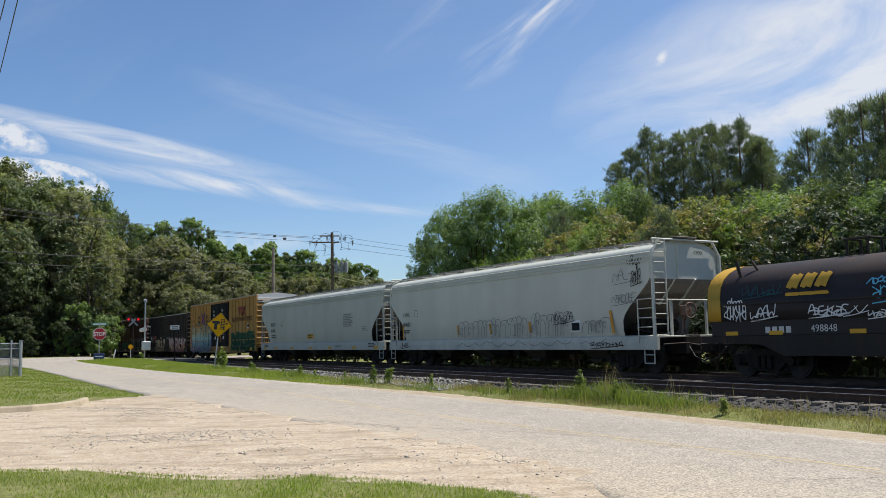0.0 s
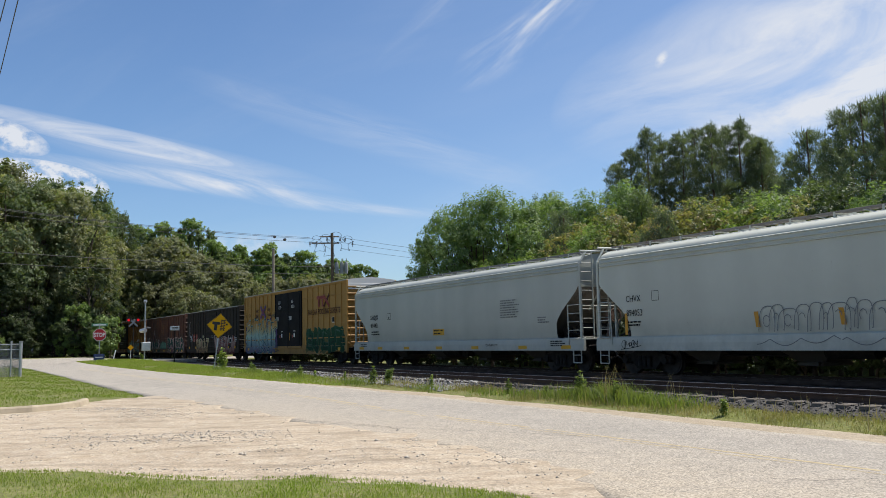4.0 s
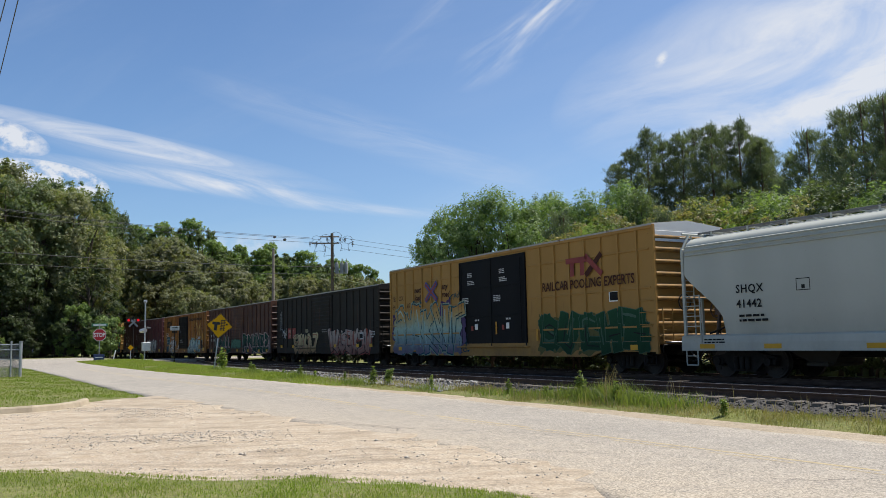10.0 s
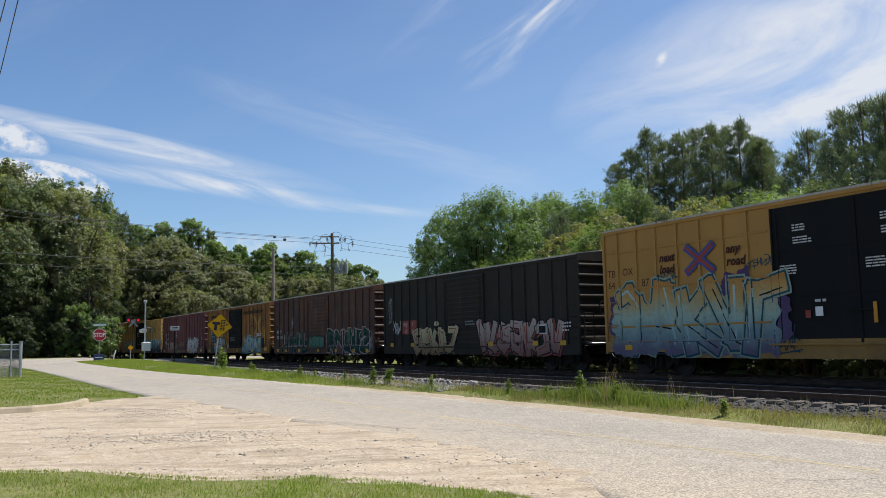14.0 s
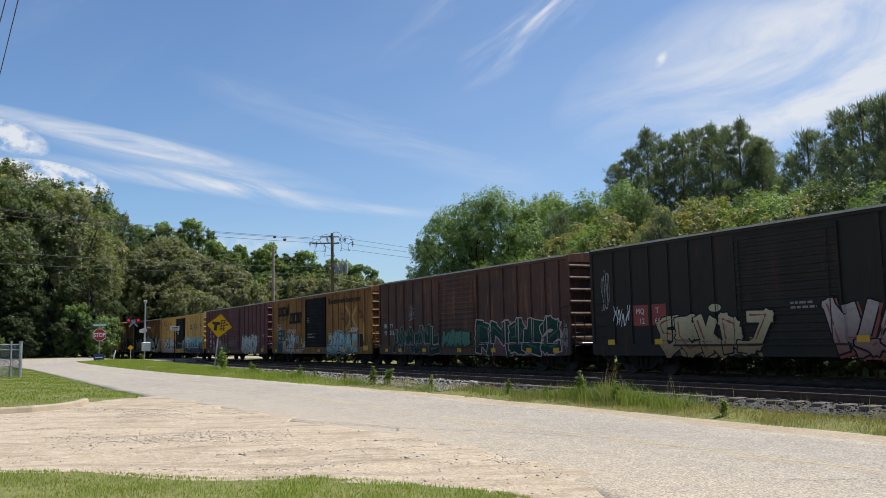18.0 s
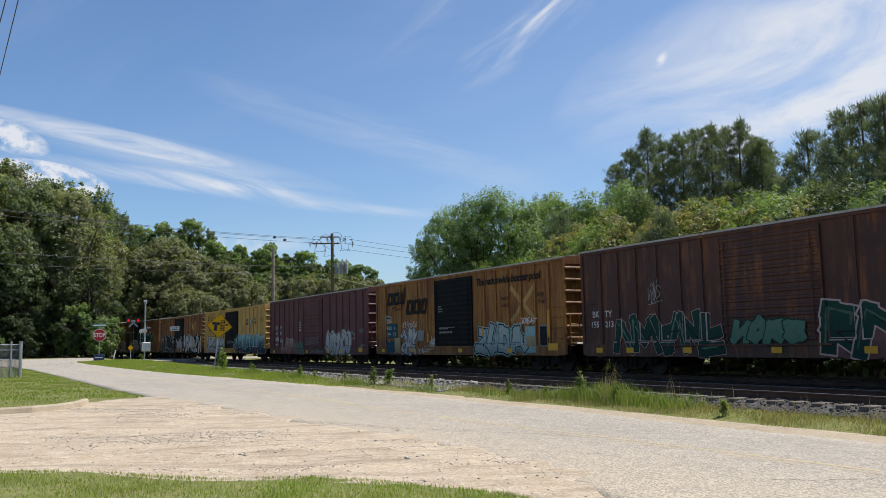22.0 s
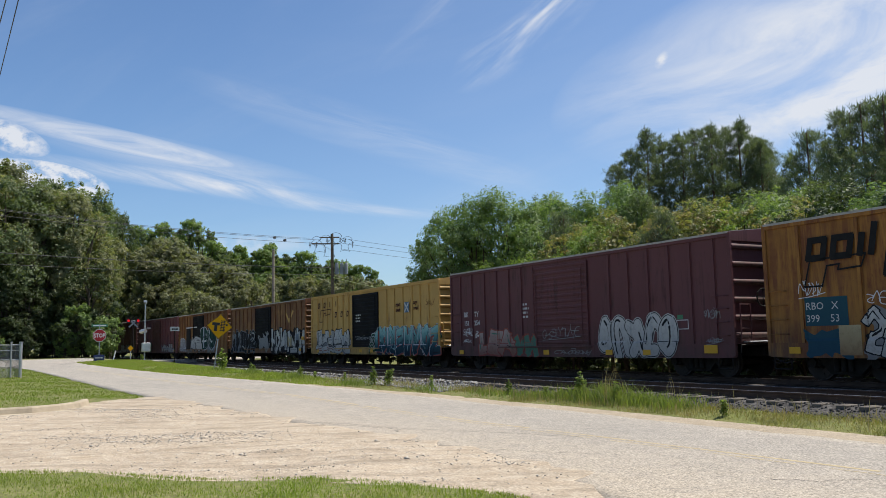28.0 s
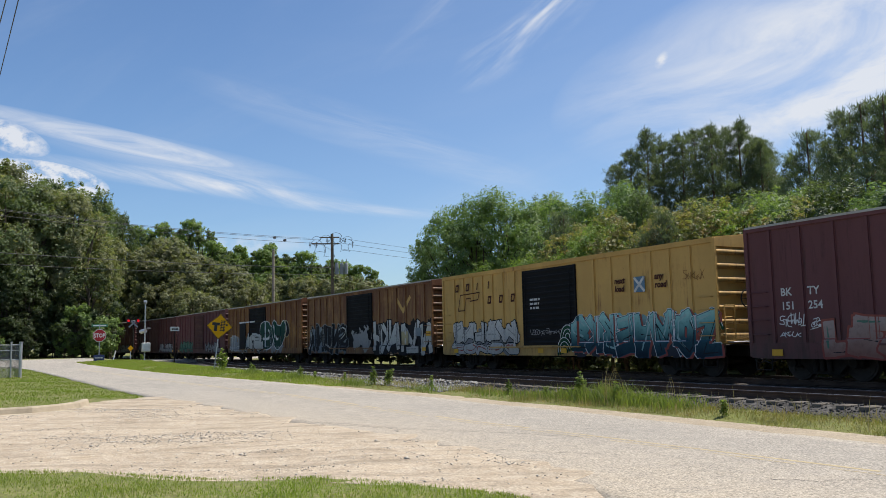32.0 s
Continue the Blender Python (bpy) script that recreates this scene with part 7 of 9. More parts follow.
    mark(c, "painted_panel", 4.9, 5.6, 1.1, 1.75, SPR["cream"], -1.616), mark(c, "painted_panel", 6.35, 6.9, 1.5, 1.9, SPR["bluegrey"], -1.618), mark(c, "painted_panel", 7.4, 7.85, 1.5, 1.72, REFLECT, -1.618)
    for sx in (-1, 1):
        m = Mesh()
        ribbon_line(m, [(5.0, 2.75), (5.0 + sx * 0.72, 3.4)], 0.2, -1.5575 - 0.001 * sx)
        part("emblem_bar", m, P["railtan"], c)
    reflectors(c, (7.2,), 0.8)
    # rusted orange boxcar
    c = put(boxcar(7.95, 0.66, 4.15, P["rustyel"], "rusted orange-brown boxcar with a black and white painted piece", (-2.6, 0.95), P["blackdoor"],
                   [-6.9, -5.9, -4.9, -3.9, 2.0, 3.0, 4.0, 5.0, 6.0, 7.0], ends=8), -125.1)
    cloud_of(c, -7.4, 4.6, 0.7, 1.9, SPR["grey"], 11.0, 0.002, 0.25)
    mark(c, "painted_panel", -5.0, -3.5, 0.9, 3.0, SPR["blackline"], -1.612, "black painted panel"), mark(c, "painted_panel", -5.0, -1.3, 2.9, 3.0, SPR["whiteline"], -1.614)
    graffiti(c, "KS", -3.4, 0.2, 0.8, 2.2, SPR["white"], SPR["blackline"], SPR["grey"], seed=82, lw=0.07, fat=0.2)
    graffiti(c, "CA", 0.3, 4.7, 0.8, 3.0, SPR["teal"], SPR["whiteline"], SPR["whiteline"], seed=84, lw=0.06, fat=0.25, square=False)
    graffiti(c, "O", 4.8, 5.6, 1.7, 2.9, SPR["blackline"], SPR["cream"], None, seed=83, square=False, lw=0.05, fat=0.25)
    graffiti(c, "UIL", -8.0 + 0.6, -5.2, 0.8, 2.0, SPR["grey"], SPR["whiteline"], None, seed=81, lw=0.04, fat=0.2)
    # dark red boxcars at the tail
    for k, s in enumerate((-142.1, -159.1, -176.1, -193.1)):
        c = put(boxcar(7.95, 0.62, 4.2, P["maroon"] if k % 2 == 0 else P["darkred"], "dirty dark red boxcar with pale scrawled graffiti", (-1.6, 1.6), P["darkred"],
                       [-7.0, -6.0, -5.0, -4.0, -3.0, 2.4, 3.4, 4.4, 5.4, 6.4], ends=7), s)
        graffiti(c, ("SAENK", "NOVE", "LESA", "KORN")[k], -6.8, -2.2, 0.7, 1.7, SPR["greygreen"] if k == 0 else SPR["grey"], SPR["teal"], None, seed=91 + k, lw=0.04)
        graffiti(c, ("VANEL", "RUSE", "NEOK", "TAVE")[k], 2.2, 6.8, 0.7, 1.6, SPR["grey"], SPR["blackline"], None, seed=95 + k, lw=0.04)
        reflectors(c, (-7.1, 7.1), 0.75)


train()


def car_x(s, t):
    u = t - 16.0
    return s + 4.1298 * u + 0.0012 * u * u - 0.0001265 * u * u * u

# ------------------------------------------------------------------ trees and shrubs
def leaf_cloud(centres, spread, per, size, r, flat=0.75, up=0.5, face=0.8):
    """Small bent leaves, thick round the given centres."""
    n = len(centres) * per
    c = np.repeat(centres, per, 0)
    s = np.repeat(spread, per)[:, None]
    d = r.normal(0, 1, (n, 3))
    d /= np.linalg.norm(d, axis=1)[:, None] + 1e-9
    d *= (r.random((n, 1)) ** 0.45) * s
    d[:, 2] *= flat
    p = c + d
    nrm = d / (s + 1e-6) * face + r.normal(0, 0.6, (n, 3)) + np.array([0, 0, up])
    nrm /= np.linalg.norm(nrm, axis=1)[:, None]
    a = np.cross(nrm, r.normal(0, 1, (n, 3)))
    a /= np.linalg.norm(a, axis=1)[:, None] + 1e-9
    b = np.cross(nrm, a)
    sz = size * r.uniform(0.6, 1.4, (n, 1))
    v = np.stack([p - a * sz * 0.6 - b * sz * 0.34, p - a * sz * 0.5 + b * sz * 0.38, p + a * sz * 0.62], 1)
    return v.reshape(-1, 3), np.arange(n * 3).reshape(n, 3)


def limb_path(a, b, r, sag=0.12, n=5):
    a, b = np.array(a, float), np.array(b, float)
    L = np.linalg.norm(b - a)
    off = r.normal(0, sag * L * 0.35, 3)
    return [tuple(a * (1 - t) + b * t + off * math.sin(math.pi * t) + np.array([0, 0, sag * L * math.sin(math.pi * t)])) for t in np.linspace(0, 1, n)]


def broadleaf(h, rad, seed, mat, label, bare=0.25, ncl=60, per=190, leaf=0.30, stems=1, lobes=16):
    """A tree or tall shrub: tapered trunk, limbs, boughs that billow out, and on each many small sprays of leaves."""
    r = np.random.default_rng(seed)
    t = thing("tree" if stems == 1 else "shrub", label=label, category="tree" if stems == 1 else "shrub", group="trees along the railway" if stems == 1 else "shrubs along the railway")
    mid, hz = h * (bare + 1) / 2, h * (1 - bare) / 2
    B, V = [], []
    total = ncl * per
    lobes = int(lobes * 1.5)
    for k in range(lobes):
        z = 1 - 1.93 * (k + r.uniform(0.2, 0.8)) / lobes
        a = k * 2.399 + r.normal(0, 0.35)
        w = max(0.0, 1 - abs(z) ** 2.6) ** 0.5
        q = r.uniform(0.50, 0.84)
        o = np.array([math.cos(a) * w * q * rad, math.sin(a) * w * q * rad, mid + z * hz * r.uniform(0.62, 0.80)])
        B.append(o)
        rho = rad * r.uniform(0.20, 0.38)
        axis = np.array([math.cos(a) * w, math.sin(a) * w, z])
        n = int(total / lobes * (rho / rad / 0.30) ** 2)
        # sprays of leaves over the outer face of the bough, and a thinner layer between them
        ns = max(6, n // 34)
        sd = r.normal(0, 1, (ns, 3))
        sd /= np.linalg.norm(sd, axis=1)[:, None]
        sd += 0.7 * axis + np.array([0, 0, 0.2])
        sd /= np.linalg.norm(sd, axis=1)[:, None]
        sr = rho * r.uniform(0.60, 1.20, ns)
        loose = r.random(n) < 0.22
        pick = r.integers(0, ns, n)
        off = r.normal(0, 1, (n, 3))
        off /= np.linalg.norm(off, axis=1)[:, None]
        off *= (r.random((n, 1)) ** 0.4) * rho * 0.25 * np.where(loose, 2.1, 1.0)[:, None] * r.uniform(0.6, 1.3, ns)[pick][:, None]
        off[:, 2] *= 0.75
        d = sd[pick] * (sr[pick] * np.where(loose, 0.80, 1.0))[:, None] + off
        p = o + d * np.array([1, 1, 0.85 * min(1.3, hz / rad)])
        nrm = sd[pick] * 0.7 + off / (rho * 0.3) * 0.5 + r.normal(0, 0.5, (n, 3)) + np.array([0, 0, 0.4])
        nrm /= np.linalg.norm(nrm, axis=1)[:, None]
        e = np.cross(nrm, r.normal(0, 1, (n, 3)))
        e /= np.linalg.norm(e, axis=1)[:, None] + 1e-9
        g = np.cross(nrm, e)
        sz = leaf * r.uniform(0.6, 1.4, (n, 1))
        V.append(np.stack([p - e * sz * 0.6 - g * sz * 0.34, p - e * sz * 0.5 + g * sz * 0.38, p + e * sz * 0.62], 1).reshape(-1, 3))
    v = np.concatenate(V)
    v[v[:, 2] < 0.02, 2] = 0.05
    part("crown", quick("crown", v, np.arange(len(v)).reshape(-1, 3)), mat, t)
    m = Mesh()
    tops = []
    for k in range(stems):
        x, y = (0, 0) if stems == 1 else r.normal(0, rad * 0.2, 2)
        tr = 0.022 * h if stems == 1 else 0.012 * h + 0.02
        path = limb_path((x, y, -0.15), (x + r.normal(0, 0.03 * h), y + r.normal(0, 0.03 * h), h * 0.72), r, 0.0, 6)
        m.pipe(path, tr, 8, tr * 0.3)
        tops.append(path)
    for k, o in enumerate(B):
        path = tops[k % stems]
        st = path[min(4, 1 + int(r.integers(0, 4)))]
        if st[2] < o[2] + 0.5:
            m.pipe(limb_path(st, o, r, 0.06, 4), 0.008 * h, 5, 0.003 * h)
    part("trunk", m, M["bark"], t)
    return t


def pine(h, rad, seed, label, start=0.38, nb=60, tufts=4, needle=0.42):
    """A pine: bare lower trunk, spaced boughs that end in bunches of needles, sky between them."""
    r = np.random.default_rng(seed)
    t = thing("pine_tree", label=label, category="tree", group="pines behind the railway")
    m = Mesh()
    m.pipe(limb_path((0, 0, -0.15), (r.normal(0, 0.3), r.normal(0, 0.3), h), r, 0.0, 8), 0.014 * h, 8, 0.03)
    V = []
    for k in range(nb):
        f = start + (1 - start) * (k + r.random()) / nb
        z = f * h
        u = (f - start) / (1 - start)
        L = rad * (1.0 - u) ** 0.7 * r.uniform(0.5, 1.2) * (0.6 + 0.4 * min(1, u * 4)) + 0.2
        a = k * 2.399 + r.normal(0, 0.4)
        e = np.array([math.cos(a) * L, math.sin(a) * L, z + L * (0.15 + 0.5 * u) + r.normal(0, 0.15)])
        b = np.array([0, 0, z])
        m.tube(tuple(b), tuple(e), 0.035 * (1.2 - u), 0.012, 4, False)
        for j in range(tufts + int(2.5 * L)):
            s = r.uniform(0.30, 1.05)
            c = b + (e - b) * s + r.normal(0, 0.16 + 0.07 * L, 3) * np.array([1, 1, 0.8])
            w = np.array([c[0] * 0.25, c[1] * 0.25, 0.9])
            w /= np.linalg.norm(w)
            for i in range(20):
                d = w * 0.8 + r.normal(0, 0.5, 3)
                d /= np.linalg.norm(d)
                s_ = np.cross(d, r.normal(0, 1, 3))
                s_ /= np.linalg.norm(s_)
                o = c + r.normal(0, 0.10, 3)
                ln = needle * r.uniform(0.6, 1.2)
                V.append((o - s_ * 0.021, o + s_ * 0.021, o + d * ln))
    v = np.array(V).reshape(-1, 3)
    part("crown", quick("crown", v, np.arange(len(v)).reshape(-1, 3)), M["needle"], t)
    part("trunk", m, M["pinebark"], t)
    return t


def settled(x, y):
    return float(ground_z(x, y)) - 0.02


def grow(proto, hp, rows, seed, squash=(0.9, 1.12)):
    """Copies of one tree, each with its height, turned and stretched a little."""
    r = random.Random(seed)
    for k, row in enumerate(rows):
        x, y, h = row[:3]
        if x < -94:
            # stand clear of the curving line
            gap = y - TRAIN_Y - float(swing(x))
            need = 2.6 + 0.20 * h * (row[3] if len(row) > 3 else 1.0)
            if abs(gap) < need:
                y += (need if gap > 0 else -need) - gap
        z = settled(x, y)
        s = (h - z) / hp
        w = s * r.uniform(*squash) * (row[3] if len(row) > 3 else 1.0)
        m = Matrix.Translation((x, y, z)) @ Matrix.Rotation(r.uniform(0, 6.28), 4, 'Z') @ Matrix.Diagonal((w, w * r.uniform(0.92, 1.08), s, 1))
        if k == 0:
            proto.matrix_world = m
        else:
            c = copy_thing(proto, Matrix())
            c.matrix_basis = m


# woods to the west, on this side of the tracks
oakA = broadleaf(20, 6.4, 101, M["leafA"], "dark green leafy tree at the edge of the woods", 0.0, 440, 92, 0.25, lobes=26)
oakB = broadleaf(20, 6.2, 102, M["leafC"], "dusty olive leafy tree at the edge of the woods", 0.0, 440, 92, 0.25, lobes=24)
grow(oakA, 20, [(-106.0, -0.7, 20.4), (-103.9, 5.1, 21.4), (-118.0, 0.7, 26.2), (-117.8, 7.3, 24.1), (-114.5, 11.0, 23.8, 0.9), (-131.9, 19.9, 23.0, 0.45), (-118, -5, 23.8), (-106, -9, 21)], 1)
grow(oakB, 20, [(-106.0, 2.0, 22.6), (-105.7, 8.4, 21.0), (-103.4, 11.1, 20.3, 0.85), (-153.1, 19.8, 27.7, 0.60), (-116.9, 4.1, 25.8), (-152.7, 18.6, 26.5, 0.42), (-135.9, 20.7, 22.5, 0.45), (-108, -5, 21), (-145.6, 19.8, 23.0, 0.45), (-105, -3, 20)], 2)
# woods beyond the tracks
oakC = broadleaf(20, 5.0, 103, M["leafB"], "bright green leafy tree in the woods beyond the tracks", 0.0, 330, 62, 0.31, lobes=20)
oakD = broadleaf(20, 5.0, 104, M["leafA"], "dark green leafy tree in the woods beyond the tracks", 0.0, 330, 62, 0.31, lobes=20)
grow(oakC, 20, [(-145.1, 29.2, 23.2, 0.8), (-138.3, 32.3, 23.0, 0.7), (-152, 26.6, 23.4, 0.9), (-128.6, 37.6, 17.6, 0.9), (-123.5, 40.7, 17.6, 0.7), (-118.0, 44.3, 15.9, 0.9), (-114.0, 48.9, 13.7, 0.9), (-113.0, 51.1, 13.5, 0.9), (-112.2, 52.8, 12.6, 0.7), (-120, 50, 15), (-132, 34.5, 18.6, 0.8), (-122, 39.5, 16.6, 0.9)], 3)
grow(oakD, 20, [(-147.5, 27.3, 23.0, 0.9), (-142.7, 31.1, 23.4, 0.8), (-135.9, 33.5, 22.2, 0.65), (-131.3, 35.6, 18.2, 0.9), (-125.9, 39.7, 17.7, 0.9), (-120.6, 42.8, 16.8, 0.9), (-117.0, 46.7, 14.7, 0.9), (-138, 37, 19), (-128, 44, 17), (-150, 30, 22.6), (-116, 45, 14.6), (-127, 36, 16.4), (-135, 36.9, 18.0, 0.9), (-131.5, 39.2, 17.7, 0.85), (-118.6, 47.5, 14.6, 0.9), (-115.6, 50.6, 14.0, 0.9)], 4)
# smaller trees close behind the line
oakE = broadleaf(14, 4.6, 105, M["leafC"], "olive green tree behind the railway", 0.0, 300, 62, 0.26, lobes=18)
grow(oakE, 14, [(-97.5, 25.6, 7.6), (-101, 25.0, 8.6), (-104.5, 24.6, 9.4), (-108.5, 24.2, 10.2), (-112.5, 23.4, 11.0), (-117, 22.6, 11.6), (-128, 25.4, 18.6, 0.9), (-124, 25.0, 18.0, 0.9), (-133, 26.4, 19.6), (-120.0, 24.9, 17.4, 0.9), (-117.6, 26.0, 16.0, 0.85), (-115.1, 27.5, 15.0, 0.9), (-111.6, 28.3, 13.9), (-108.1, 29.4, 12.6), (-103.7, 30.3, 11.2), (-99.3, 30.9, 9.7), (-106.1, 35.9, 11.2), (-103.5, 37.3, 10.7), (-100.7, 38.9, 11.0), (-98.0, 40.5, 10.9), (-95.2, 41.9, 10.4), (-110.5, 25.8, 12.0, 0.8), (-94.3, 44.0, 10.0)], 5)
# bright tree group beyond the train
ashA = broadleaf(11, 4.3, 106, M["leafH"], "bright green broadleaf tree behind the train", 0.02, 480, 92, 0.125, lobes=24)
ashB = broadleaf(11, 4.0, 107, M["leafA"], "darker green broadleaf tree behind the train", 0.02, 460, 92, 0.125, lobes=22)
grow(ashA, 11, [(-50.9, 29.9, 10.8, 0.72), (-48.1, 30.5, 11.5, 0.85), (-46.3, 31.6, 11.5, 0.95), (-46.0, 34.4, 11.4, 0.9), (-52.4, 29.6, 8.8, 0.55), (-39.7, 35.2, 11.2, 0.8), (-26.7, 35.0, 8.6), (-20.2, 33.2, 7.8)], 6)
grow(ashB, 11, [(-52.6, 39.8, 13.1, 0.7), (-41.6, 34.5, 10.3, 0.75), (-37.2, 34.9, 10.5, 0.75), (-43.7, 35.0, 10.2, 0.8), (-34, 37, 9.6), (-24.5, 34.6, 8.8), (-30.5, 37, 9.4), (-14, 33, 9), (-6, 34, 10)], 7)
# overgrown bank with flowering shrubs
shrubA = broadleaf(7.6, 3.0, 108, M["leafD"], "pale green flowering shrub on the railway bank", 0.0, 340, 60, 0.11, stems=4, lobes=26)
shrubB = broadleaf(7.6, 3.0, 109, M["leafE"], "light green shrub on the railway bank", 0.0, 340, 60, 0.11, stems=4, lobes=26)
grow(shrubA, 7.6, [(-30.5, 29.4, 7.9), (-29.0, 30.6, 8.1), (-27.4, 31.9, 8.1), (-32.9, 29.6, 8.0), (-24.0, 30.9, 7.4), (-36.1, 29.0, 7.8)], 8)
grow(shrubB, 7.6, [(-33.8, 28.7, 7.8), (-28.2, 34.0, 9.0), (-26.1, 31.6, 7.9), (-38.4, 32.0, 9.0), (-40.5, 29.5, 7.2), (-43.5, 29.0, 7.0)], 9)
# bank shrubs whose shade is painted into the leaves
shrubC = broadleaf(7.0, 3.0, 113, M["leafG"], "shrub on the railway bank with shade in its leaf colour", 0.0, 320, 44, 0.13, stems=4, lobes=20)
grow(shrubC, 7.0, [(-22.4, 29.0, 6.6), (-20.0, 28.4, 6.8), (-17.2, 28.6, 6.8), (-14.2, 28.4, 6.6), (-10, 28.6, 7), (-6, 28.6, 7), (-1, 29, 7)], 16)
cedar = pine(7.2, 1.5, 123, "small dark conifer among the bank shrubs", 0.05, 60, 5, 0.22)
grow(cedar, 7.2, [(-28.6, 28.3, 7.2), (-29.7, 28.2, 6.4), (-38.6, 30.0, 8.6)], 18, (1.0, 1.2))
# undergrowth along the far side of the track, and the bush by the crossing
# scrub leaves carry the shade below the cars in their colour
scrub = broadleaf(3.2, 1.9, 110, M["leafF"], "low shrub along the far side of the track, shade in its leaf colour", 0.0, 130, 36, 0.17, stems=3, lobes=14)
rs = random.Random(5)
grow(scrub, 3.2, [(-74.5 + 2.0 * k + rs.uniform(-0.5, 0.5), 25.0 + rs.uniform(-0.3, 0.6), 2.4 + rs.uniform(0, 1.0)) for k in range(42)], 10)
bush = broadleaf(5.5, 2.6, 111, M["leafB"], "bright leafy bush beside the crossing road", 0.0, 240, 44, 0.24, stems=4, lobes=16)
grow(bush, 5.5, [(-92.6, 13.0, 5.0, 0.75), (-91.6, 12.2, 3.6, 0.8), (-95.5, 12.9, 4.4, 0.6), (-96.0, 11.2, 6.4, 0.7), (-96.0, 9.5, 3.2), (-95.6, 3.4, 3.0), (-95.8, -4, 3.0)], 11)
# plants at the woods' foot, their shade put into the leaf colour
under = broadleaf(4.4, 2.4, 112, M["leafK"], "understory shrub at the foot of the woods, shade in its leaf colour", 0.0, 220, 60, 0.19, stems=3, lobes=16)
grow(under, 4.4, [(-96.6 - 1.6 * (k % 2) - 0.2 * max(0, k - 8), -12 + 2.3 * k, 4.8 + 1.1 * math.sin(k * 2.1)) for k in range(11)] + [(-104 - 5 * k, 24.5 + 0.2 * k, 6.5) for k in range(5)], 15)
low = broadleaf(14, 4.6, 114, M["leafK"], "leafy young tree at the foot of the woods", 0.0, 320, 62, 0.24, lobes=20)
grow(low, 14, [(-98.8 - 1.2 * (k % 2), -11 + 2.9 * k, 9.6 + 1.8 * math.sin(k * 1.7)) for k in range(9)], 17)
# pines
pineA = pine(20, 3.6, 120, "tall dark pine behind the railway bank", 0.30, 86, 6, 0.42)
pineB = pine(20, 3.6, 121, "tall dark pine with an open crown", 0.34, 76, 6, 0.42)
grow(pineA, 20, [(-62.6, 56.0, 18.6), (-57.7, 55.5, 20.9), (-55.6, 57.5, 20.2), (-52.2, 57.9, 20.3), (-50.3, 59.6, 20.5), (-52.6, 65.5, 19.0)], 12, (1.0, 1.25))
grow(pineB, 20, [(-60.2, 55.7, 19.6), (-59.5, 59.3, 20.6), (-56.0, 59.9, 21.0), (-55.3, 63.2, 21.3), (-50.7, 61.9, 19.3), (-48.8, 60.5, 18.6)], 13, (1.0, 1.25))
pineC = pine(14, 2.8, 122, "young pine with upswept branches", 0.06, 80, 6, 0.33)
grow(pineC, 14, [(-37.5, 49.4, 13.6), (-34.1, 46.9, 14.4), (-30.9, 44.3, 12.8), (-28.0, 41.4, 13.5), (-24.9, 38.7, 12.9), (-23.1, 37.5, 12.6), (-21.2, 38.5, 13.2), (-18.8, 37.0, 13), (-39.5, 51.0, 12.6), (-27.0, 44, 13.4)], 14, (1.0, 1.3))


# ------------------------------------------------------------------ grass and weeds
def blades(name, x, y, z, h, w, mat, label, category, seed, lean=0.5):
    r = np.random.default_rng(seed)
    n = len(x)
    a = r.uniform(0, 6.28, n)
    l = r.uniform(0.1, 1.0, n) * lean * h
    b = r.uniform(0, 6.28, n)
    dx, dy = np.cos(a) * w / 2, np.sin(a) * w / 2
    p = np.stack([x, y, z], 1)
    s = np.stack([dx, dy, 0 * dx], 1)
    mid = p + np.stack([np.cos(b) * l * 0.3, np.sin(b) * l * 0.3, h * 0.55], 1)
    tip = p + np.stack([np.cos(b) * l, np.sin(b) * l, h * r.uniform(0.8, 1.0, n)], 1)
    v = np.stack([p - s, p + s, mid + s * 0.8, tip, mid - s * 0.8], 1)
    k = np.arange(n)[:, None] * 5
    # two triangles for the foot and one for the tip
    tri = np.concatenate([k + np.array([[0, 1, 2]]), k + np.array([[0, 2, 4]]), k + np.array([[4, 2, 3]])], 0)
    return solid(name, quick(name, v.reshape(-1, 3), tri), mat, label=label, category=category, kind="stuff")


def clumped(n, x0, x1, y0, y1, seed, test, size=0.8):
    r = np.random.default_rng(seed)
    x, y = r.uniform(x0, x1, n), r.uniform(y0, y1, n)
    dens = 0.55 + 0.45 * wavy(x, y, 2.2 / size)
    ok = test(x, y) & (r.random(n) < dens)
    return x[ok], y[ok], r


x, y, r = clumped(170000, -15.5, -5.2, -3.0, 5.8, 21, lambda x, y: (y < lawn_line(x) - 0.05 + 0.12 * wavy(x, y, 5.0)) & (y > -0.35 * (x + 6) - 3.2), 0.9)
blades("lawn_grass", x, y, ground_z(x, y), r.uniform(0.02, 0.055, len(x)) * (1 + 0.3 * wavy(x, y, 3.1)), r.uniform(0.004, 0.009, len(x)), M["blade"], "short mown lawn in the foreground", "grass", 31, 0.8)
x, y, r = clumped(170000, -64, -25, -9.0, 5.4, 22, lambda x, y: (y < near_edge(x) - 0.04 + 0.12 * wavy(x, y, 3.0)) & ((x < -28.3) | (y < np.interp(x, [-27.4, -26.6, -25.6, -24.95], [3.1, 3.0, 2.6, 2.0])) & (x < -24.9)), 1.2)
blades("lawn_grass", x, y, ground_z(x, y), r.uniform(0.03, 0.08, len(x)), r.uniform(0.010, 0.020, len(x)), M["blade"], "short mown lawn behind the kerb", "grass", 32, 0.8)


def verge_lo(x):
    return far_edge(x) + 0.12 + 0.95 * ease(-38, -16, x)


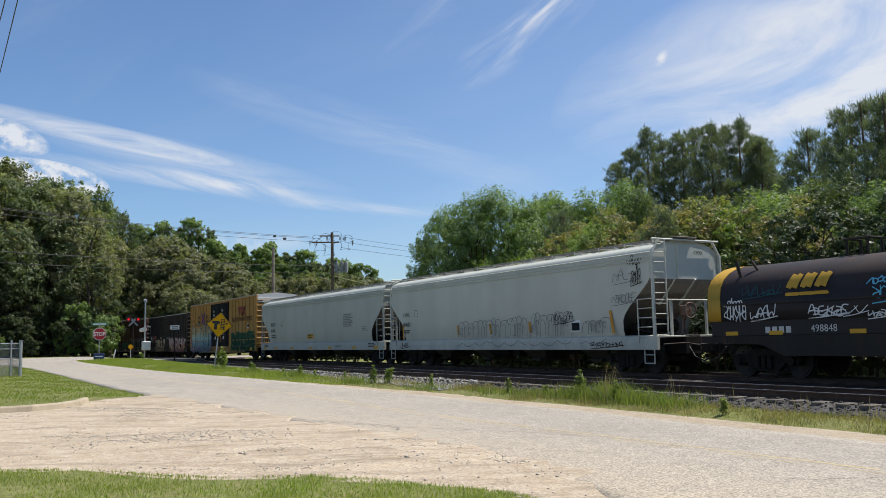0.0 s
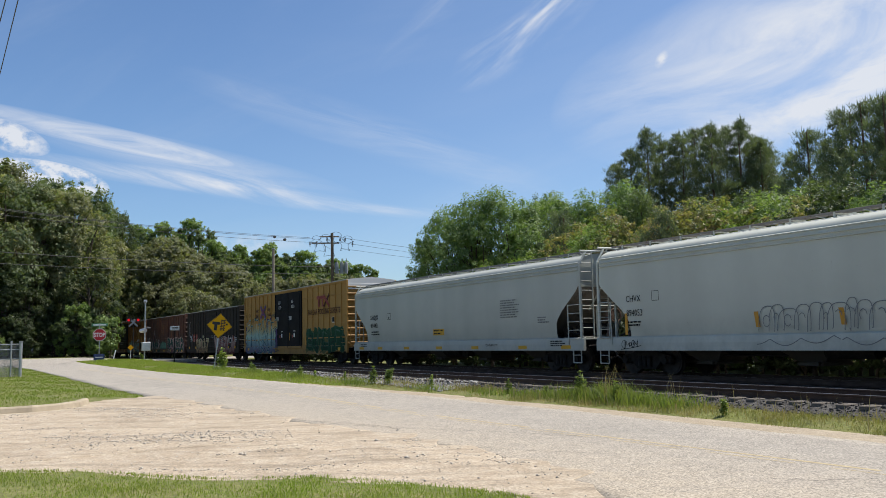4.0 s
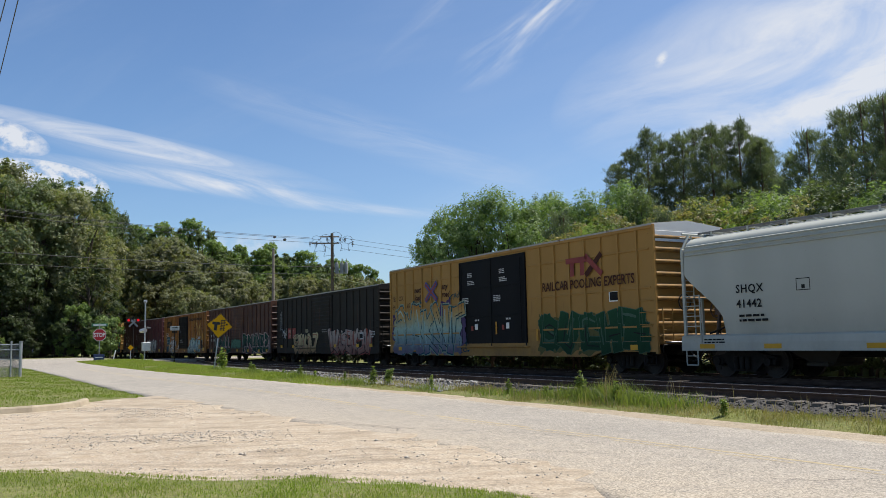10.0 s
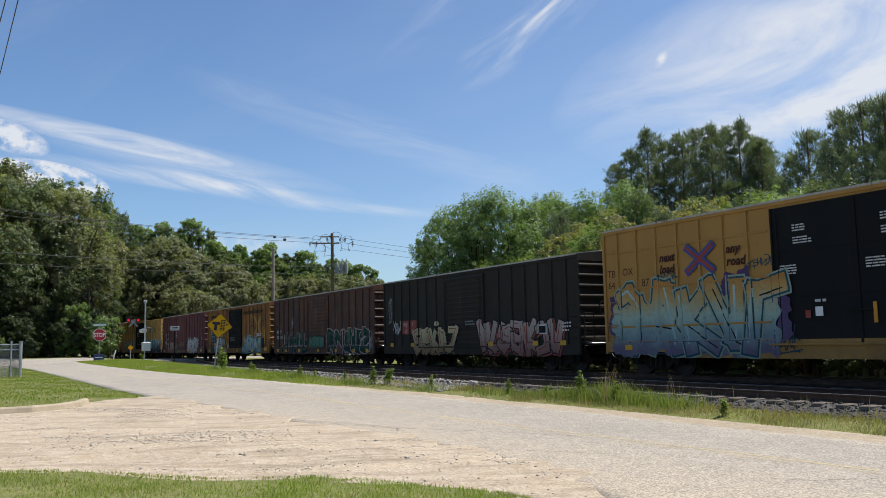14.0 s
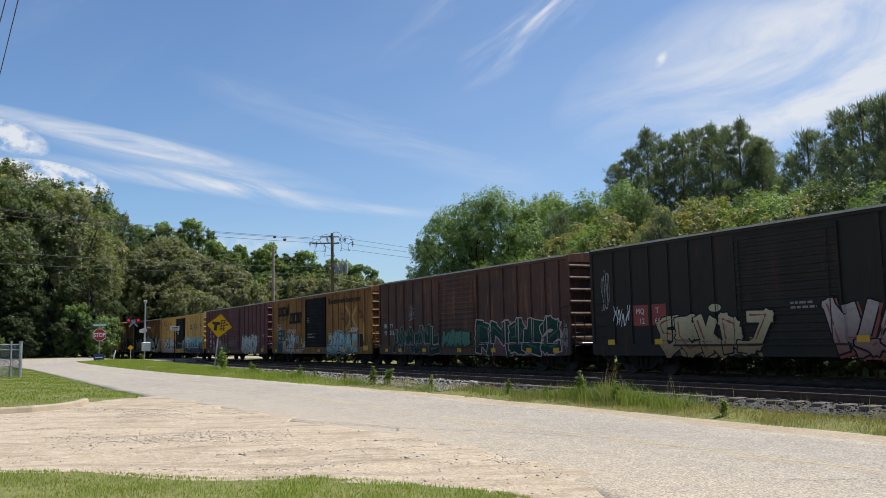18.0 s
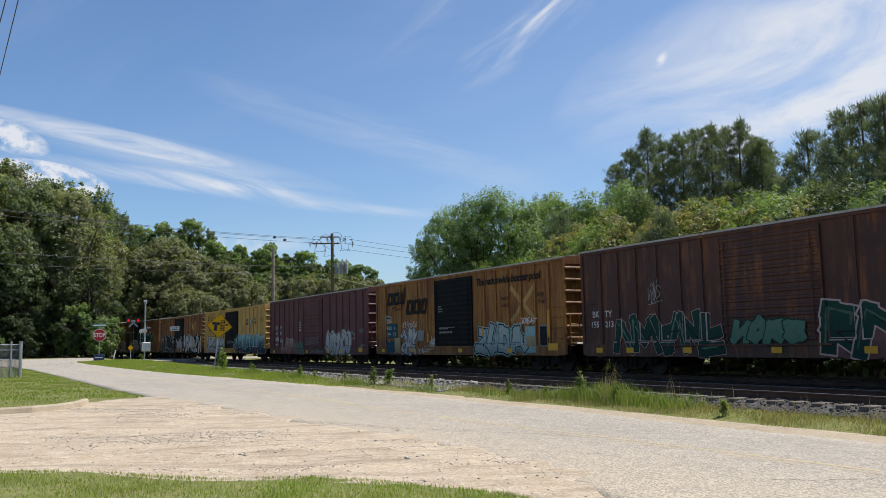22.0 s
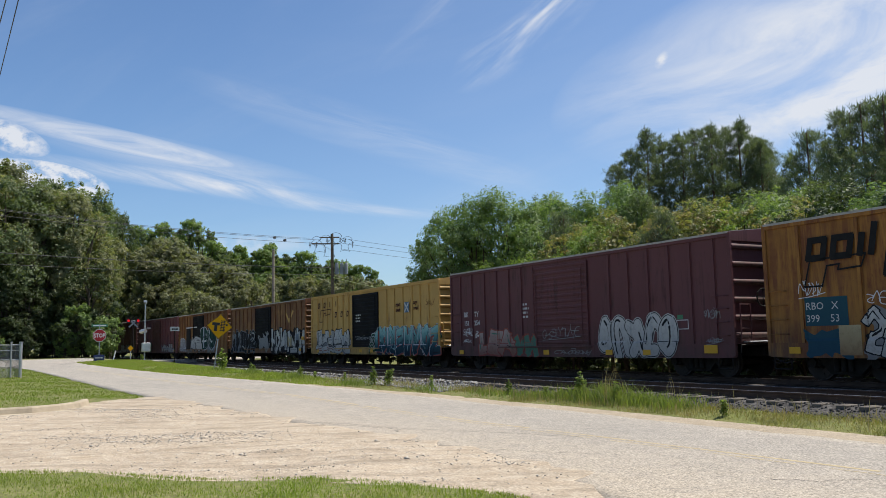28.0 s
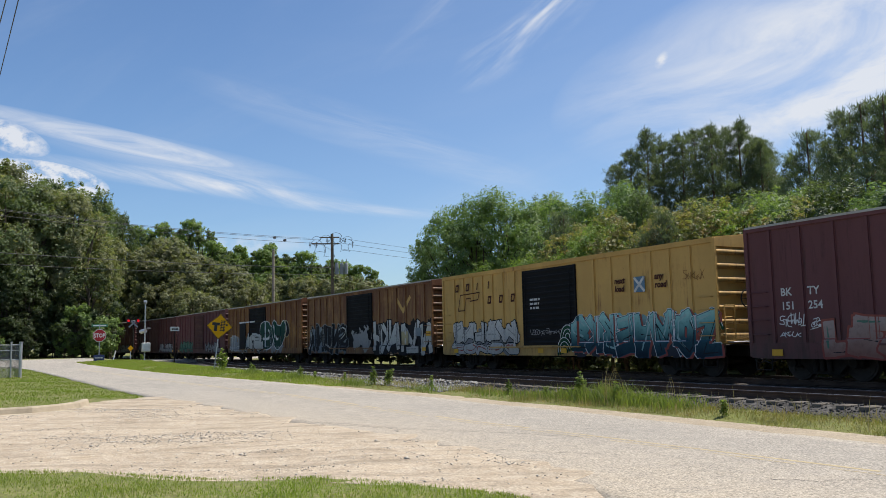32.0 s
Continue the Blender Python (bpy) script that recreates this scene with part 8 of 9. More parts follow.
def lumps(x, y):
    return 0.6 * wavy(x + 3, y * 1.6, 1.7) + 0.6 * wavy(x, y * 2 + 5, 0.63) + 0.35 * wavy(x, y, 5.3)


x, y, r = clumped(190000, -74, 6, 9.0, 15.0, 23, lambda x, y: (y > verge_lo(x) + 0.15 * wavy(x, y, 2.3)) & (y < 14.6 - 0.3 * ease(-17, -13, x) + 0.25 * wavy(x, y, 1.1)) & (lumps(x, y) > -0.05 - 0.5 * ease(-30, -42, x)), 1.5)
hh = 0.85 * (0.40 + 0.80 * np.clip(lumps(x, y), -0.3, 1)) * (0.08 + 0.16 * ease(0.1, 0.9, (y - verge_lo(x)) / 1.2)) * r.uniform(0.5, 1.4, len(x))
wd = r.uniform(0.008, 0.018, len(x))
for side, mat_, name_ in ((x < -33 + 3 * wavy(x, y, 0.7), M["blade"], "even green roadside grass between road and tracks"), (x >= -33 + 3 * wavy(x, y, 0.7), M["blade2"], "uneven roadside grass between road and tracks")):
    blades("verge_grass", x[side], y[side], np.maximum(ground_z(x[side], y[side]), bed_z(x[side], y[side]) - 0.02), hh[side] * (0.8 if mat_ is M["blade"] else 0.58), wd[side], mat_, name_, "grass", 33, 0.9)
x, y, r = clumped(90000, -76, -30, 8.5, 13.6, 28, lambda x, y: (y > verge_lo(x) - 0.2 + 0.15 * wavy(x, y, 2.3)), 2.5)
blades("verge_grass", x, y, ground_z(x, y), r.uniform(0.05, 0.13, len(x)), r.uniform(0.012, 0.024, len(x)), M["blade"], "short green grass beside the road", "grass", 38, 0.9)
x, y, r = clumped(46000, -20, 4, 12.4, 14.5, 24, lambda x, y: (y > verge_lo(x) - 0.1 + 0.2 * wavy(x, y, 2.9)) & (y < 14.3 + 0.2 * wavy(x, y, 1.6)), 1.0)
blades("verge_grass", x, y, np.maximum(ground_z(x, y), bed_z(x, y) - 0.02), r.uniform(0.03, 0.15, len(x)), r.uniform(0.005, 0.011, len(x)), M["blade3"], "thin dry grass on the sandy verge", "grass", 37, 1.1)
# lusher tufts
tuft = [(-16.6, 14.3, 0.6, 700), (-15.6, 14.2, 0.42, 600), (-17.8, 14.3, 0.5, 500), (-18.8, 14.2, 0.30, 400), (-20.0, 14.1, 0.24, 300), (-21.5, 14.0, 0.24, 300), (-25.0, 13.6, 0.26, 300), (-14.5, 14.2, 0.4, 400), (-30, 13.2, 0.35, 400), (-36, 13.0, 0.4, 400), (-41, 12.6, 0.4, 300), (-46, 12.4, 0.35, 300)]
tx = np.concatenate([np.random.default_rng(50 + k).normal(a, 0.55, n) for k, (a, b, h, n) in enumerate(tuft)])
ty = np.concatenate([np.random.default_rng(70 + k).normal(b, 0.22, n) for k, (a, b, h, n) in enumerate(tuft)])
th = np.concatenate([np.random.default_rng(90 + k).uniform(0.25, 1.0, n) * h for k, (a, b, h, n) in enumerate(tuft)])
blades("tall_grass", tx, ty, np.maximum(ground_z(tx, ty), bed_z(tx, ty) - 0.02), th, np.full(len(tx), 0.014), M["weed"], "lush tall grass tufts by the siding", "grass", 34, 0.8)
# single taller blades that stand out of the verge
r = np.random.default_rng(66)
lx = -42 + 40 * r.random(16000) ** 0.8
ly = verge_lo(lx) + 0.5 + (14.7 - verge_lo(lx) - 0.5) * r.random(16000) ** 0.7
lh = r.uniform(0.05, 0.20, 16000) * (0.6 + 0.4 * wavy(lx, ly, 1.3)) * (1 - 0.35 * ease(-16, -12, lx))
blades("rough_grass", lx, ly, np.maximum(ground_z(lx, ly), bed_z(lx, ly) - 0.02), lh, r.uniform(0.005, 0.011, 16000), M["rough"], "rough taller grass standing out of the verge", "grass", 36, 1.0)
# dry seed stalks
r = np.random.default_rng(61)
sx = np.concatenate([r.normal(-16.5, 0.25, 26), r.normal(-14.4, 0.1, 6), r.uniform(-34, -6, 420)])
sy = np.concatenate([r.normal(14.3, 0.15, 26), r.normal(14.3, 0.1, 6), r.uniform(13.4, 14.8, 420)])
sh = np.concatenate([r.uniform(0.7, 1.1, 26), r.uniform(0.6, 0.95, 6), r.uniform(0.2, 0.5, 420)])
blades("seed_stalks", sx, sy, np.maximum(ground_z(sx, sy), bed_z(sx, sy) - 0.02), sh, np.full(len(sx), 0.011), M["straw"], "dry seed stalks in the roadside grass", "grass", 35, 0.4)


def weed(h, seed, n=10, leaf=0.095):
    """A leafy roadside plant: a few upright stems with leaves up their length."""
    r = np.random.default_rng(seed)
    t = thing("weed_plant", label="leafy green roadside weed on upright stems", category="plant", group="weeds along the road")
    m, C, S = Mesh(), [], []
    for k in range(4):
        foot = (r.normal(0, 0.05), r.normal(0, 0.05), 0)
        top = (foot[0] + r.normal(0, 0.10 * h), foot[1] + r.normal(0, 0.10 * h), h * r.uniform(0.55, 1.0))
        m.pipe(limb_path(foot, top, r, 0.0, 4), 0.010, 5, 0.005)
        for f in np.linspace(0.3, 1, n):
            C.append(np.array(foot) * (1 - f) + np.array(top) * f)
            S.append(0.20 * (1.1 - 0.7 * f))
    v, q = leaf_cloud(np.array(C), np.array(S), 6, leaf, r, 0.8, 0.9, 0.3)
    part("leaves", quick("leaves", v, q), M["weed"], t)
    part("stems", m, M["weed"], t)
    return t


weeds = [weed(1.0, 1), weed(0.8, 2)]
spots = [(-46.8, 12.75, 1.35), (-47.3, 12.9, 1.1), (-43.2, 13.2, 0.6), (-42.4, 13.2, 0.65), (-29.0, 13.6, 0.75), (-28.2, 13.75, 0.9), (-25.3, 14.0, 0.5), (-12.45, 13.75, 0.55), (-17.9, 14.4, 0.8), (-34.5, 13.4, 0.5), (-36, 13.3, 0.6), (-38.5, 13.3, 0.45),
         (-21.0, 14.2, 0.5), (-72.5, 13.2, 0.9), (-16.2, 14.2, 0.6), (-19.3, 14.3, 0.45), (-32, 13.7, 0.4)]
for k, (a, b, h) in enumerate(spots):
    z = max(settled(a, b), float(bed_z(a, b)) - 0.03)
    m = Matrix.Translation((a, b, z)) @ Matrix.Rotation(k * 1.9, 4, 'Z') @ Matrix.Diagonal((h, h, h, 1))
    if k < 2:
        weeds[k].matrix_world = m
    else:
        copy_thing(weeds[k % 2], Matrix()).matrix_basis = m

# ------------------------------------------------------------------ signs, signals, poles
def facing(x, y, z, tilt=0.0):
    """Upright pose at a place, its front (-y) turned to the road user coming from the east."""
    a = math.degrees(math.atan2(y, x)) + 90
    return pose(x, y, z, 0, 0, a + 180) @ pose(0, 0, 0, 0, tilt, 0)


def ngon_plate(n, rad, thick, turn, y=0.0):
    m = Mesh()
    m.prism([(rad * math.cos(2 * math.pi * k / n + turn), rad * math.sin(2 * math.pi * k / n + turn)) for k in range(n)], y - thick / 2, y + thick / 2)
    return m


def front(me, x, y, z):
    return pose(x, y, z, 90, 0, 0)


def centred(text, size, **kw):
    me = letters(text, size, **kw)
    xs = [v.co.x for v in me.vertices]
    ys = [v.co.y for v in me.vertices]
    me.transform(Matrix.Translation((-(min(xs) + max(xs)) / 2, -(min(ys) + max(ys)) / 2, 0)))
    return me


def stop_sign():
    z = settled(-75.3, 10.2)
    t = thing("stop_sign", facing(-75.3, 10.2, z), label="red octagonal stop sign with a street blade above", category="road sign")
    hc = 2.78 - z
    part("post", Mesh().box(-0.035, 0.035, -0.02, 0.03, -0.2, hc + 0.95, 0.006), M["galv"], t)
    p = part("sign_plate", ngon_plate(8, 0.545, 0.008, math.pi / 8), M["white"], t, "white rim", at=pose(0, -0.04, hc))
    part("sign_face", ngon_plate(8, 0.505, 0.006, math.pi / 8), M["red"], p, "red sign face", at=pose(0, -0.008, 0))
    part("lettering", centred("STOP", 0.47, squeeze=0.78, bold=0.012), M["white"], p, at=pose(0, -0.013, 0, 90, 0, 0))
    b = part("street_blade", Mesh().box(-0.62, 0.62, -0.01, 0.01, -0.12, 0.12, 0.004), M["green"], t, "green street blade", at=pose(0, 0, hc + 0.82))
    part("lettering_bar", Mesh().box(-0.5, 0.5, -0.016, -0.011, -0.05, 0.05), M["white"], b)
    s = part("low_sign", Mesh().box(-0.42, 0.42, -0.015, 0.015, -0.25, 0.25, 0.006), M["blue"], t, "small dark blue sign", at=pose(0, -0.05, 0.30))
    part("lettering_bar", Mesh().box(-0.3, 0.3, -0.021, -0.016, -0.03, 0.03), M["white"], s)


def warning_sign():
    x, y = -48.3, 12.66
    z = settled(x, y)
    t = thing("warning_sign", facing(x, y, z, 6.5), label="yellow diamond sign with road and track symbol, leaning post", category="road sign")
    hc = 2.83 - z
    w = 1.02
    part("post", Mesh().box(-0.035, 0.035, -0.02, 0.03, -0.2, hc + 0.5, 0.006), M["galv"], t)
    p = part("sign_plate", ngon_plate(4, w / math.sqrt(2) * 1.02, 0.008, 0), M["blackpaint"], t, "black rim", at=pose(0, -0.04, hc))
    m = ngon_plate(4, w / math.sqrt(2) * 0.985, 0.005, 0)
    part("sign_face", m, M["signyel"], p, "yellow sign face", at=pose(0, -0.008, 0))
    f = part("sign_border", ngon_plate(4, w / math.sqrt(2) * 0.955, 0.003, 0), M["blackpaint"], p, at=pose(0, -0.0115, 0))
    part("sign_face", ngon_plate(4, w / math.sqrt(2) * 0.925, 0.003, 0), M["signyel"], p, at=pose(0, -0.0135, 0))
    s = Mesh()
    s.prism([(-0.42, 0.05), (0.0, 0.05), (0.0, 0.21), (-0.42, 0.21)], -0.004, 0)
    s.prism([(-0.29, -0.28), (-0.12, -0.28), (-0.12, 0.06), (-0.29, 0.06)], -0.004, 0)
    for a in (0.08, 0.22):
        s.prism([(a, -0.27), (a + 0.035, -0.27), (a + 0.035, 0.36), (a, 0.36)], -0.004, 0)
    for k in range(7):
        s.prism([(0.03, -0.24 + k * 0.09), (0.32, -0.24 + k * 0.09), (0.32, -0.20 + k * 0.09), (0.03, -0.20 + k * 0.09)], -0.0045, -0.0002)
    s.prism([(0.34, 0.06), (0.44, 0.06), (0.44, 0.16), (0.34, 0.16)], -0.004, 0)
    part("symbol", s, M["blackpaint"], p, "black road and track symbol", at=pose(0, -0.016, 0))


def lamp_pair(t, z, y, lit, half=0.42):
    """A crossarm with two hooded lamps."""
    a = part("lamp_arm", Mesh().tube((-half, y, z), (half, y, z), 0.03, n=8), M["galv"], t)
    for k, s in enumerate((-1, 1)):
        b = part("lamp_target", Mesh().disc((s * half, y - 0.10, z), 0.26, (0, 1, 0), 0.02, 20), M["blackpaint"], t, "black round lamp backing")
        part("lens", Mesh().disc((s * half, y - 0.13, z), 0.13, (0, 1, 0), 0.05, 16), lit[k], b, "red flasher lens")
        h = Mesh()
        pts = [(math.cos(q), math.sin(q)) for q in np.linspace(0.15, math.pi - 0.15, 9)]
        for (c0, s0), (c1, s1) in zip(pts[:-1], pts[1:]):
            h.add([(s * half + 0.17 * c0, y - 0.12, z + 0.17 * s0), (s * half + 0.17 * c1, y - 0.12, z + 0.17 * s1), (s * half + 0.17 * c1, y - 0.38, z + 0.17 * s1), (s * half + 0.17 * c0, y - 0.38, z + 0.17 * s0)], [(0, 1, 2, 3)])
        part("lamp_hood", h, M["blackpaint"], b)
    return a


def crossing_signal(x, y, top, full, lit, turn=0.0, label=""):
    z = settled(x, y)
    t = thing("crossing_signal", facing(x, y, z) @ pose(0, 0, 0, 0, 0, turn), label=label, category="crossing signal", group="signals at the level crossing")
    H = top - z
    part("mast", Mesh().tube((0, 0, -0.1), (0, 0, H - 0.15), 0.06, 0.05, 12), M["alu"] if full else M["steel"], t)
    part("base", Mesh().box(-0.22, 0.22, -0.22, 0.22, -0.15, 0.22, 0.04), M["concrete"], t)
    if full:
        part("bell", Mesh().disc((0, 0, H), 0.15, (0.3, 1, 0), 0.22, 16), M["galv"], t)
        part("junction_box", Mesh().box(-0.58, 0.42, -0.42, 0.25, 1.0, 1.75, 0.04), M["alu"], t, "grey equipment box on the mast")
        part("junction_box", Mesh().box(0.46, 0.95, -0.25, 0.1, 1.35, 1.65, 0.03), M["galv"], t)
        lamp_pair(t, 2.85, 0.0, lit, 0.62)
        part("lamp_arm", Mesh().tube((-0.9, 0, 2.85), (1.05, 0, 2.85), 0.035, n=8), M["galv"], t)
        for q in (-1.0, 0.85, 1.1):
            part("lamp_housing", Mesh().disc((q, 0.15, 2.72), 0.17, (1, 0.6, 0), 0.3, 14), M["alu"], t)
        part("side_rod", Mesh().pipe([(-0.35, 0, 3.4), (-0.42, 0, 4.7)], 0.03, 6).box(-0.6, 0, -0.03, 0.03, 3.5, 3.56).box(-0.55, 0, -0.03, 0.03, 4.1, 4.16), M["galv"], t)
    else:
        lamp_pair(t, 3.85 - (z - 0.6), -0.05, lit, 0.46)
        c = Mesh()
        for s in (-1, 1):
            d = Vector((0.42, 0, 0.42 * s))
            n = Vector((-0.06 * s, 0, 0.06))
            o = Vector((0, -0.14 - 0.012 * (s > 0), 4.1))
            c.add([o - d - n, o + d - n, o + d + n, o - d + n], [(0, 1, 2, 3)])
        part("crossbuck", c, M["dullgrey"], t, "weathered crossed boards")
    return t


def small_post_sign(name, x, y, h, w, ht, mat, label, diamond=False, postmat=None, tilt=0.0):
    z = settled(x, y)
    t = thing(name, facing(x, y, z, tilt), label=label, category="road sign")
    part("post", Mesh().box(-0.04, 0.04, -0.02, 0.03, -0.15, h + (0 if diamond else ht / 2), 0.006), postmat or M["galv"], t)
    m = ngon_plate(4, w / 2, 0.01, 0) if diamond else Mesh().box(-w / 2, w / 2, -0.008, 0.008, -ht / 2, ht / 2, 0.003)
    p = part("sign_plate", m, mat, t, at=pose(0, -0.04, h))
    if not diamond:
        for k, dz in enumerate((0.08, -0.08)):
            part("lettering_bar", Mesh().box(-w * 0.36, w * 0.36, -0.013, -0.009, dz * ht * 2 - 0.03, dz * ht * 2 + 0.03), M["blackpaint"], p)
    return t


stop_sign()
warning_sign()
crossing_signal(-74.75, 13.72, 5.54, True, (M["lampdim"], M["lampdim"]), 95, "silver crossing signal mast with bell and equipment box")
crossing_signal(-90.7, 15.5, 5.0, False, (M["lampred"], M["lampred"]), 0, "crossing signal with two red flashing lamps")
small_post_sign("marker_sign", -66.4, 14.38, 2.92, 0.66, 0.32, M["alu"], "small white marker sign on a dark post", postmat=M["steel"])
small_post_sign("warning_sign", -86.8, 14.62, 1.55, 0.56, 0.56, M["signyel"], "small yellow diamond warning sign beyond the crossing", diamond=True)
st = thing("marker_stake", pose(-88.5, 13.3, settled(-88.5, 13.3), 0, 12, 80), label="leaning white marker stake in the grass", category="stake")
part("stake", Mesh().box(-0.05, 0.05, -0.03, 0.03, -0.1, 1.0, 0.01), M["white"], st)


def fence():
    z = settled(-46.5, 2.7)
    t = thing("chain_link_fence", pose(-46.5, 2.7, z), label="galvanized chain-link fence with a gate frame", category="fence")
    for k in range(6):
        y = -2.6 * k
        part("post", Mesh().tube((0, y, -0.2), (0, y, 1.74), 0.05 if k else 0.075, n=10).disc((0, y, 1.75), 0.06 if k else 0.09, (0, 0, 1), 0.05, 10), M["galv"], t)
    part("gate_post", Mesh().tube((0, -0.42, 0.0), (0, -0.42, 1.78), 0.04, n=8), M["galv"], t)
    part("gate_post", Mesh().tube((0, -1.05, 0.0), (0, -1.05, 1.6), 0.03, n=8), M["galv"], t)
    for h in (1.62, 1.36, 0.9):
        part("rail", Mesh().tube((0, 0, h), (0, -13 if h > 1.5 else -1.05 if h < 1 else -2.6, h), 0.025, n=8), M["galv"], t)
    m = Mesh()
    k = 0.0
    while k < 14.5:
        for s in (-1, 1):
            y0, y1 = -k if s < 0 else -k + 1.6, -k + 1.6 if s < 0 else -k
            a, b = Vector((0.012 * s, y0, 0.04)), Vector((0.012 * s, y1, 1.64))
            if min(a.y, b.y) > -13 and max(a.y, b.y) < 1.6:
                if max(a.y, b.y) > 0:
                    hi, lo = (b, a) if b.y > a.y else (a, b)
                    f = (0 - lo.y) / (hi.y - lo.y)
                    if f <= 0.02:
                        continue
                    hi2 = lo + (hi - lo) * f
                    a, b = lo, hi2
                m.tube(a, b, 0.0075, n=3, caps=False)
        k += 0.05
    part("chain_link", m, M["chain"], t, "woven wire mesh")
    return t


fence()


def sagged(a, b, sag, n=14):
    a, b = Vector(a), Vector(b)
    return [a.lerp(b, k / n) - Vector((0, 0, 4 * sag * (k / n) * (1 - k / n))) for k in range(n + 1)]


def wire(a, b, sag, rad, label="overhead wire between utility poles"):
    return solid("overhead_wire", Mesh().pipe(sagged(a, b, sag), rad, 5), M["wire"], label=label, category="wire", group="overhead wires")


def utility_pole():
    x, y = -78.55, 32.4
    z = settled(x, y)
    t = thing("utility_pole", pose(x, y, z, 0, -0.8, 0), label="weathered wooden utility pole with crossarms and transformers", category="utility pole")
    H = 12.73 - z
    part("pole", Mesh().tube((0, 0, -0.2), (0, 0, H), 0.19, 0.14, 12), M["pole"], t)
    d = Vector((0.35, 0.94, 0))
    for h, L in ((H - 0.35, 1.2), (H - 1.0, 2.05)):
        m = Mesh()
        a, b = Vector((0, 0, h)) - d * L, Vector((0, 0, h)) + d * L * (0.6 if h > H - 0.5 else 0.35)
        m.tube(a, b, 0.07, n=6)
        part("crossarm", m, M["pole"], t)
        part("brace", Mesh().pipe([a.lerp(b, 0.3), Vector((0, 0, h - 0.7)), a.lerp(b, 0.75)], 0.02, 5), M["galv"], t)
    for s in (-2.2, -1.55, -0.5, 0.8, 1.3, 2.05):
        o = Vector((0, 0, H - (1.15 if abs(s) > 1.5 else 0.75))) + d * s
        m = Mesh()
        for k in range(3):
            m.disc(o + Vector((0, 0, 0.12 * k)), 0.11 - 0.015 * k, (0, 0, 1), 0.05, 10)
        m.tube(o - Vector((0, 0, 0.25)), o + Vector((0, 0, 0.35)), 0.03, n=6)
        part("insulator", m, M["insul"], t)
    for k, s in enumerate((0.0, 0.75, 1.35)):
        o = Vector((0.25, 0.35, 0)) + d * s * 0.7
        m = Mesh()
        m.tube((o.x, o.y, H - 4.1), (o.x, o.y, H - 3.1), 0.19, n=14)
        m.tube((o.x, o.y, H - 3.1), (o.x, o.y, H - 2.98), 0.19, 0.13, 14)
        m.tube((o.x + 0.1, o.y, H - 2.98), (o.x + 0.1, o.y, H - 2.6), 0.04, n=6)
        part("transformer", m, M["dullgrey"], t, "grey can transformer")
    m = Mesh()
    for s0, s1, up, cur in ((-2.2, -0.3, -1.0, 0.25), (-1.55, 0.3, 0.7, 0.2), (-0.5, 1.3, 0.9, 0.3), (0.5, 2.05, -0.9, 0.25), (-1.2, 0.6, -1.5, 0.3), (0.9, 2.2, 0.5, 0.3), (-2.1, -1.0, 0.55, 0.25)):
        a, b = Vector((0, 0, H - 0.9)) + d * s0, Vector((0, 0, H - 0.9)) + d * s1
        m = Mesh()
        m.pipe([a.lerp(b, q / 14) + Vector((0, 0, up * math.sin(math.pi * q / 14) + 0.5 * cur * math.sin(5 * math.pi * q / 14))) + d * cur * math.sin(4 * math.pi * q / 14) for q in range(15)], 0.02, 4)
        part("jumper_wire", m, M["wire"], t)


utility_pole()
z2 = settled(-76.03, 25.37)
lp = thing("utility_pole", pose(-76.03, 25.37, z2), label="slim weathered wooden pole behind the train", category="utility pole")
part("pole", Mesh().tube((0, 0, -0.2), (0, 0, 10.6 - z2), 0.16, 0.11, 12), M["greypole"], lp)
part("cap", Mesh().disc((0, 0, 10.62 - z2), 0.13, (0, 0, 1), 0.06, 10), M["galv"], lp)

for dz, dy in ((0.0, 0.0), (-0.35, 0.5), (0.12, -0.9)):
    wire((-52.0, -19.0, 11.6 + dz), (-79.0, 31.0 + dy, 12.1 + dz), 0.75, 0.016)
wire((-52.0, -19.0, 8.3), (-78.6, 32.2, 9.3), 0.55, 0.022)
wire((-52.0, -19.0, 7.4), (-78.6, 32.2, 8.6), 0.5, 0.016)
for k in range(2):
    m = Mesh().disc((-77.5 + 0.3 * k, 26.0 + 0.9 * k, 11.93 - 0.25 * k), 0.12, (1, 0.4, 0), 0.22, 10)
    solid("wire_marker", m, M["wire"], label="dark marker clamped on an overhead wire", category="wire marker")
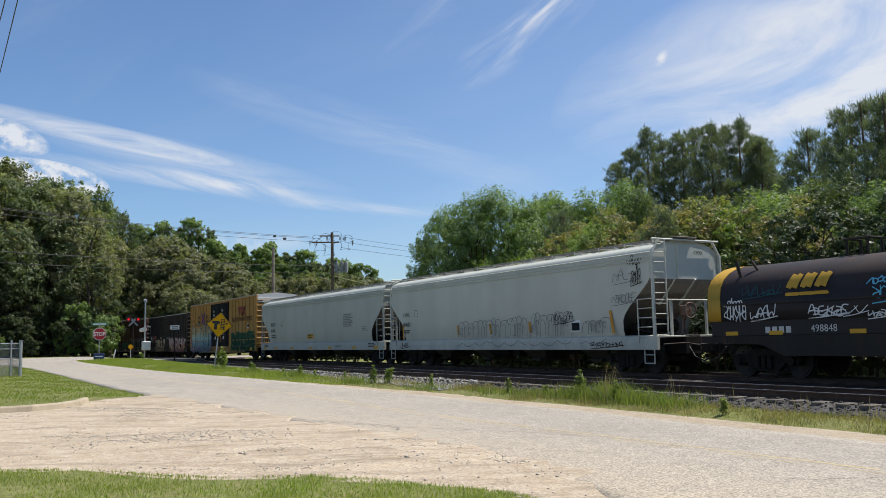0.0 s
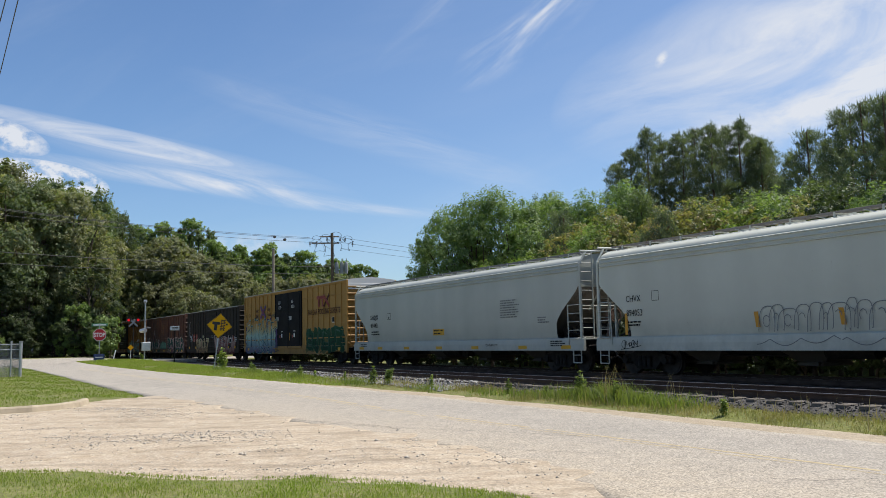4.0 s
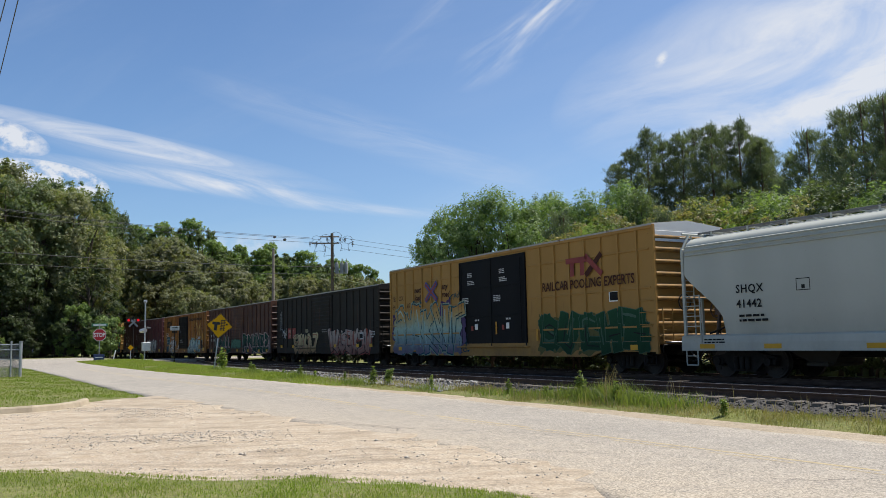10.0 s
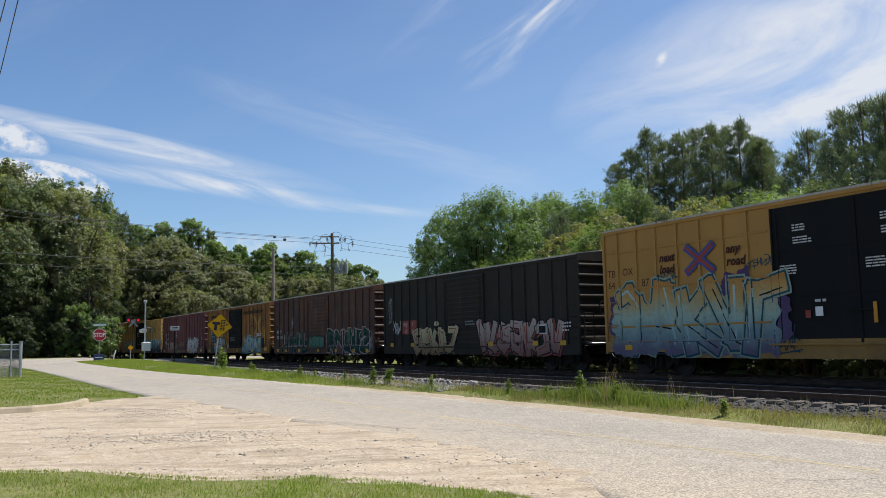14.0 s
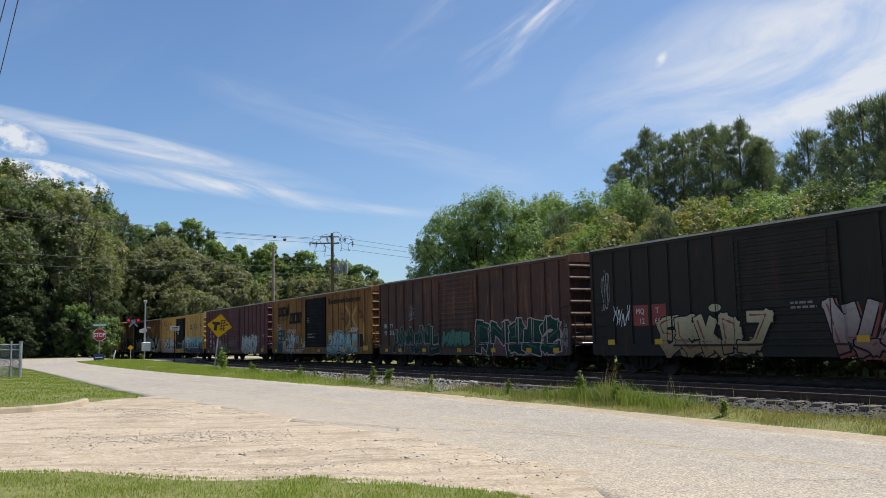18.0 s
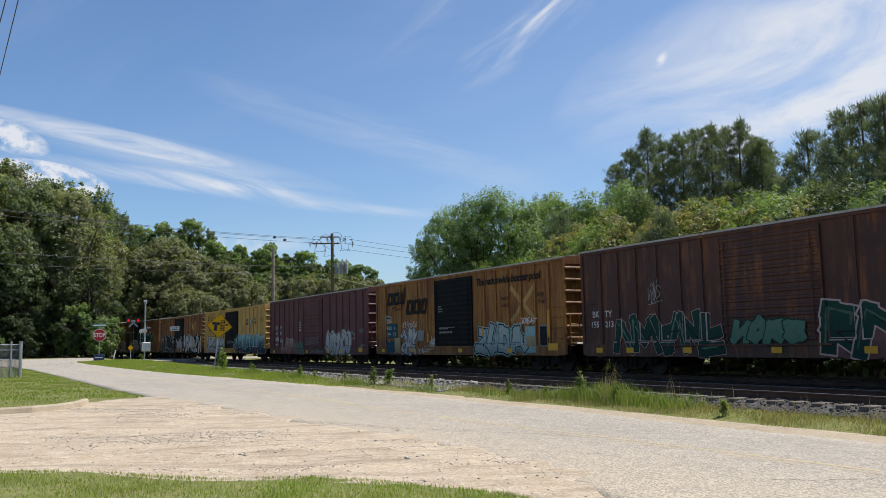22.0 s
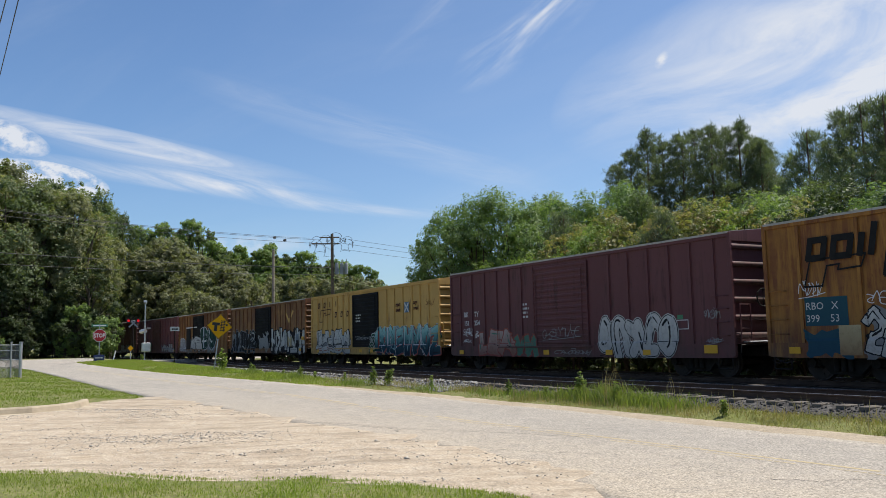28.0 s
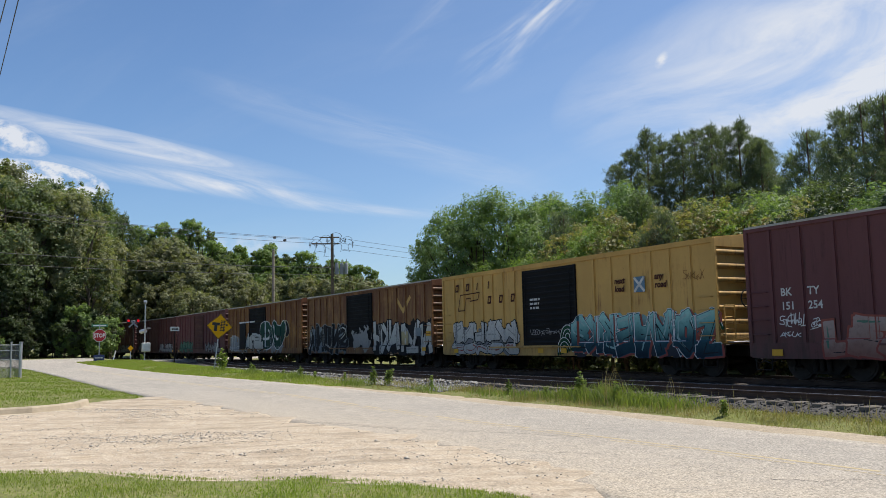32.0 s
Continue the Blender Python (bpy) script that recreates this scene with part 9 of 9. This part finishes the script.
for dz in (0.0, -0.5, -1.1):
    wire((-78.4, 33.2, 12.3 + dz), (-60.0, 62.0, 7.6 + dz * 0.6), 0.4, 0.014)
solid("guy_wire", Mesh().tube((-78.5, 32.4, 8.3), (-56.0, 29.0, 5.2), 0.035, n=6), plain("yellow_guy_guard", (0.40, 0.44, 0.16), 0.6), label="yellowish guy wire from the utility pole", category="wire")
ends_w, ends_e = [], []
for a, b in (((-15.98, 0.70, 7.80), (-19.99, 0.58, 7.63)), ((-15.79, 0.50, 7.69), (-16.99, 0.46, 7.72))):
    a, b = Vector(a), Vector(b)
    d = (b - a).normalized()
    w0, w1 = a + d * ((4.0 - a.x) / d.x), a + d * ((-33.0 - a.x) / d.x)
    ends_e.append(w0), ends_w.append(w1)
    solid("service_wire", Mesh().tube(w0, w1, 0.009, n=6), M["wire"], label="black service wire overhead", category="wire", group="overhead wires")
for ws in (ends_w, ends_e):
    mid_ = (ws[0] + ws[1]) / 2
    zg = settled(mid_.x, mid_.y)
    up = thing("utility_pole", pose(mid_.x, mid_.y, zg), label="wooden service pole that carries the overhead wires", category="utility pole")
    part("pole", Mesh().tube((0, 0, -0.2), (0, 0, max(w.z for w in ws) + 0.4 - zg), 0.14, 0.11, 12), M["pole"], up)
    arm = Mesh()
    for w in ws:
        arm.tube((0, 0, w.z - zg), (0, w.y - mid_.y, w.z - zg), 0.05, n=6)
    part("crossarm", arm, M["pole"], up)


# ------------------------------------------------------------------ what moves
def motions():
    ts = [k * 1.0 for k in range(33)]
    for c in CARS:
        rows = []
        for t in ts:
            d = car_x(FRONT[c.name], t)
            (xa, ya), (xb, yb) = on_line(d - 6.0), on_line(d + 6.0)
            rows.append((t, pose((xa + xb) / 2, (ya + yb) / 2, RAIL, 0, 0, math.degrees(math.atan2(yb - ya, xb - xa)))))
        walk(c, rows)
    n = 240
    turns = []
    for k in range(n + 1):
        t = 32.0 * k / n
        turns.append((t, (car_x(0, t) - car_x(0, 0)) / WHEEL_R))
    for w in WHEELS:
        x, z = w.location.x, w.location.z
        walk(w, [(t, pose(x, 0, z, 0, math.degrees(a), 0)) for t, a in turns])


motions()
